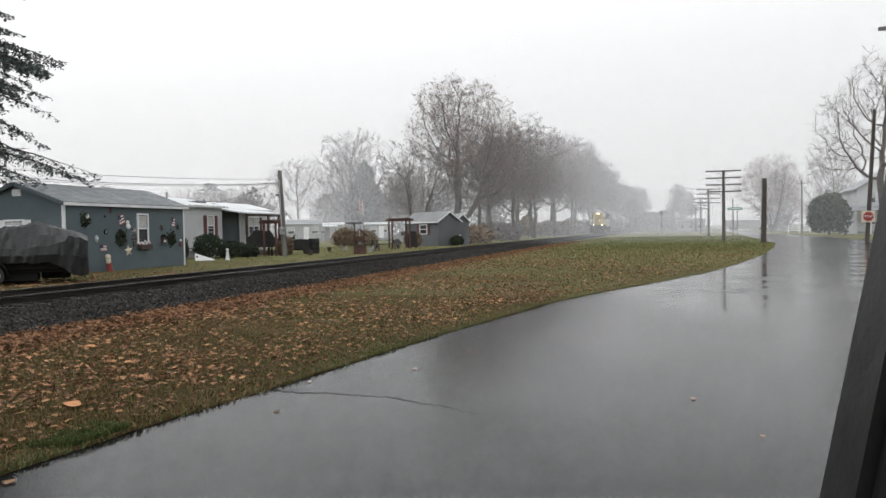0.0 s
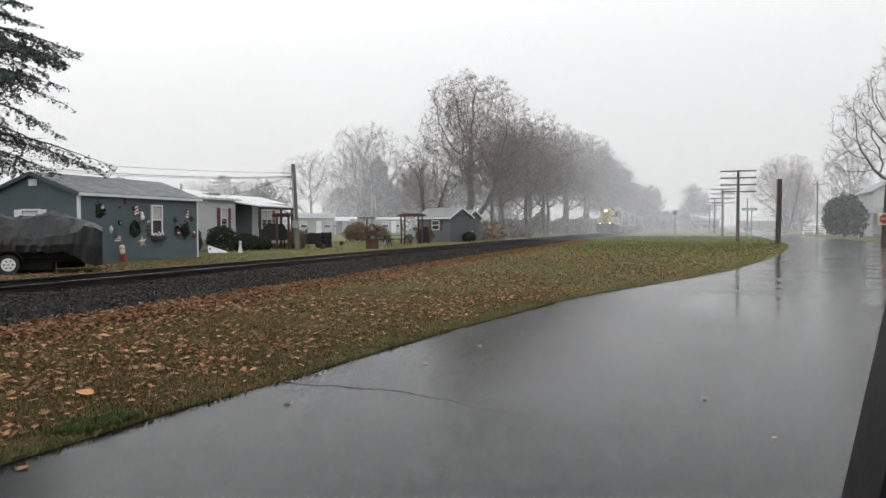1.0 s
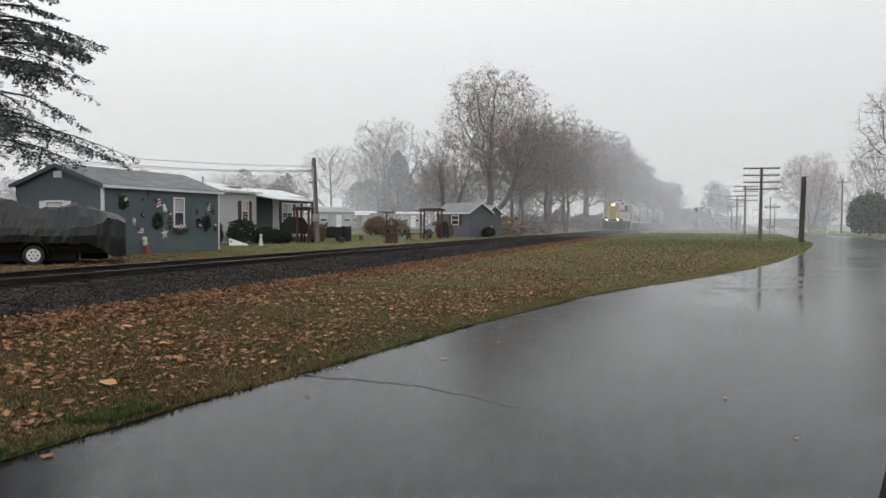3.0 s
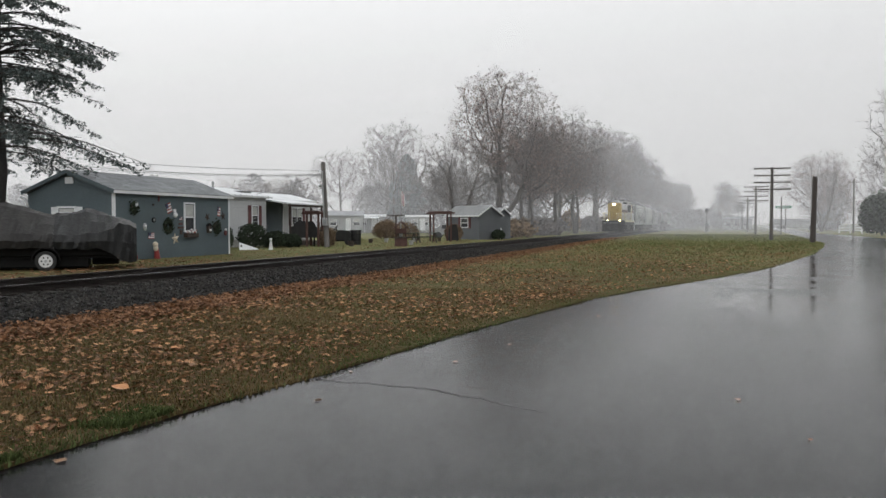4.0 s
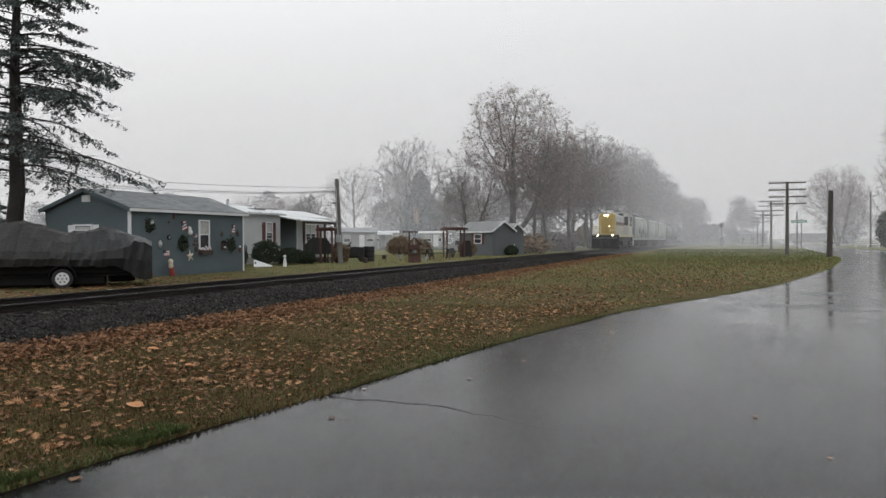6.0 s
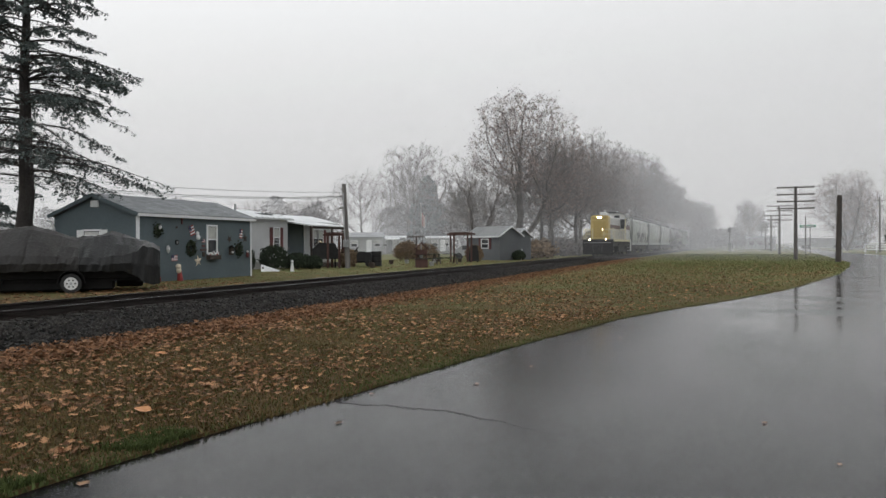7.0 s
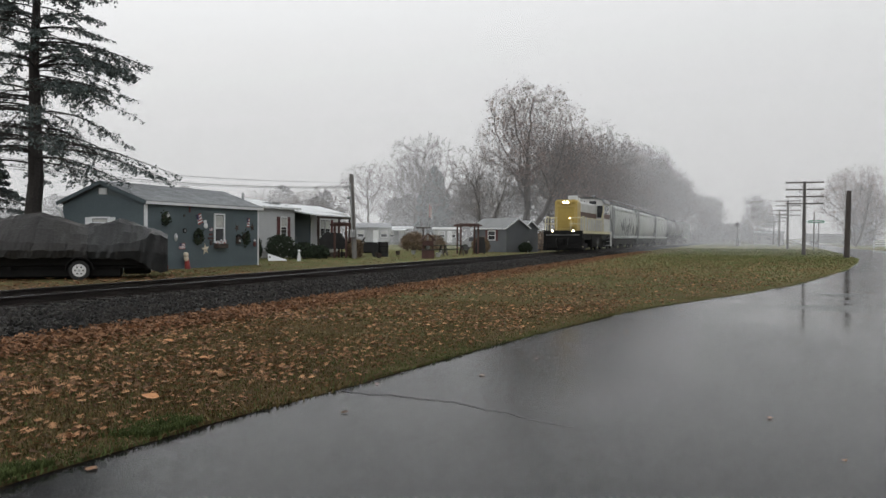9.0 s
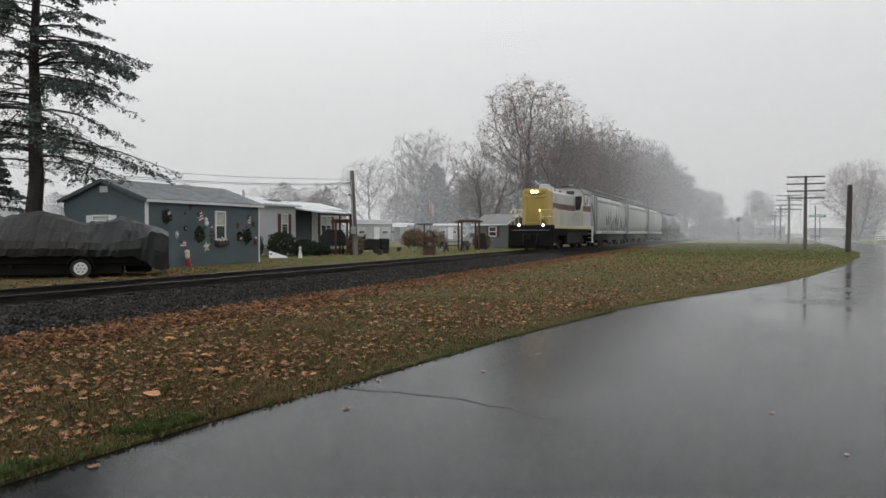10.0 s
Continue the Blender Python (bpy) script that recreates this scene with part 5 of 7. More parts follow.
# ---- covered boat on its trailer ----
def build_boat():
    b = root("boat_trailer", -17.5, 19.95, YARD, 222, "covered motor boat on a trailer under dark tarpaulins", "boat")
    # local x runs from the stern (0) to the bow; the hull is wrapped
    def cover(x0, x1, keys, m, name, label):
        """keys: rows of x, half width, ridge height, side height, hem height"""
        rnd = random.Random(int(x0 * 10))
        bm = bmesh.new()
        xs = np.linspace(x0, x1, 64)
        grid = []
        for x in xs:
            hw, rid, sid, hem = [float(np.interp(x, [k[0] for k in keys], [k[j] for k in keys])) for j in range(1, 5)]
            row = []
            for v, (fy, fz) in enumerate(((-1.02, 0), (-1.06, .5), (-1, 1), (-.66, 1.45), (-.3, 1.85), (0, 2), (.3, 1.85), (.66, 1.45), (1, 1), (1.06, .5), (1.02, 0))):
                z = hem + (sid - hem) * fz if fz <= 1 else sid + (rid - sid) * (fz - 1)
                fold = 0.07 * noise.noise((x * 2.7, v * .9, 5)) + 0.05 * noise.noise((x * 6 + v * .8, v * .35, 2)) + 0.03 * abs(noise.noise((x * 5 - v * 1.1, v * .3, 11))) + (0.05 * math.sin(x * 7 + v) * noise.noise((x, v * .3, 1)))
                if fz == 0:
                    z += 0.07 * noise.noise((x * 2.2, v, 8))
                row.append(bm.verts.new((x, fy * hw + fold * (1 if fy >= 0 else -1), z + fold * .6)))
            grid.append(row)
        for a, c in zip(grid, grid[1:]):
            for i in range(10):
                bm.faces.new((a[i], a[i + 1], c[i + 1], c[i]))
        bm.faces.new([v for v in grid[0]][::-1])
        bm.faces.new([v for v in grid[-1]])
        bmesh.ops.recalc_face_normals(bm, faces=bm.faces)
        part(name, bm, m, b, label)
    cover(0.0, 2.45, ((0, .9, 1.40, 1.22, .25), (.22, 1.1, 1.50, 1.36, .16), (.5, 1.14, 1.60, 1.4, .3), (.62, 1.14, 1.64, 1.26, .46), (1.0, 1.15, 1.76, 1.12, .6), (1.44, 1.15, 1.86, 1.07, .62), (1.7, 1.15, 1.8, 1.06, .63), (2.45, 1.1, 1.66, 1.05, .64)), M_TARP_B, "stern_cover", "black sagging stern tarpaulin")
    cover(2.3, 8.6, ((2.3, 1.16, 1.67, 1.06, .64), (2.7, 1.18, 1.76, 1.08, .66), (3.2, 1.2, 1.92, 1.1, .66), (3.58, 1.2, 2.06, 1.12, .66), (3.75, 1.2, 2.03, 1.12, .66), (4.7, 1.2, 1.86, 1.16, .66), (5.8, 1.15, 1.8, 1.16, .68), (7.2, .9, 1.66, 1.14, .7), (8.6, .25, 1.5, 1.2, .9)), M_TARP, "bow_cover", "brownish grey boat tarpaulin")
    h = bmesh.new()
    prism(h, [(-1.08, .95), (-.98, .44), (0, .3), (.98, .44), (1.08, .95)], "x", 0.5, 6.8)
    part("hull", h, M_BLACK, b)
    gear = bmesh.new()
    box(gear, .5, 1.3, -.25, .25, .12, .8, .05)
    # long black block stands in for the shade between hull and ground
    box(gear, 1.35, 6.6, -.78, .78, .07, .42, .04)
    part("gear_and_shade", gear, M_BLACK, b, "black running gear with a filler block for the shade below")
    fr = bmesh.new()
    for s in (-1, 1):
        box(fr, 0.3, 6.5, s * .8 - .05, s * .8 + .05, .34, .46)
        bar(fr, (6.5, s * .8, .40), (8.6, 0, .42), .05)
    for x in (0.6, 2.4, 4.4, 6.3):
        box(fr, x - .05, x + .05, -1.0, 1.0, .30, .40)
    bar(fr, (8.3, 0, .42), (9.2, 0, .42), .05)
    bar(fr, (8.6, .1, 0), (8.6, .1, .7), .04)
    part("trailer_frame", fr, M_BLACK, b, "dark trailer frame")
    for s in (-1, 1):
        for x in (2.5,):
            t = part("wheel", bar(bmesh.new(), (x, s * 1.04, .29), (x, s * 1.24, .29), .29, seg=24), M_TYRE, b)
            rim = bmesh.new()
            bar(rim, (x, s * 1.235, .29), (x, s * 1.255, .29), .19, seg=20)
            part("rim", rim, M_RIM, t, "white spoked rim")
            for k in range(6):
                a = k * math.pi / 3
                part("rim_hole", bar(bmesh.new(), (x + .11 * math.cos(a), s * 1.25, .29 + .11 * math.sin(a)), (x + .11 * math.cos(a), s * 1.26, .29 + .11 * math.sin(a)), .026, seg=8), M_TYRE, t)
            part("hub", bar(bmesh.new(), (x, s * 1.25, .29), (x, s * 1.29, .29), .04, seg=10), M_STEEL, t)
        fd = bmesh.new()
        for k in range(8):
            a, c = math.pi * k / 8, math.pi * (k + 1) / 8
            for xm in (2.5,):
                prism(fd, [(xm + .36 * math.cos(a), .31 + .36 * math.sin(a)), (xm + .39 * math.cos(a), .31 + .39 * math.sin(a)), (xm + .39 * math.cos(c), .31 + .39 * math.sin(c)), (xm + .36 * math.cos(c), .31 + .36 * math.sin(c))], "y", s * 1.0 if s > 0 else -1.28, s * 1.28 if s > 0 else -1.0)
        part("mudguard", fd, M_BLACK, b)
    part("tail_light", bx(-.02, .06, .55, .75, .3, .4), M_RED, b)
    part("tail_light", bx(-.02, .06, -.75, -.55, .3, .4), M_RED, b)


build_boat()
# ---- dwellings behind the track ----
def lap_wall(parent, axis, fixed, a0, a1, z0, z1, m, out=1, step=0.2):
    """A clapboard wall whose boards each stand a little proud at the lower edge."""
    n = int((z1 - z0) / step)
    for k in range(n):
        lo, hi = z0 + k * (z1 - z0) / n, z0 + (k + 1) * (z1 - z0) / n
        bm = bmesh.new()
        sec = [(fixed - out * .08, lo), (fixed + out * .045, lo), (fixed + out * .004, hi), (fixed - out * .08, hi)]
        if axis == "y":
            prism(bm, sec, "y", a0, a1)
        else:
            prism(bm, sec, "x", a0, a1)
        part("board", bm, m, parent)


def mobile_home():
    h = root("mobile_home", 0, 0, YARD, 0, "white mobile home with maroon shutters and a porch roof", "house")
    X = -27.0
    lap_wall(h, "y", X, 36.5, 42.45, .45, 3.05, M_LAPWHITE)
    lap_wall(h, "y", X - 1.2, 46.45, 50.2, .45, 2.95, M_LAPWHITE)
    part("recess_wall", bx(X - 1.25, X - .1, 42.47, 42.55, .3, 3.0), M_SIDING, h)
    part("recess_wall", bx(X - 1.3, X - 1.2, 42.55, 46.4, .3, 3.0), M_SIDING, h, "blue-grey porch wall")
    part("corner_board", bx(X - 1.2, X - 1.14, 46.38, 46.5, .3, 2.95), M_GUTTER, h)
    part("end_wall", bx(X - 6, X - 1.2, 50.2, 50.3, .3, 2.95), M_LAPWHITE, h)
    part("back_wall", bx(X - 6, X - 5.9, 36.5, 50.2, .3, 3.0), M_LAPWHITE, h)
    part("near_wall", bx(X - 5.9, X - .1, 36.42, 36.5, .3, 3.05), M_LAPWHITE, h)
    part("skirting", bx(X - .06, X - .02, 36.5, 42.45, 0, .45), M_CONCRETE, h)
    part("skirting", bx(X - 1.26, X - 1.22, 46.4, 50.2, 0, .45), M_CONCRETE, h)
    part("roof", pr([(X + .3, 3.02), (X + .3, 3.14), (X - 3, 3.75), (X - 6.3, 3.14), (X - 6.3, 3.02), (X - 3, 3.6)], "y", 36.2, 42.8), M_METALROOF, h, "white metal roof")
    part("roof", pr([(X - .8, 2.96), (X - .8, 3.07), (X - 3, 3.6), (X - 6.3, 3.12), (X - 6.3, 3.0), (X - 3, 3.48)], "y", 42.8, 50.6), M_METALROOF, h, "white metal roof")
    part("porch_roof", pr([(X + 1.6, 2.66), (X + 1.6, 2.74), (X - .82, 3.06), (X - .82, 2.97)], "y", 42.82, 47.3), M_METALROOF, h, "white metal porch roof")
    for k in range(11):
        part("roof_seam", bx(X + .2, X + .32, 36.3 + k * .6, 36.36 + k * .6, 3.02, 3.17), M_METALROOF, h)
    part("vent_pipe", br((X - 2.2, 40, 3.5), (X - 2.2, 40, 4.0), .08), M_STEEL, h)
    part("skylight", bx(X - 1.8, X - .9, 41.2, 42.2, 3.35, 3.5), M_TANK, h)
    for y in (43.0, 45.7, 47.15):
        part("porch_post", bx(X + 1.4, X + 1.5, y - .05, y + .05, 0, 2.7), M_DARKWOOD, h)
    part("porch_beam", bx(X + 1.38, X + 1.52, 42.9, 47.3, 2.52, 2.66), M_DARKWOOD, h, "dark porch beam")
    part("deck", bx(X - 1.2, X + 1.6, 42.6, 47.3, .0, .28), M_DARKWOOD, h, "dark wooden porch deck")
    for y, x in ((41.15, X + .028), (47.95, X - 1.17), (48.65, X - 1.17)):
        window(h, x, y, 1.35, .62, 1.15)
    for y, x in ((40.58, X), (41.72, X), (47.36, X - 1.2), (49.28, X - 1.2)):
        part("shutter", bx(x + .03, x + .06, y - .17, y + .17, 1.3, 2.55), M_SHUTTER, h, "maroon shutter")
    door = part("door", bx(X - 1.2, X - 1.16, 43.6, 44.5, .3, 2.3), M_SIDING, h)
    part("handle", ball(bmesh.new(), (X - 1.12, 44.4, 1.25), .04, 1), M_STEEL, door)
    return h


def simple_home(x, y, rz, w, d, hgt, m, label, porch=True, gable=True):
    """A far trailer: walls, low gable roof, windows, a small porch; its long front faces local -y."""
    h = root("trailer_home", x, y, YARD, rz, label, "house", "trailer homes beyond the yard")
    part("wall", bx(0, w, 0, .12, .4, hgt), m, h)
    part("wall", bx(0, w, d - .12, d, .4, hgt), m, h)
    for xx in (0, w - .12):
        part("gable_wall", pr([(.12, .4), (d - .12, .4), (d - .12, hgt), (d / 2, hgt + (.7 if gable else .25)), (.12, hgt)], "x", xx, xx + .12), m, h)
    part("skirting", bx(.05, w - .05, .03, d - .03, 0, .4), M_CONCRETE, h)
    top = hgt + (.75 if gable else .3)
    for s in (0, 1):
        yy = -.2 if s == 0 else d + .2
        part("roof", pr([(d / 2, top), (yy, hgt - .02), (yy, hgt + .08), (d / 2, top + .1)], "x", -.2, w + .2), M_SHINGLE if gable else M_METALROOF, h)
    for k in range(max(2, int(w / 3))):
        window(h, 1.4 + k * (w - 2.4) / max(1, int(w / 3) - 1 or 1), 0, 1.3, .9, .9, "x")
    dd = part("door", bx(w * .55, w * .55 + .85, -.04, 0, .4, 2.35), M_WHITE, h)
    part("step", bx(w * .5, w * .5 + 1.3, -.9, -.05, 0, .35), M_CONCRETE, h)
    if porch:
        part("awning", pr([(-1.6, hgt - .35), (0, hgt - .1), (0, hgt), (-1.6, hgt - .25)], "x", w * .3, w * .8), M_METALROOF, h)
        for xx in (w * .32, w * .78):
            part("awning_post", br((xx, -1.5, 0), (xx, -1.5, hgt - .3), .04), M_WHITE, h)
    return h


mobile_home()
simple_home(-57.0, 106.0, 27, 6.0, 7, 2.7, M_TRAILER, "pale grey gabled trailer home with a skirted base", False)
simple_home(-56.6, 116.0, 25, 5.0, 4, 2.7, M_TRAILER, "white trailer home with a shaded porch", True, False)
simple_home(-48.6, 119.0, 22, 4.2, 4, 2.6, M_TRAILER, "low white trailer home seen through shrubs", False, False)
simple_home(-77.0, 118.0, 20, 9.0, 4, 2.8, M_TRAILER, "long pale trailer home behind bare trees", False, False)


def garden_sheds():
    """Two small gabled sheds side by side; local x runs along the gable front, y back along the long wall."""
    ang = math.degrees(math.atan2(.836, .548))
    for k, (off, w, d, e, p, back) in enumerate(((0, 2.5, 4.8, 2.22, 2.98, 0), (2.62, 1.9, 3.6, 2.1, 2.8, 0.9))):
        ca, sa = math.cos(radians(ang)), math.sin(radians(ang))
        s = root("garden_shed", -19.6 + ca * off - sa * back, 65.1 + sa * off + ca * back, YARD, ang, "small grey garden shed with white roof trim" if k == 0 else "narrow grey shed beside a larger one", "shed", "small sheds by the track")
        n = int(e / .22)
        for i in range(n):
            lo, hi = i * e / n, (i + 1) * e / n
            part("board", pr([(0, 0 + lo), (-.03, lo), (-.008, hi), (0.08, hi), (.08, lo)], "y", 0, d), M_GREYSIDING, s)
        part("front_wall", pr([(.08, 0), (w, 0), (w, e), (w / 2, p), (.08, e)], "y", -.002, .1), M_GREYSIDING, s)
        part("back_wall", pr([(.08, 0), (w, 0), (w, e), (w / 2, p), (.08, e)], "y", d - .1, d), M_GREYSIDING, s)
        part("side_wall", bx(w - .1, w, .1, d - .1, 0, e), M_GREYSIDING, s)
        for q in (-1, 1):
            sec = [(w / 2, p + .02), (w / 2 + q * (w / 2 + .2), e - .1), (w / 2 + q * (w / 2 + .2), e - .01), (w / 2, p + .12)]
            part("roof_slope", pr(sec, "y", -.18, d + .15), M_TANK, s)
            sec = [(w / 2, p - .03), (w / 2 + q * (w / 2 + .21), e - .16), (w / 2 + q * (w / 2 + .21), e - .02), (w / 2, p + .115)]
            part("barge_board", pr(sec, "y", -.215, -.182), M_GUTTER, s, "white barge board")
        part("eave_board", bx(-.24, -.20, -.18, d + .15, e - .17, e - .03), M_GUTTER, s, "white eave board")
        if k == 0:
            win = root("window", 0, 0, 0)
            win.parent = s
            for z0, z1, y0, y1 in ((1.05, 1.13, 1.5, 2.6), (1.87, 1.95, 1.5, 2.6), (1.05, 1.95, 1.5, 1.58), (1.05, 1.95, 2.52, 2.6), (1.47, 1.53, 1.58, 2.52)):
                part("window_frame", bx(-.07, -.02, y0, y1, z0, z1), M_GUTTER, win)
            part("pane", bx(-.04, -.03, 1.58, 2.52, 1.13, 1.87), M_GLASS, win)
            for y in (1.32, 2.78):
                part("shutter", bx(-.07, -.03, y - .14, y + .14, 1.0, 2.0), M_SHUTTER, s, "maroon shutter")
            part("corner_post", bx(w - .03, w + .06, -.1, -.01, 0, 1.0), M_GUTTER, s, "short white post")


garden_sheds()


# ---- yard things ----
def utility_pole():
    p = root("utility_pole", -22.12, 41.5, YARD, 0, "leaning weathered grey wooden utility pole with cables", "utility pole")
    part("shaft", br((0.0, 0, -.1), (-.24, 0, 5.15), .16, .12, 12), M_GREYWOOD, p)
    part("meter_box", bx(-.18, .12, -.3, -.12, 1.3, 1.75, .02), M_STEEL, p, "grey electric meter box")
    part("meter_glass", br((-.03, -.3, 1.62), (-.03, -.38, 1.62), .1, seg=12), M_STEEL, p)
    part("conduit", br((-.1, -.16, 1.75), (-.22, -.14, 4.6), .03), M_STEEL, p)
    part("bracket", bx(-.5, -.1, -.05, .05, 4.55, 4.62), M_STEEL, p)
    for z in (4.2, 4.75):
        part("insulator", br((-.35, 0, z), (-.35, 0, z + .14), .05), M_TANK, p)
    part("flood_lamp", ball(bmesh.new(), (-.42, -.05, 3.7), .12, 2, (1, 1, .8)), M_STEEL, p)
    return p


def wire(name, a, b, sag, r=0.012):
    cu = bpy.data.curves.new(name, "CURVE")
    cu.dimensions = "3D"
    cu.bevel_depth = r
    cu.bevel_resolution = 1
    sp = cu.splines.new("POLY")
    sp.points.add(18)
    for i in range(19):
        u = i / 18
        q = Vector(a).lerp(Vector(b), u)
        sp.points[i].co = (q.x, q.y, q.z - sag * 4 * u * (1 - u), 1)
    cu.materials.append(M_WIRE)
    return tagged(new(name, cu), "dark overhead service cable strung between poles", "cable", "overhead cables")


utility_pole()
for a, b, sag, r in (((-22.4, 41.5, 4.75), (-34.0, 12.0, 5.9), .75, .012), ((-22.4, 41.5, 4.5), (-34.0, 12.0, 5.75), .9, .016), ((-22.4, 41.5, 4.45), (-34.0, 12.2, 5.6), .9, .012), ((-22.35, 41.5, 4.6), (-28.5, 42.6, 3.3), .12, .012)):
    wire("cable", a, b, sag, r)


def wishing_well():
    w = root("wishing_well", -18.45, 44.3, YARD, 25, "red-brown wooden wishing well with a small shingled roof", "wishing well")
    part("base", bx(-.38, .38, -.38, .38, 0, .5, .02), M_REDWOOD, w)
    part("rim", bx(-.42, .42, -.42, .42, .5, .56, .01), M_DARKWOOD, w)
    for s in (-1, 1):
        part("post", bx(s * .3 - .04, s * .3 + .04, -.04, .04, .56, 1.2), M_REDWOOD, w)
        part("roof_slope", pr([(0, 1.5), (s * .46, 1.08), (s * .48, 1.14), (0, 1.58)], "y", -.4, .4), M_REDWOOD, w)
        part("lattice", bx(-.3, .3, s * .3 - .02, s * .3 + .02, .82, 1.1), M_REDWOOD, w)
    part("crank", br((-.4, 0, .8), (.45, 0, .8), .03), M_DARKWOOD, w)
    part("bucket", br((0, 0, .6), (0, 0, .78), .09, .12), M_STEEL, w)


def pergola(x, y, w, d, h, rz, label):
    p = root("pergola", x, y, YARD, rz, label, "pergola")
    for xx in (0, w):
        for yy in (0, d):
            part("post", bx(xx - .06, xx + .06, yy - .06, yy + .06, 0, h), M_REDWOOD, p)
    for yy in (0, d):
        part("beam", bx(-.3, w + .3, yy - .04, yy + .04, h, h + .14), M_REDWOOD, p)
    for k in range(6):
        part("rafter", bx(w * k / 5 - .03, w * k / 5 + .03, -.25, d + .25, h + .14, h + .22), M_REDWOOD, p)


def lamp_cross():
    c = root("clothes_post", -19.5, 46.0, YARD, 20, "dark wooden clothes-line post with a cross arm", "clothes post")
    part("post", bx(-.05, .05, -.05, .05, 0, 1.95), M_DARKWOOD, c)
    part("arm", bx(-.5, .5, -.04, .04, 1.9, 1.98), M_DARKWOOD, c)


def grill():
    g = root("barbecue_grill", -24.3, 42.6, YARD, 30, "black covered barbecue grill on the lawn", "grill")
    b = bmesh.new()
    prism(b, [(-.75, .55), (.75, .55), (.85, 1.05), (.55, 1.55), (-.4, 1.6), (-.85, 1.15)], "y", -.35, .35)
    part("cover", b, M_TYRE, g)
    for xx in (-.6, .6):
        part("leg", bx(xx - .04, xx + .04, -.25, .25, 0, .55), M_BLACK, g)
    part("side_shelf", bx(.85, 1.25, -.25, .25, .95, 1.0), M_BLACK, g)


def garden_tractor():
    g = root("garden_tractor", -23.5, 45.6, YARD, 20, "dark old garden tractor parked on the lawn", "tractor")
    b = bmesh.new()
    prism(b, [(-.15, .35), (.85, .35), (.9, .75), (.8, .95), (.1, 1.0), (-.1, .8)], "y", -.3, .3)
    part("engine_hood", b, M_TYRE, g)
    part("frame", bx(-.9, .85, -.22, .22, .25, .4), M_BLACK, g)
    seat = bmesh.new()
    box(seat, -.75, -.35, -.22, .22, .62, .72, .03)
    box(seat, -.82, -.72, -.22, .22, .7, 1.1, .03)
    part("seat", seat, M_TYRE, g)
    part("steering_wheel", br((-.12, 0, 1.12), (-.16, 0, 1.15), .2, seg=14), M_BLACK, g)
    part("steering_column", br((.05, 0, .8), (-.14, 0, 1.13), .03), M_BLACK, g)
    for s in (-1, 1):
        part("wheel", br((-.6, s * .3, .33), (-.6, s * .52, .33), .33, seg=18), M_TYRE, g)
        part("wheel", br((.7, s * .3, .22), (.7, s * .44, .22), .22, seg=16), M_TYRE, g)
        part("mudguard", bx(-.95, -.3, s * .4 - .12, s * .4 + .12, .68, .74, .02), M_BLACK, g)
    r = root("storage_drum", -22.55, 46.3, YARD, 20, "dark upright storage drums on the lawn", "drum")
    part("drum", br((0, 0, 0), (0, 0, 1.0), .36, seg=18), M_TYRE, r)
    for z in (.3, .66):
        part("hoop", br((0, 0, z), (0, 0, z + .04), .38, seg=18), M_BLACK, r)


def covered_grill():
    g = root("covered_grill", -19.7, 58.2, YARD, 20, "upright grill under a dark fitted cover", "grill")
    part("cover", pr([(-.42, .1), (.42, .1), (.38, .8), (.26, 1.35), (-.26, 1.35), (-.38, .8)], "y", -.3, .3), M_TYRE, g)
    for q in (-.3, .3):
        part("leg", bx(q - .04, q + .04, -.2, .2, 0, .12), M_BLACK, g)


def picnic_table(x, y, rz):
    t = root("picnic_table", x, y, YARD, rz, "dark green wooden picnic table on the lawn", "table")
    for k in range(4):
        part("plank", bx(-.9, .9, -.4 + k * .2, -.22 + k * .2, .72, .76), M_HEDGE, t)
    for s in (-1, 1):
        part("bench", bx(-.9, .9, s * .75 - .13, s * .75 + .13, .42, .46), M_HEDGE, t)
        part("leg", pr([(-.75, 0), (-.65, 0), (.1, .72), (-.02, .72)], "x", s * .6 - .04, s * .6 + .04), M_DARKWOOD, t)
        part("leg", pr([(.75, 0), (.65, 0), (-.1, .72), (.02, .72)], "x", s * .6 - .1, s * .6 - .045), M_DARKWOOD, t)


def flagpole():
    f = root("flag_pole", -22.5, 54.0, YARD, 0, "thin flag pole with a limp striped flag", "flag pole")
    part("pole", br((0, 0, 0), (0, 0, 4.6), .03), M_STEEL, f)
    for k in range(5):
        part("flag_stripe", bx(.03 + k * .06, .09 + k * .06, -.01 + .02 * (k % 2), .01 + .02 * (k % 2), 2.9 - k * .05, 3.9 - k * .08), M_RED if k % 2 else M_WHITE, f)


def statue():
    s = root("garden_statue", -22.6, 36.0, YARD, 0, "small white garden statue beside the bushes", "statue")
    b = bmesh.new()
    bar(b, (0, 0, 0), (0, 0, .12), .12, .1, 10)
    bar(b, (0, 0, .12), (0, 0, .46), .1, .06, 10)
    ball(b, (0, 0, .55), .08, 2)
    part("statue_body", b, M_WHITE, s)


def tarp_board():
    s = root("white_board", -23.6, 35.4, YARD, 36, "white sheet panel leaning low beside the bushes", "panel")
    sheet = pr([(-.48, 0), (-.48, .5), (.1, .24), (.5, .06), (.5, 0)], "y", -.02, .02)
    bmesh.ops.transform(sheet, matrix=Matrix.Rotation(radians(-38), 4, "X"), verts=sheet.verts)
    part("panel", sheet, M_WHITE, s)
    part("support", bx(-.42, -.34, .1, .24, 0, .26), M_DARKWOOD, s)


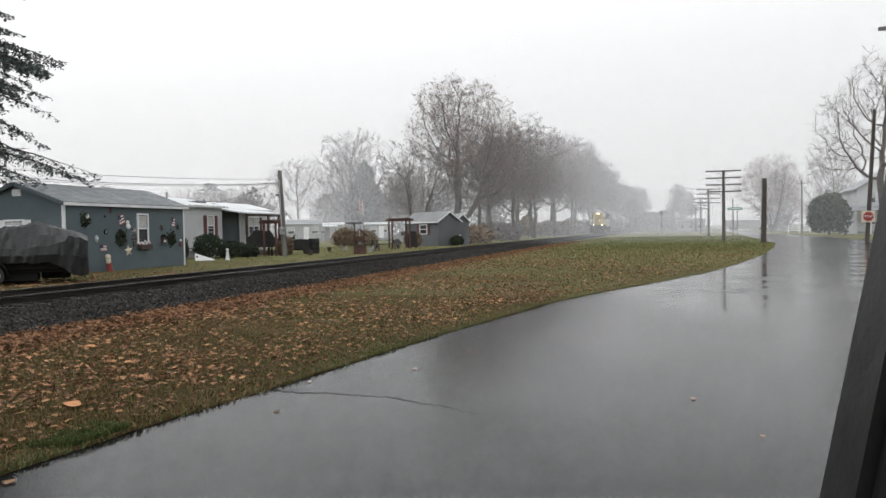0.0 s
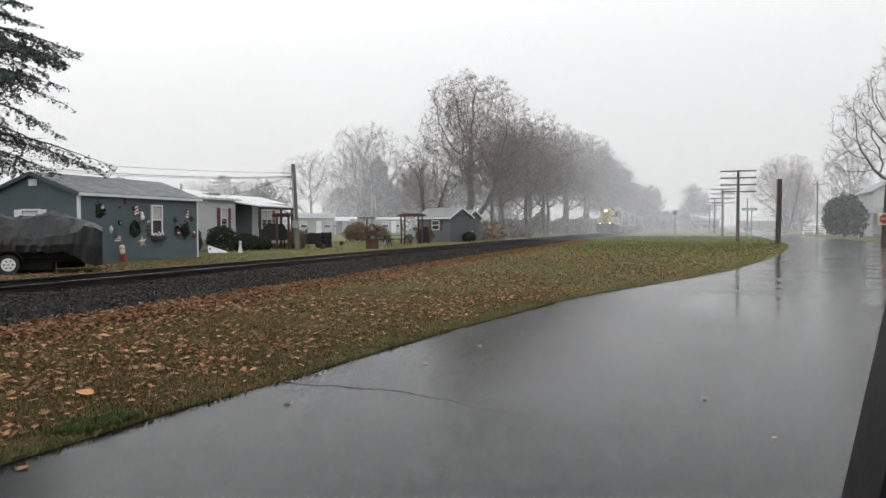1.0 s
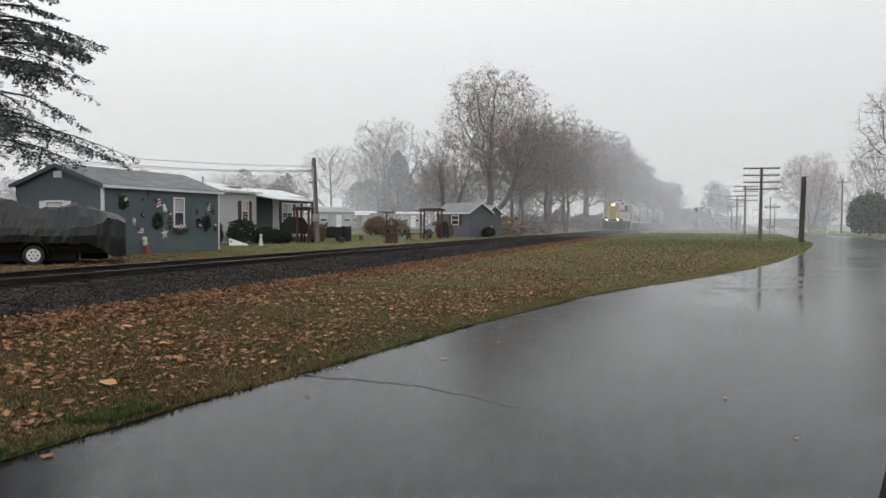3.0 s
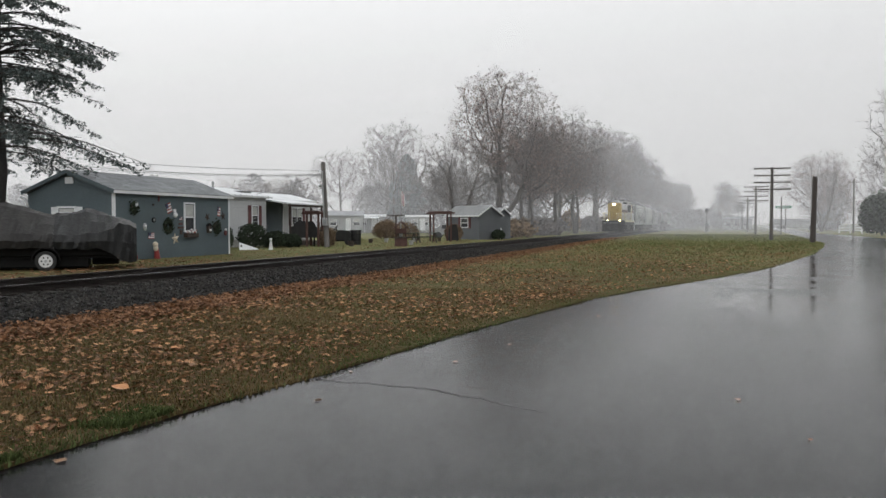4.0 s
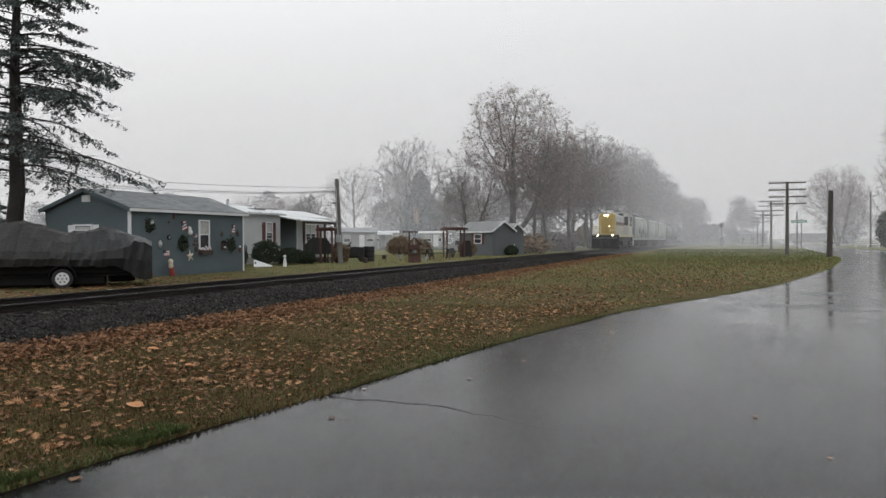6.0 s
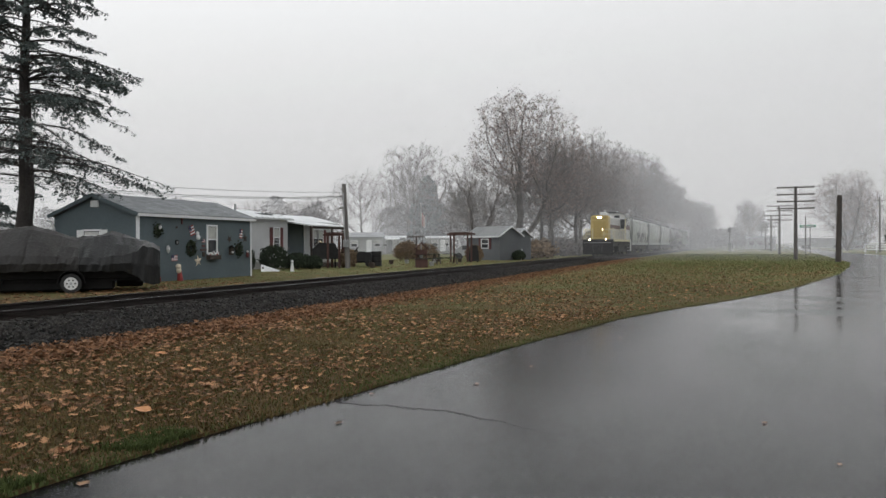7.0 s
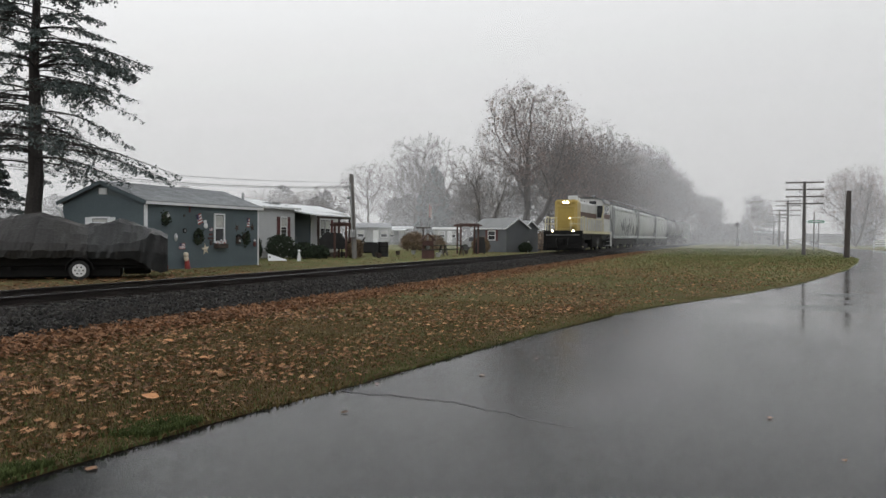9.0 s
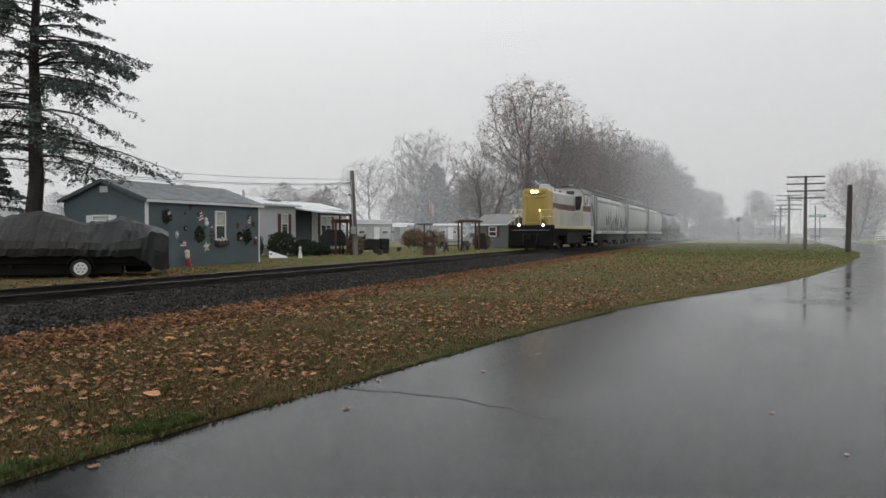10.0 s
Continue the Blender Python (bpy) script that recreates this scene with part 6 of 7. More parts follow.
wishing_well()
lamp_cross()
pergola(-23.9, 42.2, .75, .8, 2.0, 10, "dark red-brown garden pergola near the utility pole")
pergola(-20.9, 56.9, 1.4, 1.6, 2.2, 30, "red-brown wooden pergola beside the garden shed")
grill()
garden_tractor()
covered_grill()
picnic_table(-20.0, 53.0, 30)
picnic_table(-20.9, 51.2, 35)
flagpole()
statue()
tarp_board()
for i, (sx, sy, sr, sh, sm, lb) in enumerate((
        (-26.0, 36.2, .75, 1.45, M_HEDGE, "rounded dark green bush by the shed"), (-25.1, 38.0, .85, 1.5, M_HEDGE, "large rounded dark evergreen bush by the house"), (-24.4, 39.4, .8, 1.0, M_HEDGE, "low dark evergreen bush by the house"),
        (-23.9, 40.4, .55, .8, M_HEDGE, "low dark evergreen bush by the house"), (-22.8, 42.8, .5, 1.1, M_BRUSH, "leafless reddish shrub by the pole"), 
        (-27.6, 63.0, 1.15, 1.9, M_BRUSH, "dry tan ornamental grass clump"), (-20.9, 61.8, .8, 1.4, M_BRUSH, "dry leafless shrub beside the garden shed"), (-18.2, 66.3, .6, .9, M_HEDGE, "small dark shrub by the shed"),
        (-25.5, 62.0, 1.3, 1.6, M_BRUSH, "dry leafless shrub on the lawn"), (-29.0, 66.0, 1.4, 1.7, M_BRUSH, "dry leafless shrub on the lawn"), (-31.0, 58.0, 1.0, 1.2, M_BRUSH, "dry leafless shrub on the lawn"))):
    shrub(sx, sy, YARD, sr, sr * .95, sh, 200 + i, 2600, .085, sm, lb)
for i in range(9):
    rs = random.Random(300 + i)
    cx, cy = -21.8 + rs.uniform(-3, 3), 43 + i * 2.2
    g = root("garden_pot", cx, cy, YARD, 0, "small garden pot and stones on the lawn", "garden pot", "garden pots")
    part("pot", bar(bmesh.new(), (0, 0, 0), (0, 0, .3), .13, .18, 10), rs.choice((M_REDWOOD, M_DARKWOOD, M_CONCRETE)), g)
car = root("parked_car", -24.8, 73.0, YARD, 15, "pale grey car parked between trailer homes", "car")
bm = bmesh.new()
prism(bm, [(-2.1, .35), (2.1, .35), (2.15, .75), (1.3, .9), (.8, 1.4), (-1.0, 1.42), (-1.6, .95), (-2.15, .9)], "y", -.85, .85)
part("body", bm, M_STEEL, car)
part("side_window", bx(-1.0, .75, -.86, -.852, .95, 1.33), M_GLASS, car)
for xx in (-1.35, 1.3):
    for yy in (-.78, .78):
        part("wheel", br((xx, yy - .1, .32), (xx, yy + .1, .32), .32, seg=16), M_TYRE, car)
# ---- along the road ----
def telegraph_pole(x, y, h, arms, first):
    p = root("telegraph_pole", x, y, 0.03, 0, "old dark telegraph pole with four bare cross arms", "telegraph pole", "telegraph poles beside the road")
    part("shaft", br((0, 0, -.1), (0.02, 0, h), .17, .12, 12), M_POLE, p)
    for k in range(arms):
        z = h - .12 - k * .62
        w = 1.52
        arm = part("cross_arm", bx(-w, w, -.2, -.1, z - .06, z + .06, .01), M_POLE, p)
        for s in (-1, 1):
            part("brace", br((0, -.15, z - .5), (s * .62, -.15, z - .05), .018, seg=5), M_POLE, p)
            for q in range(4):
                part("insulator_pin", br((s * (.4 + q * .35), -.15, z + .05), (s * (.4 + q * .35), -.15, z + .16), .025, seg=6), M_POLE, arm)
    return p


for i, (px_, py_) in enumerate(((4.82, 74.8), (5.2, 111), (5.65, 150), (6.0, 190), (6.3, 232))):
    telegraph_pole(px_, py_, 6.5, 4, i == 0)
post = root("timber_post", 7.15, 65.2, 0.03, 0, "thick dark cut-off timber pole at the road edge", "pole")
part("shaft", bar(bmesh.new(), (0, 0, -.1), (.11, 0, 5.05), .21, .18, 14), M_POLE, post)
part("top_cap", bar(bmesh.new(), (.11, 0, 5.05), (.11, 0, 5.08), .18, .15, 14), M_GREYWOOD, post)


def text_part(name, body, size, m, parent, place):
    cu = bpy.data.curves.new(name, "FONT")
    cu.body, cu.size, cu.align_x, cu.align_y, cu.extrude = body, size, "CENTER", "CENTER", 0.004
    cu.materials.append(m)
    ob = new(name, cu)
    ob.parent = parent
    ob.matrix_basis = place
    return ob


def stop_pole():
    p = root("sign_pole", 14.1, 63.5, 0.05, 0, "tall leaning wooden pole carrying a stop sign", "utility pole")
    part("shaft", br((0, 0, -.1), (.55, 0, 9.75), .17, .12, 12), M_POLE, p)
    board = part("backing_board", bx(-.42, .5, -.24, -.2, 1.42, 2.28, .01), M_CREAM, p, "pale yellow backing board")
    s = bmesh.new()
    prism(s, [(.04 + .36 * math.cos(math.pi / 8 + k * math.pi / 4), 1.86 + .36 * math.sin(math.pi / 8 + k * math.pi / 4)) for k in range(8)], "y", -.275, -.245)
    part("stop_sign", s, M_RED, p, "red octagonal stop sign")
    text_part("lettering", "STOP", .22, M_WHITE, p, pose(.04, -.28, 1.86, 90, 0, 0))
    # street lamp on its arm
    q = root("street_light", 16.15, 63.0, 0.05, 0, "grey street light on a tall pole at the roadside", "street light")
    part("pole", br((0, 0, -.1), (0, 0, 17.2), .14, .1, 10), M_GREYWOOD, q)
    part("arm", br((0, 0, 15.4), (-.8, 0, 15.5), .06), M_STEEL, q)
    part("lamp_head", bx(-1.35, -.7, -.16, .16, 15.35, 15.62, .04), M_TANK, q, "grey lamp head")


def street_sign():
    s = root("street_sign", 8.25, 109.7, 0.05, 0, "green street name sign on a thin post", "street sign")
    part("post", br((0, 0, 0), (0, 0, 4.9), .07), M_POLE, s)
    part("post", br((.55, .2, 0), (.55, .2, 4.0), .05), M_POLE, s)
    part("name_plate", bx(-.7, 1.2, -.03, 0, 3.45, 3.78), M_GREEN, s, "green name plate")
    for k in range(6):
        part("letter_bar", bx(-.5 + k * .26, -.34 + k * .26, -.04, -.03, 3.55, 3.68), M_WHITE, s)


def white_house():
    h = root("farmhouse", 0, 0, .1, 0, "white two-storey house with a porch roof", "house")
    X0, X1, Y0, Y1 = 22.0, 31.0, 104.0, 112.0
    for lo in range(26):
        part("board", pr([(Y0 + .08, .3 + lo * .2), (Y0 - .03, .3 + lo * .2), (Y0 - .008, .5 + lo * .2), (Y0 + .08, .5 + lo * .2)], "x", X0, X1), M_LAPWHITE, h)
    part("side_wall", bx(X0, X0 + .1, Y0 + .1, Y1, .0, 5.5), M_LAPWHITE, h)
    part("back_wall", bx(X0, X1, Y1, Y1 + .1, .0, 5.5), M_LAPWHITE, h)
    part("side_wall", bx(X1 - .1, X1, Y0 + .1, Y1, .0, 5.5), M_LAPWHITE, h)
    part("foundation", bx(X0 + .02, X1 - .02, Y0 + .02, Y1 - .02, 0, .3), M_CONCRETE, h)
    mid = (X0 + X1) / 2
    part("gable", pr([(X0, 5.5), (X1, 5.5), (mid, 8.0)], "y", Y0, Y0 + .1), M_LAPWHITE, h)
    for s in (-1, 1):
        part("roof_slope", pr([(mid, 8.02), (mid + s * 4.9, 5.3), (mid + s * 4.9, 5.42), (mid, 8.16)], "y", Y0 - .4, Y1 + .4), M_SHINGLE, h)
    part("porch_roof", pr([(Y0 - 2.4, 2.7), (Y0, 3.3), (Y0, 3.42), (Y0 - 2.4, 2.82)], "x", X0 - 2.2, X1), M_SHINGLE, h, "grey porch roof")
    for x in (X0 - 2.0, X0 + 1, X0 + 4, X0 + 7):
        part("porch_post", bx(x - .07, x + .07, Y0 - 2.3, Y0 - 2.16, 0, 2.72), M_WHITE, h)
    for x, z in ((23.6, 1.2), (26.5, 1.2), (23.6, 3.8), (26.5, 3.8), (29, 3.8)):
        window(h, x, Y0 - .03, z, .8, 1.2, "x")
    part("door", bx(25.0, 25.9, Y0 - .06, Y0 - .03, .3, 2.3), M_DARKWOOD, h)


def far_white():
    t = root("box_trailer", 13.2, 198, .1, 4, "long white box trailer parked across the far road", "trailer")
    part("box", bx(0, 9.5, 0, 2.4, .5, 2.6, .05), M_WHITE, t)
    for x in (1.2, 2.3, 8.0):
        part("wheel", br((x, -.05, .45), (x, .25, .45), .45, seg=14), M_TYRE, t)
    h = root("roadside_building", 2.2, 215, .1, 0, "low white building far along the line", "building")
    part("wall", bx(0, 7.0, 0, 4, 0, 2.7), M_LAPWHITE, h)
    part("roof", pr([(-.3, 2.7), (4.3, 2.7), (2, 3.4)], "x", -.3, 7.3), M_SHINGLE, h)
    for k in range(3):
        window(h, 1.2 + k * 2.2, 0, 1.0, .8, .9, "x")
    r = root("brick_house", 22.5, 205, .1, 0, "small red house half hidden in fog", "house")
    part("wall", bx(0, 6, 0, 6, 0, 3), M_REDWOOD, r)
    part("roof", pr([(-.4, 3), (6.4, 3), (3, 5)], "y", -.3, 6.3), M_SHINGLE, r)
    window(r, 1.6, 0, 1.0, .8, 1.1, "x")
    window(r, 4.2, 0, 1.0, .8, 1.1, "x")
    f = root("fence", 17.6, 128, .1, 0, "white wooden rail fence beside the road", "fence")
    for k in range(7):
        part("fence_post", bx(k * 1.5 - .06, k * 1.5 + .06, -.06, .06, 0, 1.15), M_WHITE, f)
    for z in (.35, .7, 1.0):
        part("fence_rail", bx(-.06, 9.06, -.09, -.06, z, z + .12), M_WHITE, f)
    s = root("signal_mast", -1.3, 150, .05, 0, "dark railway signal mast beside the track", "signal")
    part("mast", br((0, 0, 0), (0, 0, 4.3), .1), M_POLE, s)
    part("signal_head", bx(-.35, .25, -.2, .0, 3.5, 4.3, .04), M_BLACK, s)
    part("relay_box", bx(-.3, .3, -.3, .3, 0, 1.5, .02), M_TANK, s)
    u = root("utility_pole", 19.2, 126, .1, 0, "slim dark utility pole behind the road", "utility pole")
    part("shaft", br((0, 0, -.1), (0, 0, 8.0), .14, .1, 10), M_POLE, u)
    part("cross_arm", bx(-.8, .8, -.05, .05, 7.4, 7.5), M_POLE, u)


stop_pole()
street_sign()
white_house()
far_white()


# ---- the car from which one looks out: only a post of its open side window stands in view ----
def build_car():
    c = root("car", 0, 0, 0, 16.86, "dark car interior with an open side window", "car")
    def at(z):
        return .314 + (z - 1.24) * .213
    body = bmesh.new()
    prism(body, [(-2.3, .35), (2.2, .35), (2.25, .8), (1.5, 1.02), (-1.0, 1.02), (-2.1, .88), (-2.35, .7)], "y", -1.0, .64)
    part("body", body, M_CAR, c)
    part("door_sill", bx(-.85, 1.4, .50, .66, 1.0, 1.07, .01), M_CAR, c)
    part("window_post", pr([(at(1.0), 1.0), (at(1.0) + .3, 1.0), (at(1.8) + .3, 1.8), (at(1.8), 1.8)], "y", .53, .575), M_CAR, c, "black slanting window post")
    part("inner_trim", pr([(at(1.0) + .045, 1.0), (at(1.0) + .3, 1.0), (at(1.8) + .3, 1.8), (at(1.8) + .045, 1.8)], "y", .50, .53), M_CAR, c)
    part("window_seal", pr([(at(1.0) + .012, 1.0), (at(1.0) + .022, 1.0), (at(1.8) + .022, 1.8), (at(1.8) + .012, 1.8)], "y", .523, .53), M_SEAL, c, "grey rubber window seal")
    part("front_post", pr([(-1.2, 1.0), (-1.1, 1.0), (-.55, 1.8), (-.65, 1.8)], "y", .58, .65), M_CAR, c)
    for q in ((-1.2, -1.1, -.55, -.65), (1.1, 1.25, 1.0, .9)):
        part("far_post", pr([(q[0], 1.0), (q[1], 1.0), (q[2], 1.8), (q[3], 1.8)], "y", -.98, -.9), M_CAR, c)
    part("roof", bx(-.75, 1.15, -1.0, .66, 1.8, 1.86, .02), M_CAR, c)
    for xx in (-1.5, 1.45):
        for yy in (-.88, .52):
            part("wheel", br((xx, yy - .1, .33), (xx, yy + .1, .33), .33, seg=20), M_TYRE, c)


build_car()
# ---- ties, stones, grass, leaves ----
def leaf_mesh(name, seed, m, lobes=True):
    """A curled, lobed oak leaf about 1 unit long."""
    rnd = random.Random(seed)
    side = [(0, .02), (.12, .03), (.26, .25), (.3, .06), (.48, .38), (.52, .07), (.68, .36), (.72, .06), (.87, .2), (.91, .05), (1, 0)] if lobes else [(0, .02), (.2, .2), (.5, .32), (.8, .2), (1, 0)]
    curl, twist = rnd.uniform(.1, .4), rnd.uniform(-.35, .35)
    verts, faces = [], []
    def lift(x, y):
        return curl * (abs(y) * 1.1 + (x - .5) ** 2 * .8) + twist * y * (x - .5) * 2
    for x, w in side:
        for y in (-w * rnd.uniform(.8, 1.1), 0, w * rnd.uniform(.8, 1.1)):
            verts.append((x - .5, y * 1.35, lift(x, y) + (.0 if y else -.02)))
    for i in range(len(side) - 1):
        for k in (0, 1):
            faces.append((i * 3 + k, i * 3 + k + 1, i * 3 + k + 4, i * 3 + k + 3))
    return mesh_of(name, verts, faces, m)


def pick_point(rnd, near):
    """A spot on the grass strip, and how thick leaves lie there."""
    y = 2.2 + (rnd.random() ** (1.9 if near else 1.2)) * (16 if near else 62)
    e = edge(y)
    x = -9.7 + (e - .05 + 9.7) * rnd.random()
    return x, y, e


def thick(x, y, e):
    """How thick the leaves lie: a deep drift along the ballast, patches over the lawn, few at the green verge."""
    a = max(0, 1 - abs(x - verge(y) - .6) / 1.1) * 1.3
    b = .30 + .95 * noise.noise((x * .35, y * .22, 4)) + .5 * noise.noise((x * 1.3, y * 1.1, 6))
    v = max(0, min(1, (e - x) / .9))
    far = 1 - max(0, min(1, (y - 34) / 22)) * (0.85 if x > -7 else .3)
    return (a * .8 + b * .62) * (0.10 + .90 * v) * far


def litter():
    rnd = random.Random(11)
    shapes = [leaf_mesh("leaf", 20 + k, M_LEAF) for k in range(5)]
    orange = leaf_mesh("maple_leaf", 40, M_ORANGE, False)
    # nearest leaves, one by one
    placed = 0
    while placed < 260:
        x, y, e = pick_point(rnd, True)
        if y > 10 or x < verge(y) + .1 or rnd.random() > thick(x, y, e) * .8 or math.hypot(x, y) > 8.5:
            continue
        s = rnd.uniform(.06, .125)
        ob = part_me("leaf", shapes[placed % 5], ground, pose(x, y, lawn(x, y) + .018, rnd.gauss(0, 14), rnd.gauss(0, 14), rnd.uniform(0, 360)) @ Matrix.Diagonal((s, s, s, 1)))
        placed += 1
    for x, y, s in ((-4.75, 5.2, .16), (-4.8, 3.7, .16), (-7.0, 8.0, .16), (-5.7, 7.1, .15)):
        part_me("leaf", orange, ground, pose(x, y, lawn(x, y) + .03, 10, 6, x * 300) @ Matrix.Diagonal((s, s, s, 1)))
    # a few leaves on the wet road
    for x, y, s in ((-3.05, 5.55, .1), (-3.75, 3.6, .12), (-2.55, 7.6, .09), (0.2, 6.7, .07), (-3.35, 6.75, .08), (-2.3, 8.9, .08), (.62, 5.6, .05), (-1.7, 12.1, .08), (-1.2, 16.3, .1)):
        part_me("leaf", shapes[int(s * 100) % 5], road, pose(x, y, .008, 2, 3, x * 500) @ Matrix.Diagonal((s * .8, s * .8, s * .3, 1)))
    # the joined rest
    base = [(np.array([v.co[:] for v in me.vertices]), [tuple(p.vertices) for p in me.polygons]) for me in shapes]
    simple_v = np.array([(-.5, 0, .06), (-.1, -.3, .1), (.5, 0, .08), (-.1, .3, .12), (0, 0, 0)])
    simple_f = [(0, 1, 4), (1, 2, 4), (2, 3, 4), (3, 0, 4)]
    V, F, LV, LF = [], [], [], []
    made = 0
    while made < 16000:
        x, y, e = pick_point(rnd, made % 3 == 0)
        if x < verge(y) or rnd.random() > thick(x, y, e):
            continue
        r = math.hypot(x, y)
        drift = x < verge(y) + 1.2
        s = rnd.uniform(.035, .09)
        a, t1, t2 = rnd.uniform(0, 6.283), rnd.gauss(0, .3), rnd.gauss(0, .3)
        m = (Matrix.Rotation(a, 3, "Z") @ Matrix.Rotation(t1, 3, "X") @ Matrix.Rotation(t2, 3, "Y"))
        m = np.array(m) * s
        pv, pf = base[made % 5] if (r < 13 and not drift) else (simple_v, simple_f)
        z = lawn(x, y) + rnd.uniform(.008, .03) + (.05 * rnd.random() if drift else 0)
        q = pv @ m.T + np.array((x, y, z))
        dv, df = (LV, LF) if drift else (V, F)
        n = len(dv)
        dv.extend(q.tolist())
        df.extend([tuple(i + n for i in f) for f in pf])
        made += 1
    # paler leaves farther up the lawn
    for k in range(22000):
        y = 11 + rnd.random() ** 1.2 * 48
        e = edge(y)
        x = -9.0 + (e - .3 + 9.0) * rnd.random()
        if rnd.random() > .2 + .8 * thick(x, y, e):
            continue
        s = rnd.uniform(.06, .12)
        m = np.array(Matrix.Rotation(rnd.uniform(0, 6.283), 3, "Z") @ Matrix.Rotation(rnd.gauss(0, .35), 3, "X")) * s
        q = simple_v @ m.T + np.array((x, y, lawn(x, y) + rnd.uniform(.02, .05)))
        n = len(V)
        V.extend(q.tolist())
        F.extend([tuple(i + n for i in f) for f in simple_f])
    # small brown crumbs and twigs of leaves between the blades
    BV, BF = [], []
    for k in range(42000):
        x, y, e = pick_point(rnd, k % 2 == 0)
        if x < verge(y) or rnd.random() > .25 + .75 * thick(x, y, e) or e - x < .12:
            continue
        s = rnd.uniform(.02, .06)
        m = np.array(Matrix.Rotation(rnd.uniform(0, 6.283), 3, "Z") @ Matrix.Rotation(rnd.gauss(0, .5), 3, "X")) * s
        q = simple_v @ m.T + np.array((x, y, lawn(x, y) + rnd.uniform(.004, .028)))
        n = len(BV)
        BV.extend(q[:4].tolist())
        BF.append((n, n + 1, n + 2, n + 3))
    tagged(new("leaf_crumbs", mesh_of("leaf_crumbs", BV, BF, M_LITTER)), "small brown leaf fragments scattered through the grass", "leaves", "", "stuff")
    tagged(new("fallen_leaves", mesh_of("fallen_leaves", V, F, M_LEAF)), "tan and brown fallen oak leaves over the lawn", "leaves", "", "stuff")
    # the drift along the ballast and leaves under the boat and spruce
    for k in range(21000):
        y = 3 + rnd.random() ** 1.5 * 75
        x = verge(y) + .55 + rnd.gauss(0, .42) + .25 * noise.noise((0, y * .3, 7)) + .12 * noise.noise((0, y * 1.3, 7))
        if x > verge(y) + 1.6 or x < verge(y) - .15:
            continue
        s = rnd.uniform(.045, .10)
        m = np.array(Matrix.Rotation(rnd.uniform(0, 6.283), 3, "Z") @ Matrix.Rotation(rnd.gauss(0, .4), 3, "X") @ Matrix.Rotation(rnd.gauss(0, .4), 3, "Y")) * s
        q = simple_v @ m.T + np.array((x, y, .085 + .05 * rnd.random() + (.05 if x < -9.9 else 0)))
        n = len(LV)
        LV.extend(q.tolist())
        LF.extend([tuple(i + n for i in f) for f in simple_f])
    for k in range(9000):
        y = 12 + rnd.random() * 60
        x = -15.7 - rnd.random() ** 1.6 * 7
        if rnd.random() > (1.0 if y < 24 else .14):
            continue
        s = rnd.uniform(.08, .15)
        m = np.array(Matrix.Rotation(rnd.uniform(0, 6.283), 3, "Z") @ Matrix.Rotation(rnd.gauss(0, .3), 3, "X")) * s
        q = simple_v @ m.T + np.array((x, y, YARD + .02 + .02 * rnd.random()))
        n = len(LV)
        LV.extend(q.tolist())
        LF.extend([tuple(i + n for i in f) for f in simple_f])
    tagged(new("leaf_drift", mesh_of("leaf_drift", LV, LF, M_LITTER)), "deep drift of wet rust-brown leaves along the ballast", "leaves", "", "stuff")


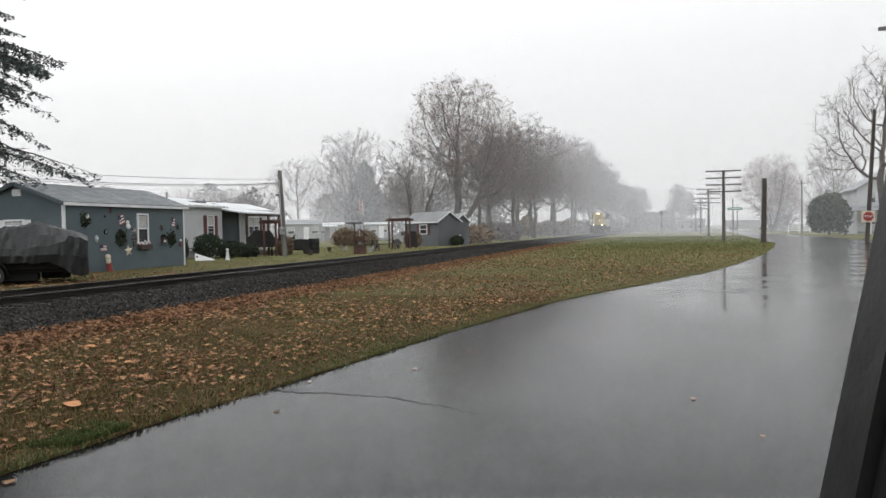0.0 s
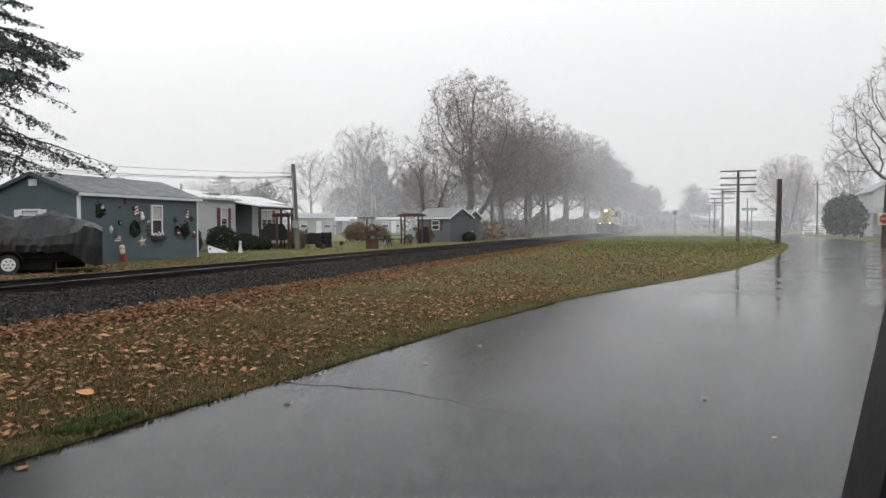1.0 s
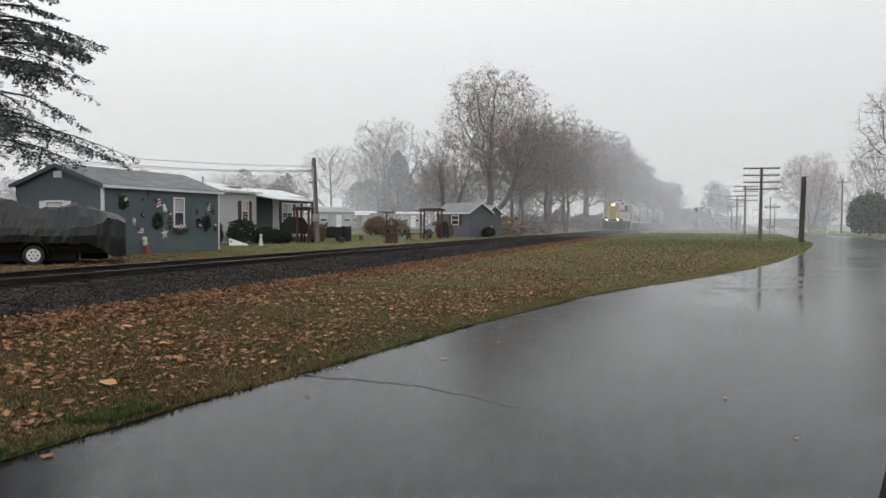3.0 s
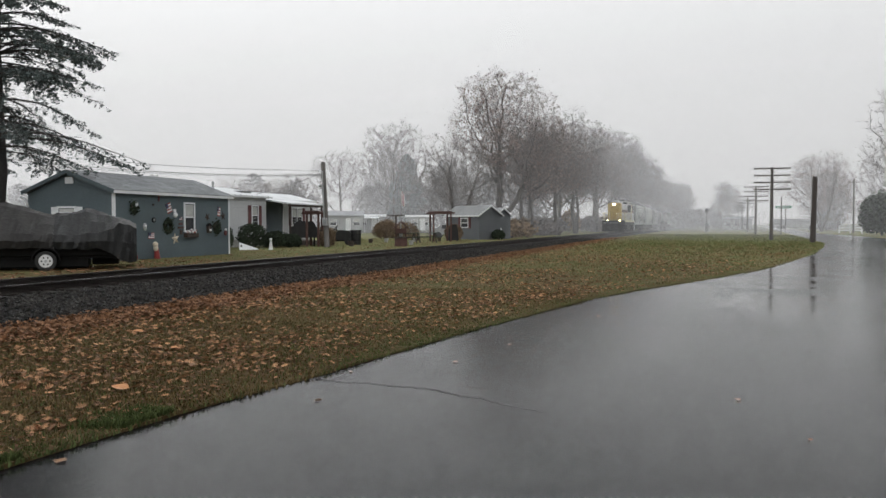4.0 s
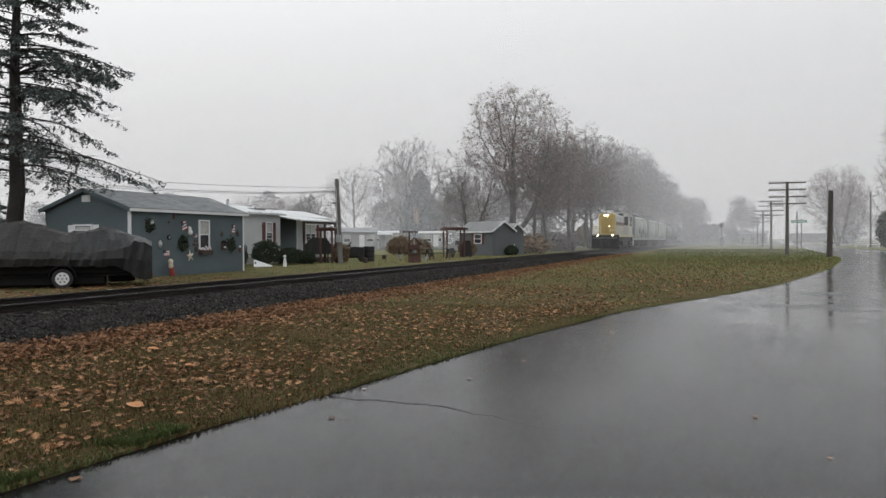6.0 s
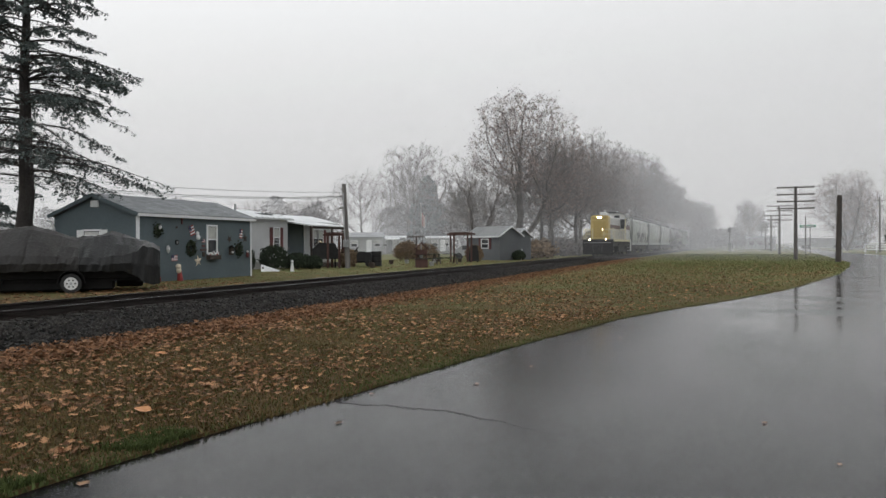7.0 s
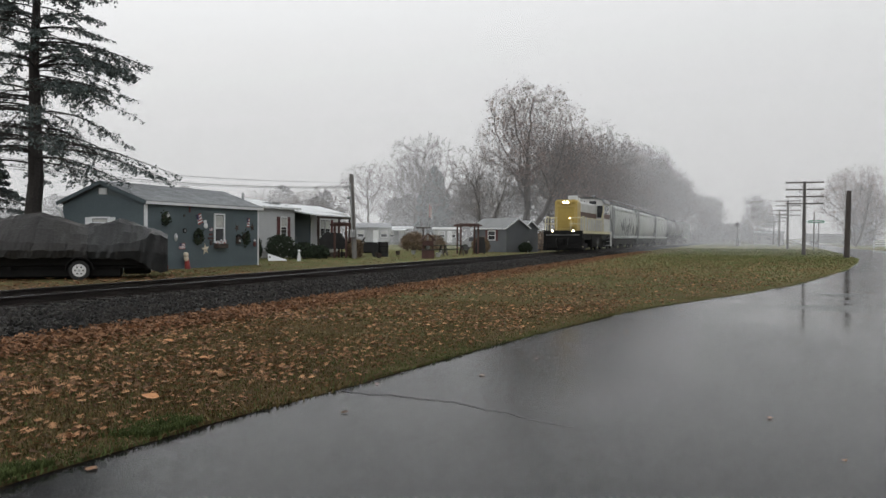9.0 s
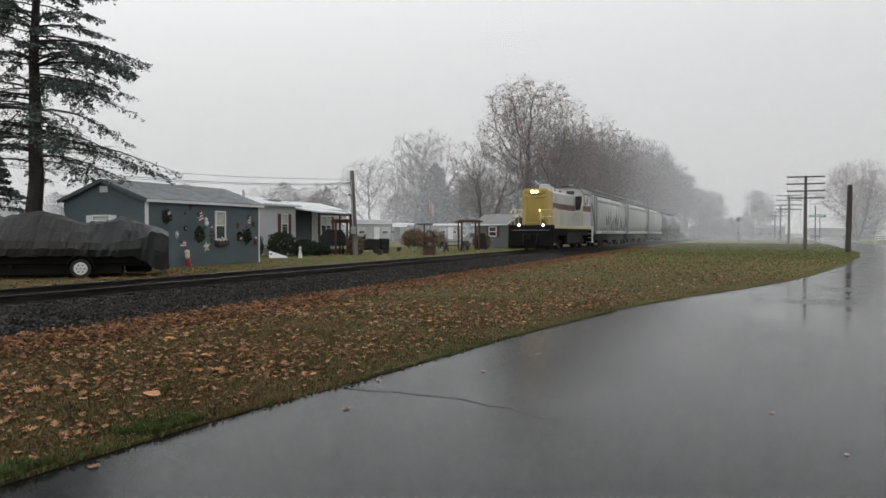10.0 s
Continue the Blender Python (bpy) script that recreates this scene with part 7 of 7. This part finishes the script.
def grass():
    rnd = random.Random(21)
    V, F, GV, GF = [], [], [], []
    def blade(dv, df, x, y, z, h, lean, wide=1.0):
        a = rnd.uniform(0, 6.283)
        w = (.006 + h * .05) * wide
        n = len(dv)
        lx, ly = math.cos(a) * lean * h, math.sin(a) * lean * h
        px_, py_ = -math.sin(a) * w, math.cos(a) * w
        dv.extend([(x - px_, y - py_, z - .01), (x + px_, y + py_, z - .01), (x + lx, y + ly, z + h)])
        df.append((n, n + 1, n + 2))
    for k in range(170000):
        near = k % 2 == 0
        y = 2.0 + (rnd.random() ** 1.7) * (14 if near else 60)
        e = edge(y)
        x = verge(y) + .3 + (e + .05 - verge(y) - .3) * rnd.random()
        v = max(0, 1 - (e - x) / .4) * max(0, min(1, .55 + 1.6 * noise.noise((x * .5, y * .45, 13))))
        green = rnd.random() < .18 + .75 * v + (.7 if y > 42 and x > -6 else 0) + .25 * noise.noise((x * .4, y * .3, 9))
        h = rnd.uniform(.015, .04) * (1 - .2 * v) * (1 if y < 20 else 1.4)
        blade(GV if green else V, GF if green else F, x, y, lawn(x, y), h, rnd.uniform(.2, 1.2))
    for k in range(60000):
        y = 16 + rnd.random() ** 1.2 * 97
        if rnd.random() > (y - 14) / 34:
            continue
        e = edge(y)
        x = -9.3 + (e + 9.3) * rnd.random()
        green = rnd.random() < .75 + .2 * noise.noise((x * .3, y * .2, 9)) - (.55 if x < -6.5 else 0) - .5 * max(0, min(1, (50 - y + 2.5 * noise.noise((x * .5, y * .1, 2))) / 18))
        blade(GV if green else V, GF if green else F, x, y, lawn(x, y), rnd.uniform(.04, .08), rnd.uniform(.5, 1.5), 1 + 2.2 * min(1, (y - 14) / 40))
    for k in range(42000):
        y = 20 + rnd.random() ** 1.3 * 70
        x = -15.9 - rnd.random() * 16
        blade(V if k % 3 else GV, F if k % 3 else GF, x, y, YARD, rnd.uniform(.03, .07), rnd.uniform(.2, 1))
    for k in range(9000):
        y = 2.4 + rnd.random() * 2.4
        x = edge(y) - abs(rnd.gauss(0, .16)) - .02
        if noise.noise((x * .5, y * .9, 1)) > -.15:
            blade(GV, GF, x, y, lawn(x, y), rnd.uniform(.025, .055), rnd.uniform(.2, 1))
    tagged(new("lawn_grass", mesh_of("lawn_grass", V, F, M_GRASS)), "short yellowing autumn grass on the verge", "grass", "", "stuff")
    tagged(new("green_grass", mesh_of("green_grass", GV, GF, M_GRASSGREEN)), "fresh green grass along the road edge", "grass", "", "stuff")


def stones():
    rnd = random.Random(31)
    V, F = [], []
    for k in range(40000):
        y = 5 + rnd.random() ** 1.5 * 70
        u = rnd.random()
        x = verge(y) + .1 - u * 6.0
        if abs(x - TRACK) < 1.38 and rnd.random() < .7:
            continue
        if x > verge(y) - .15 and rnd.random() < .6:
            continue
        z = float(np.interp(x, [-15.9, -15.4, -14.5, -11.3, -10.7 + .45 * (verge(y) + 9.8), -10.2 + .8 * (verge(y) + 9.8), verge(y)], [.09, .13, .16, .16, .13, .09, .075]))
        s = rnd.uniform(.022, .052)
        n = len(V)
        dirs = [Vector((rnd.gauss(0, 1), rnd.gauss(0, 1), rnd.gauss(0, 1))).normalized() for _ in range(2)]
        a = dirs[0]
        b = a.cross(dirs[1]).normalized()
        c = a.cross(b)
        p = Vector((x, y, z + s * .35))
        for d, q in ((a, 1.15), (a, -1), (b, 1), (b, -1), (c, .8), (c, -.85)):
            V.append(p + d * q * s * rnd.uniform(.8, 1.25))
        F.extend([tuple(n + i for i in f) for f in ((0, 2, 4), (2, 1, 4), (1, 3, 4), (3, 0, 4), (2, 0, 5), (1, 2, 5), (3, 1, 5), (0, 3, 5))])
    tagged(new("ballast_stones", mesh_of("ballast_stones", V, F, M_STONE)), "dark wet angular ballast stones", "stones", "", "stuff")


def crack():
    rnd = random.Random(5)
    pts = [(-3.5, 6.35), (-3.2, 6.28), (-2.95, 6.33), (-2.7, 6.27), (-2.4, 6.29), (-2.2, 6.2), (-2.0, 6.1), (-1.8, 6.06), (-1.6, 5.93), (-1.4, 5.84), (-1.15, 5.8)]
    V, F = [], []
    fine = []
    for (x0, y0), (x1, y1) in zip(pts, pts[1:]):
        for k in range(5):
            u = k / 5
            fine.append((x0 + (x1 - x0) * u + rnd.gauss(0, .006), y0 + (y1 - y0) * u + rnd.gauss(0, .01)))
    for i, (x, y) in enumerate(fine):
        w = .009 * (1 - i / len(fine)) * rnd.uniform(.5, 1.4) + .002
        V += [(x, y - w, .004), (x, y + w, .004)]
    F = [(2 * i, 2 * i + 2, 2 * i + 3, 2 * i + 1) for i in range(len(fine) - 1)]
    ob = new("crack", mesh_of("crack", V, F, M_CRACK))
    ob.parent = road
    tagged(ob, "thin dark wandering crack in the asphalt")


def ties():
    me_b = bmesh.new()
    box(me_b, -1.3, 1.3, -.115, .115, 0, .17, .012)
    me = bpy.data.meshes.new("tie")
    me_b.to_mesh(me)
    me_b.free()
    me.materials.append(M_TIE)
    pl = bmesh.new()
    for s in (-1, 1):
        box(pl, s * .752 - .17, s * .752 + .17, -.09, .09, .17, .182)
        for q in (-1, 1):
            box(pl, s * .752 + q * .1 - .015, s * .752 + q * .1 + .015, -.05, -.02, .182, .205)
    pm = bpy.data.meshes.new("tie_plate")
    pl.to_mesh(pm)
    pl.free()
    pm.materials.append(M_RAIL)
    rnd = random.Random(2)
    for k in range(170):
        t = part_me("tie", me, ballast, pose(TRACK + rnd.gauss(0, .05), 2 + k * .51 + rnd.gauss(0, .02), .014 + rnd.uniform(-.012, .006), 0, rnd.gauss(0, .4), rnd.gauss(0, 1.2)))
        if k < 70:
            part_me("tie_plate", pm, t)


litter()
grass()
stones()
crack()
ties()
# ---- fog: thin standing banks of drifting droplets across the line ----
for fy, fa, fh in ((69, .04, 80), (88, .06, 100), (108, .075, 120), (130, .115, 140), (156, .17, 170), (192, .18, 200), (238, .17, 260)):
    solid("fog_bank", [(-2200, fy, -0.5), (2200, fy, -0.5), (0, fy, fh * 8)], [(0, 1, 2)], fog_mat("thin_fog", fa, fy), "thin pale drifting bank of fog", "fog", "stuff")


# ---- what moves: the train comes down the line at a steady pace ----
def motions():
    rows = ((0.0, 146.9), (1.0, 136.7), (2.0, 126.4), (3.2, 113.9), (4.5, 100.6), (5.5, 90.85), (6.5, 81.1), (7.5, 71.55), (8.5, 62.2), (9.0, 57.5), (9.5, 52.75), (10.0, 47.95))
    for car, back in TRAIN:
        walk(car, [(t, pose(TRACK, y + back, RAIL_Z)) for t, y in rows])
    for wheel, at in ROLLING:
        turns = []
        for k in range(0, 151):
            t = k / 15
            y = float(np.interp(t, [r[0] for r in rows], [r[1] for r in rows]))
            turns.append((t, pose(0, at, 0.46, math.degrees((y - 146.9) / 0.46))))
        walk(wheel, turns)


motions()
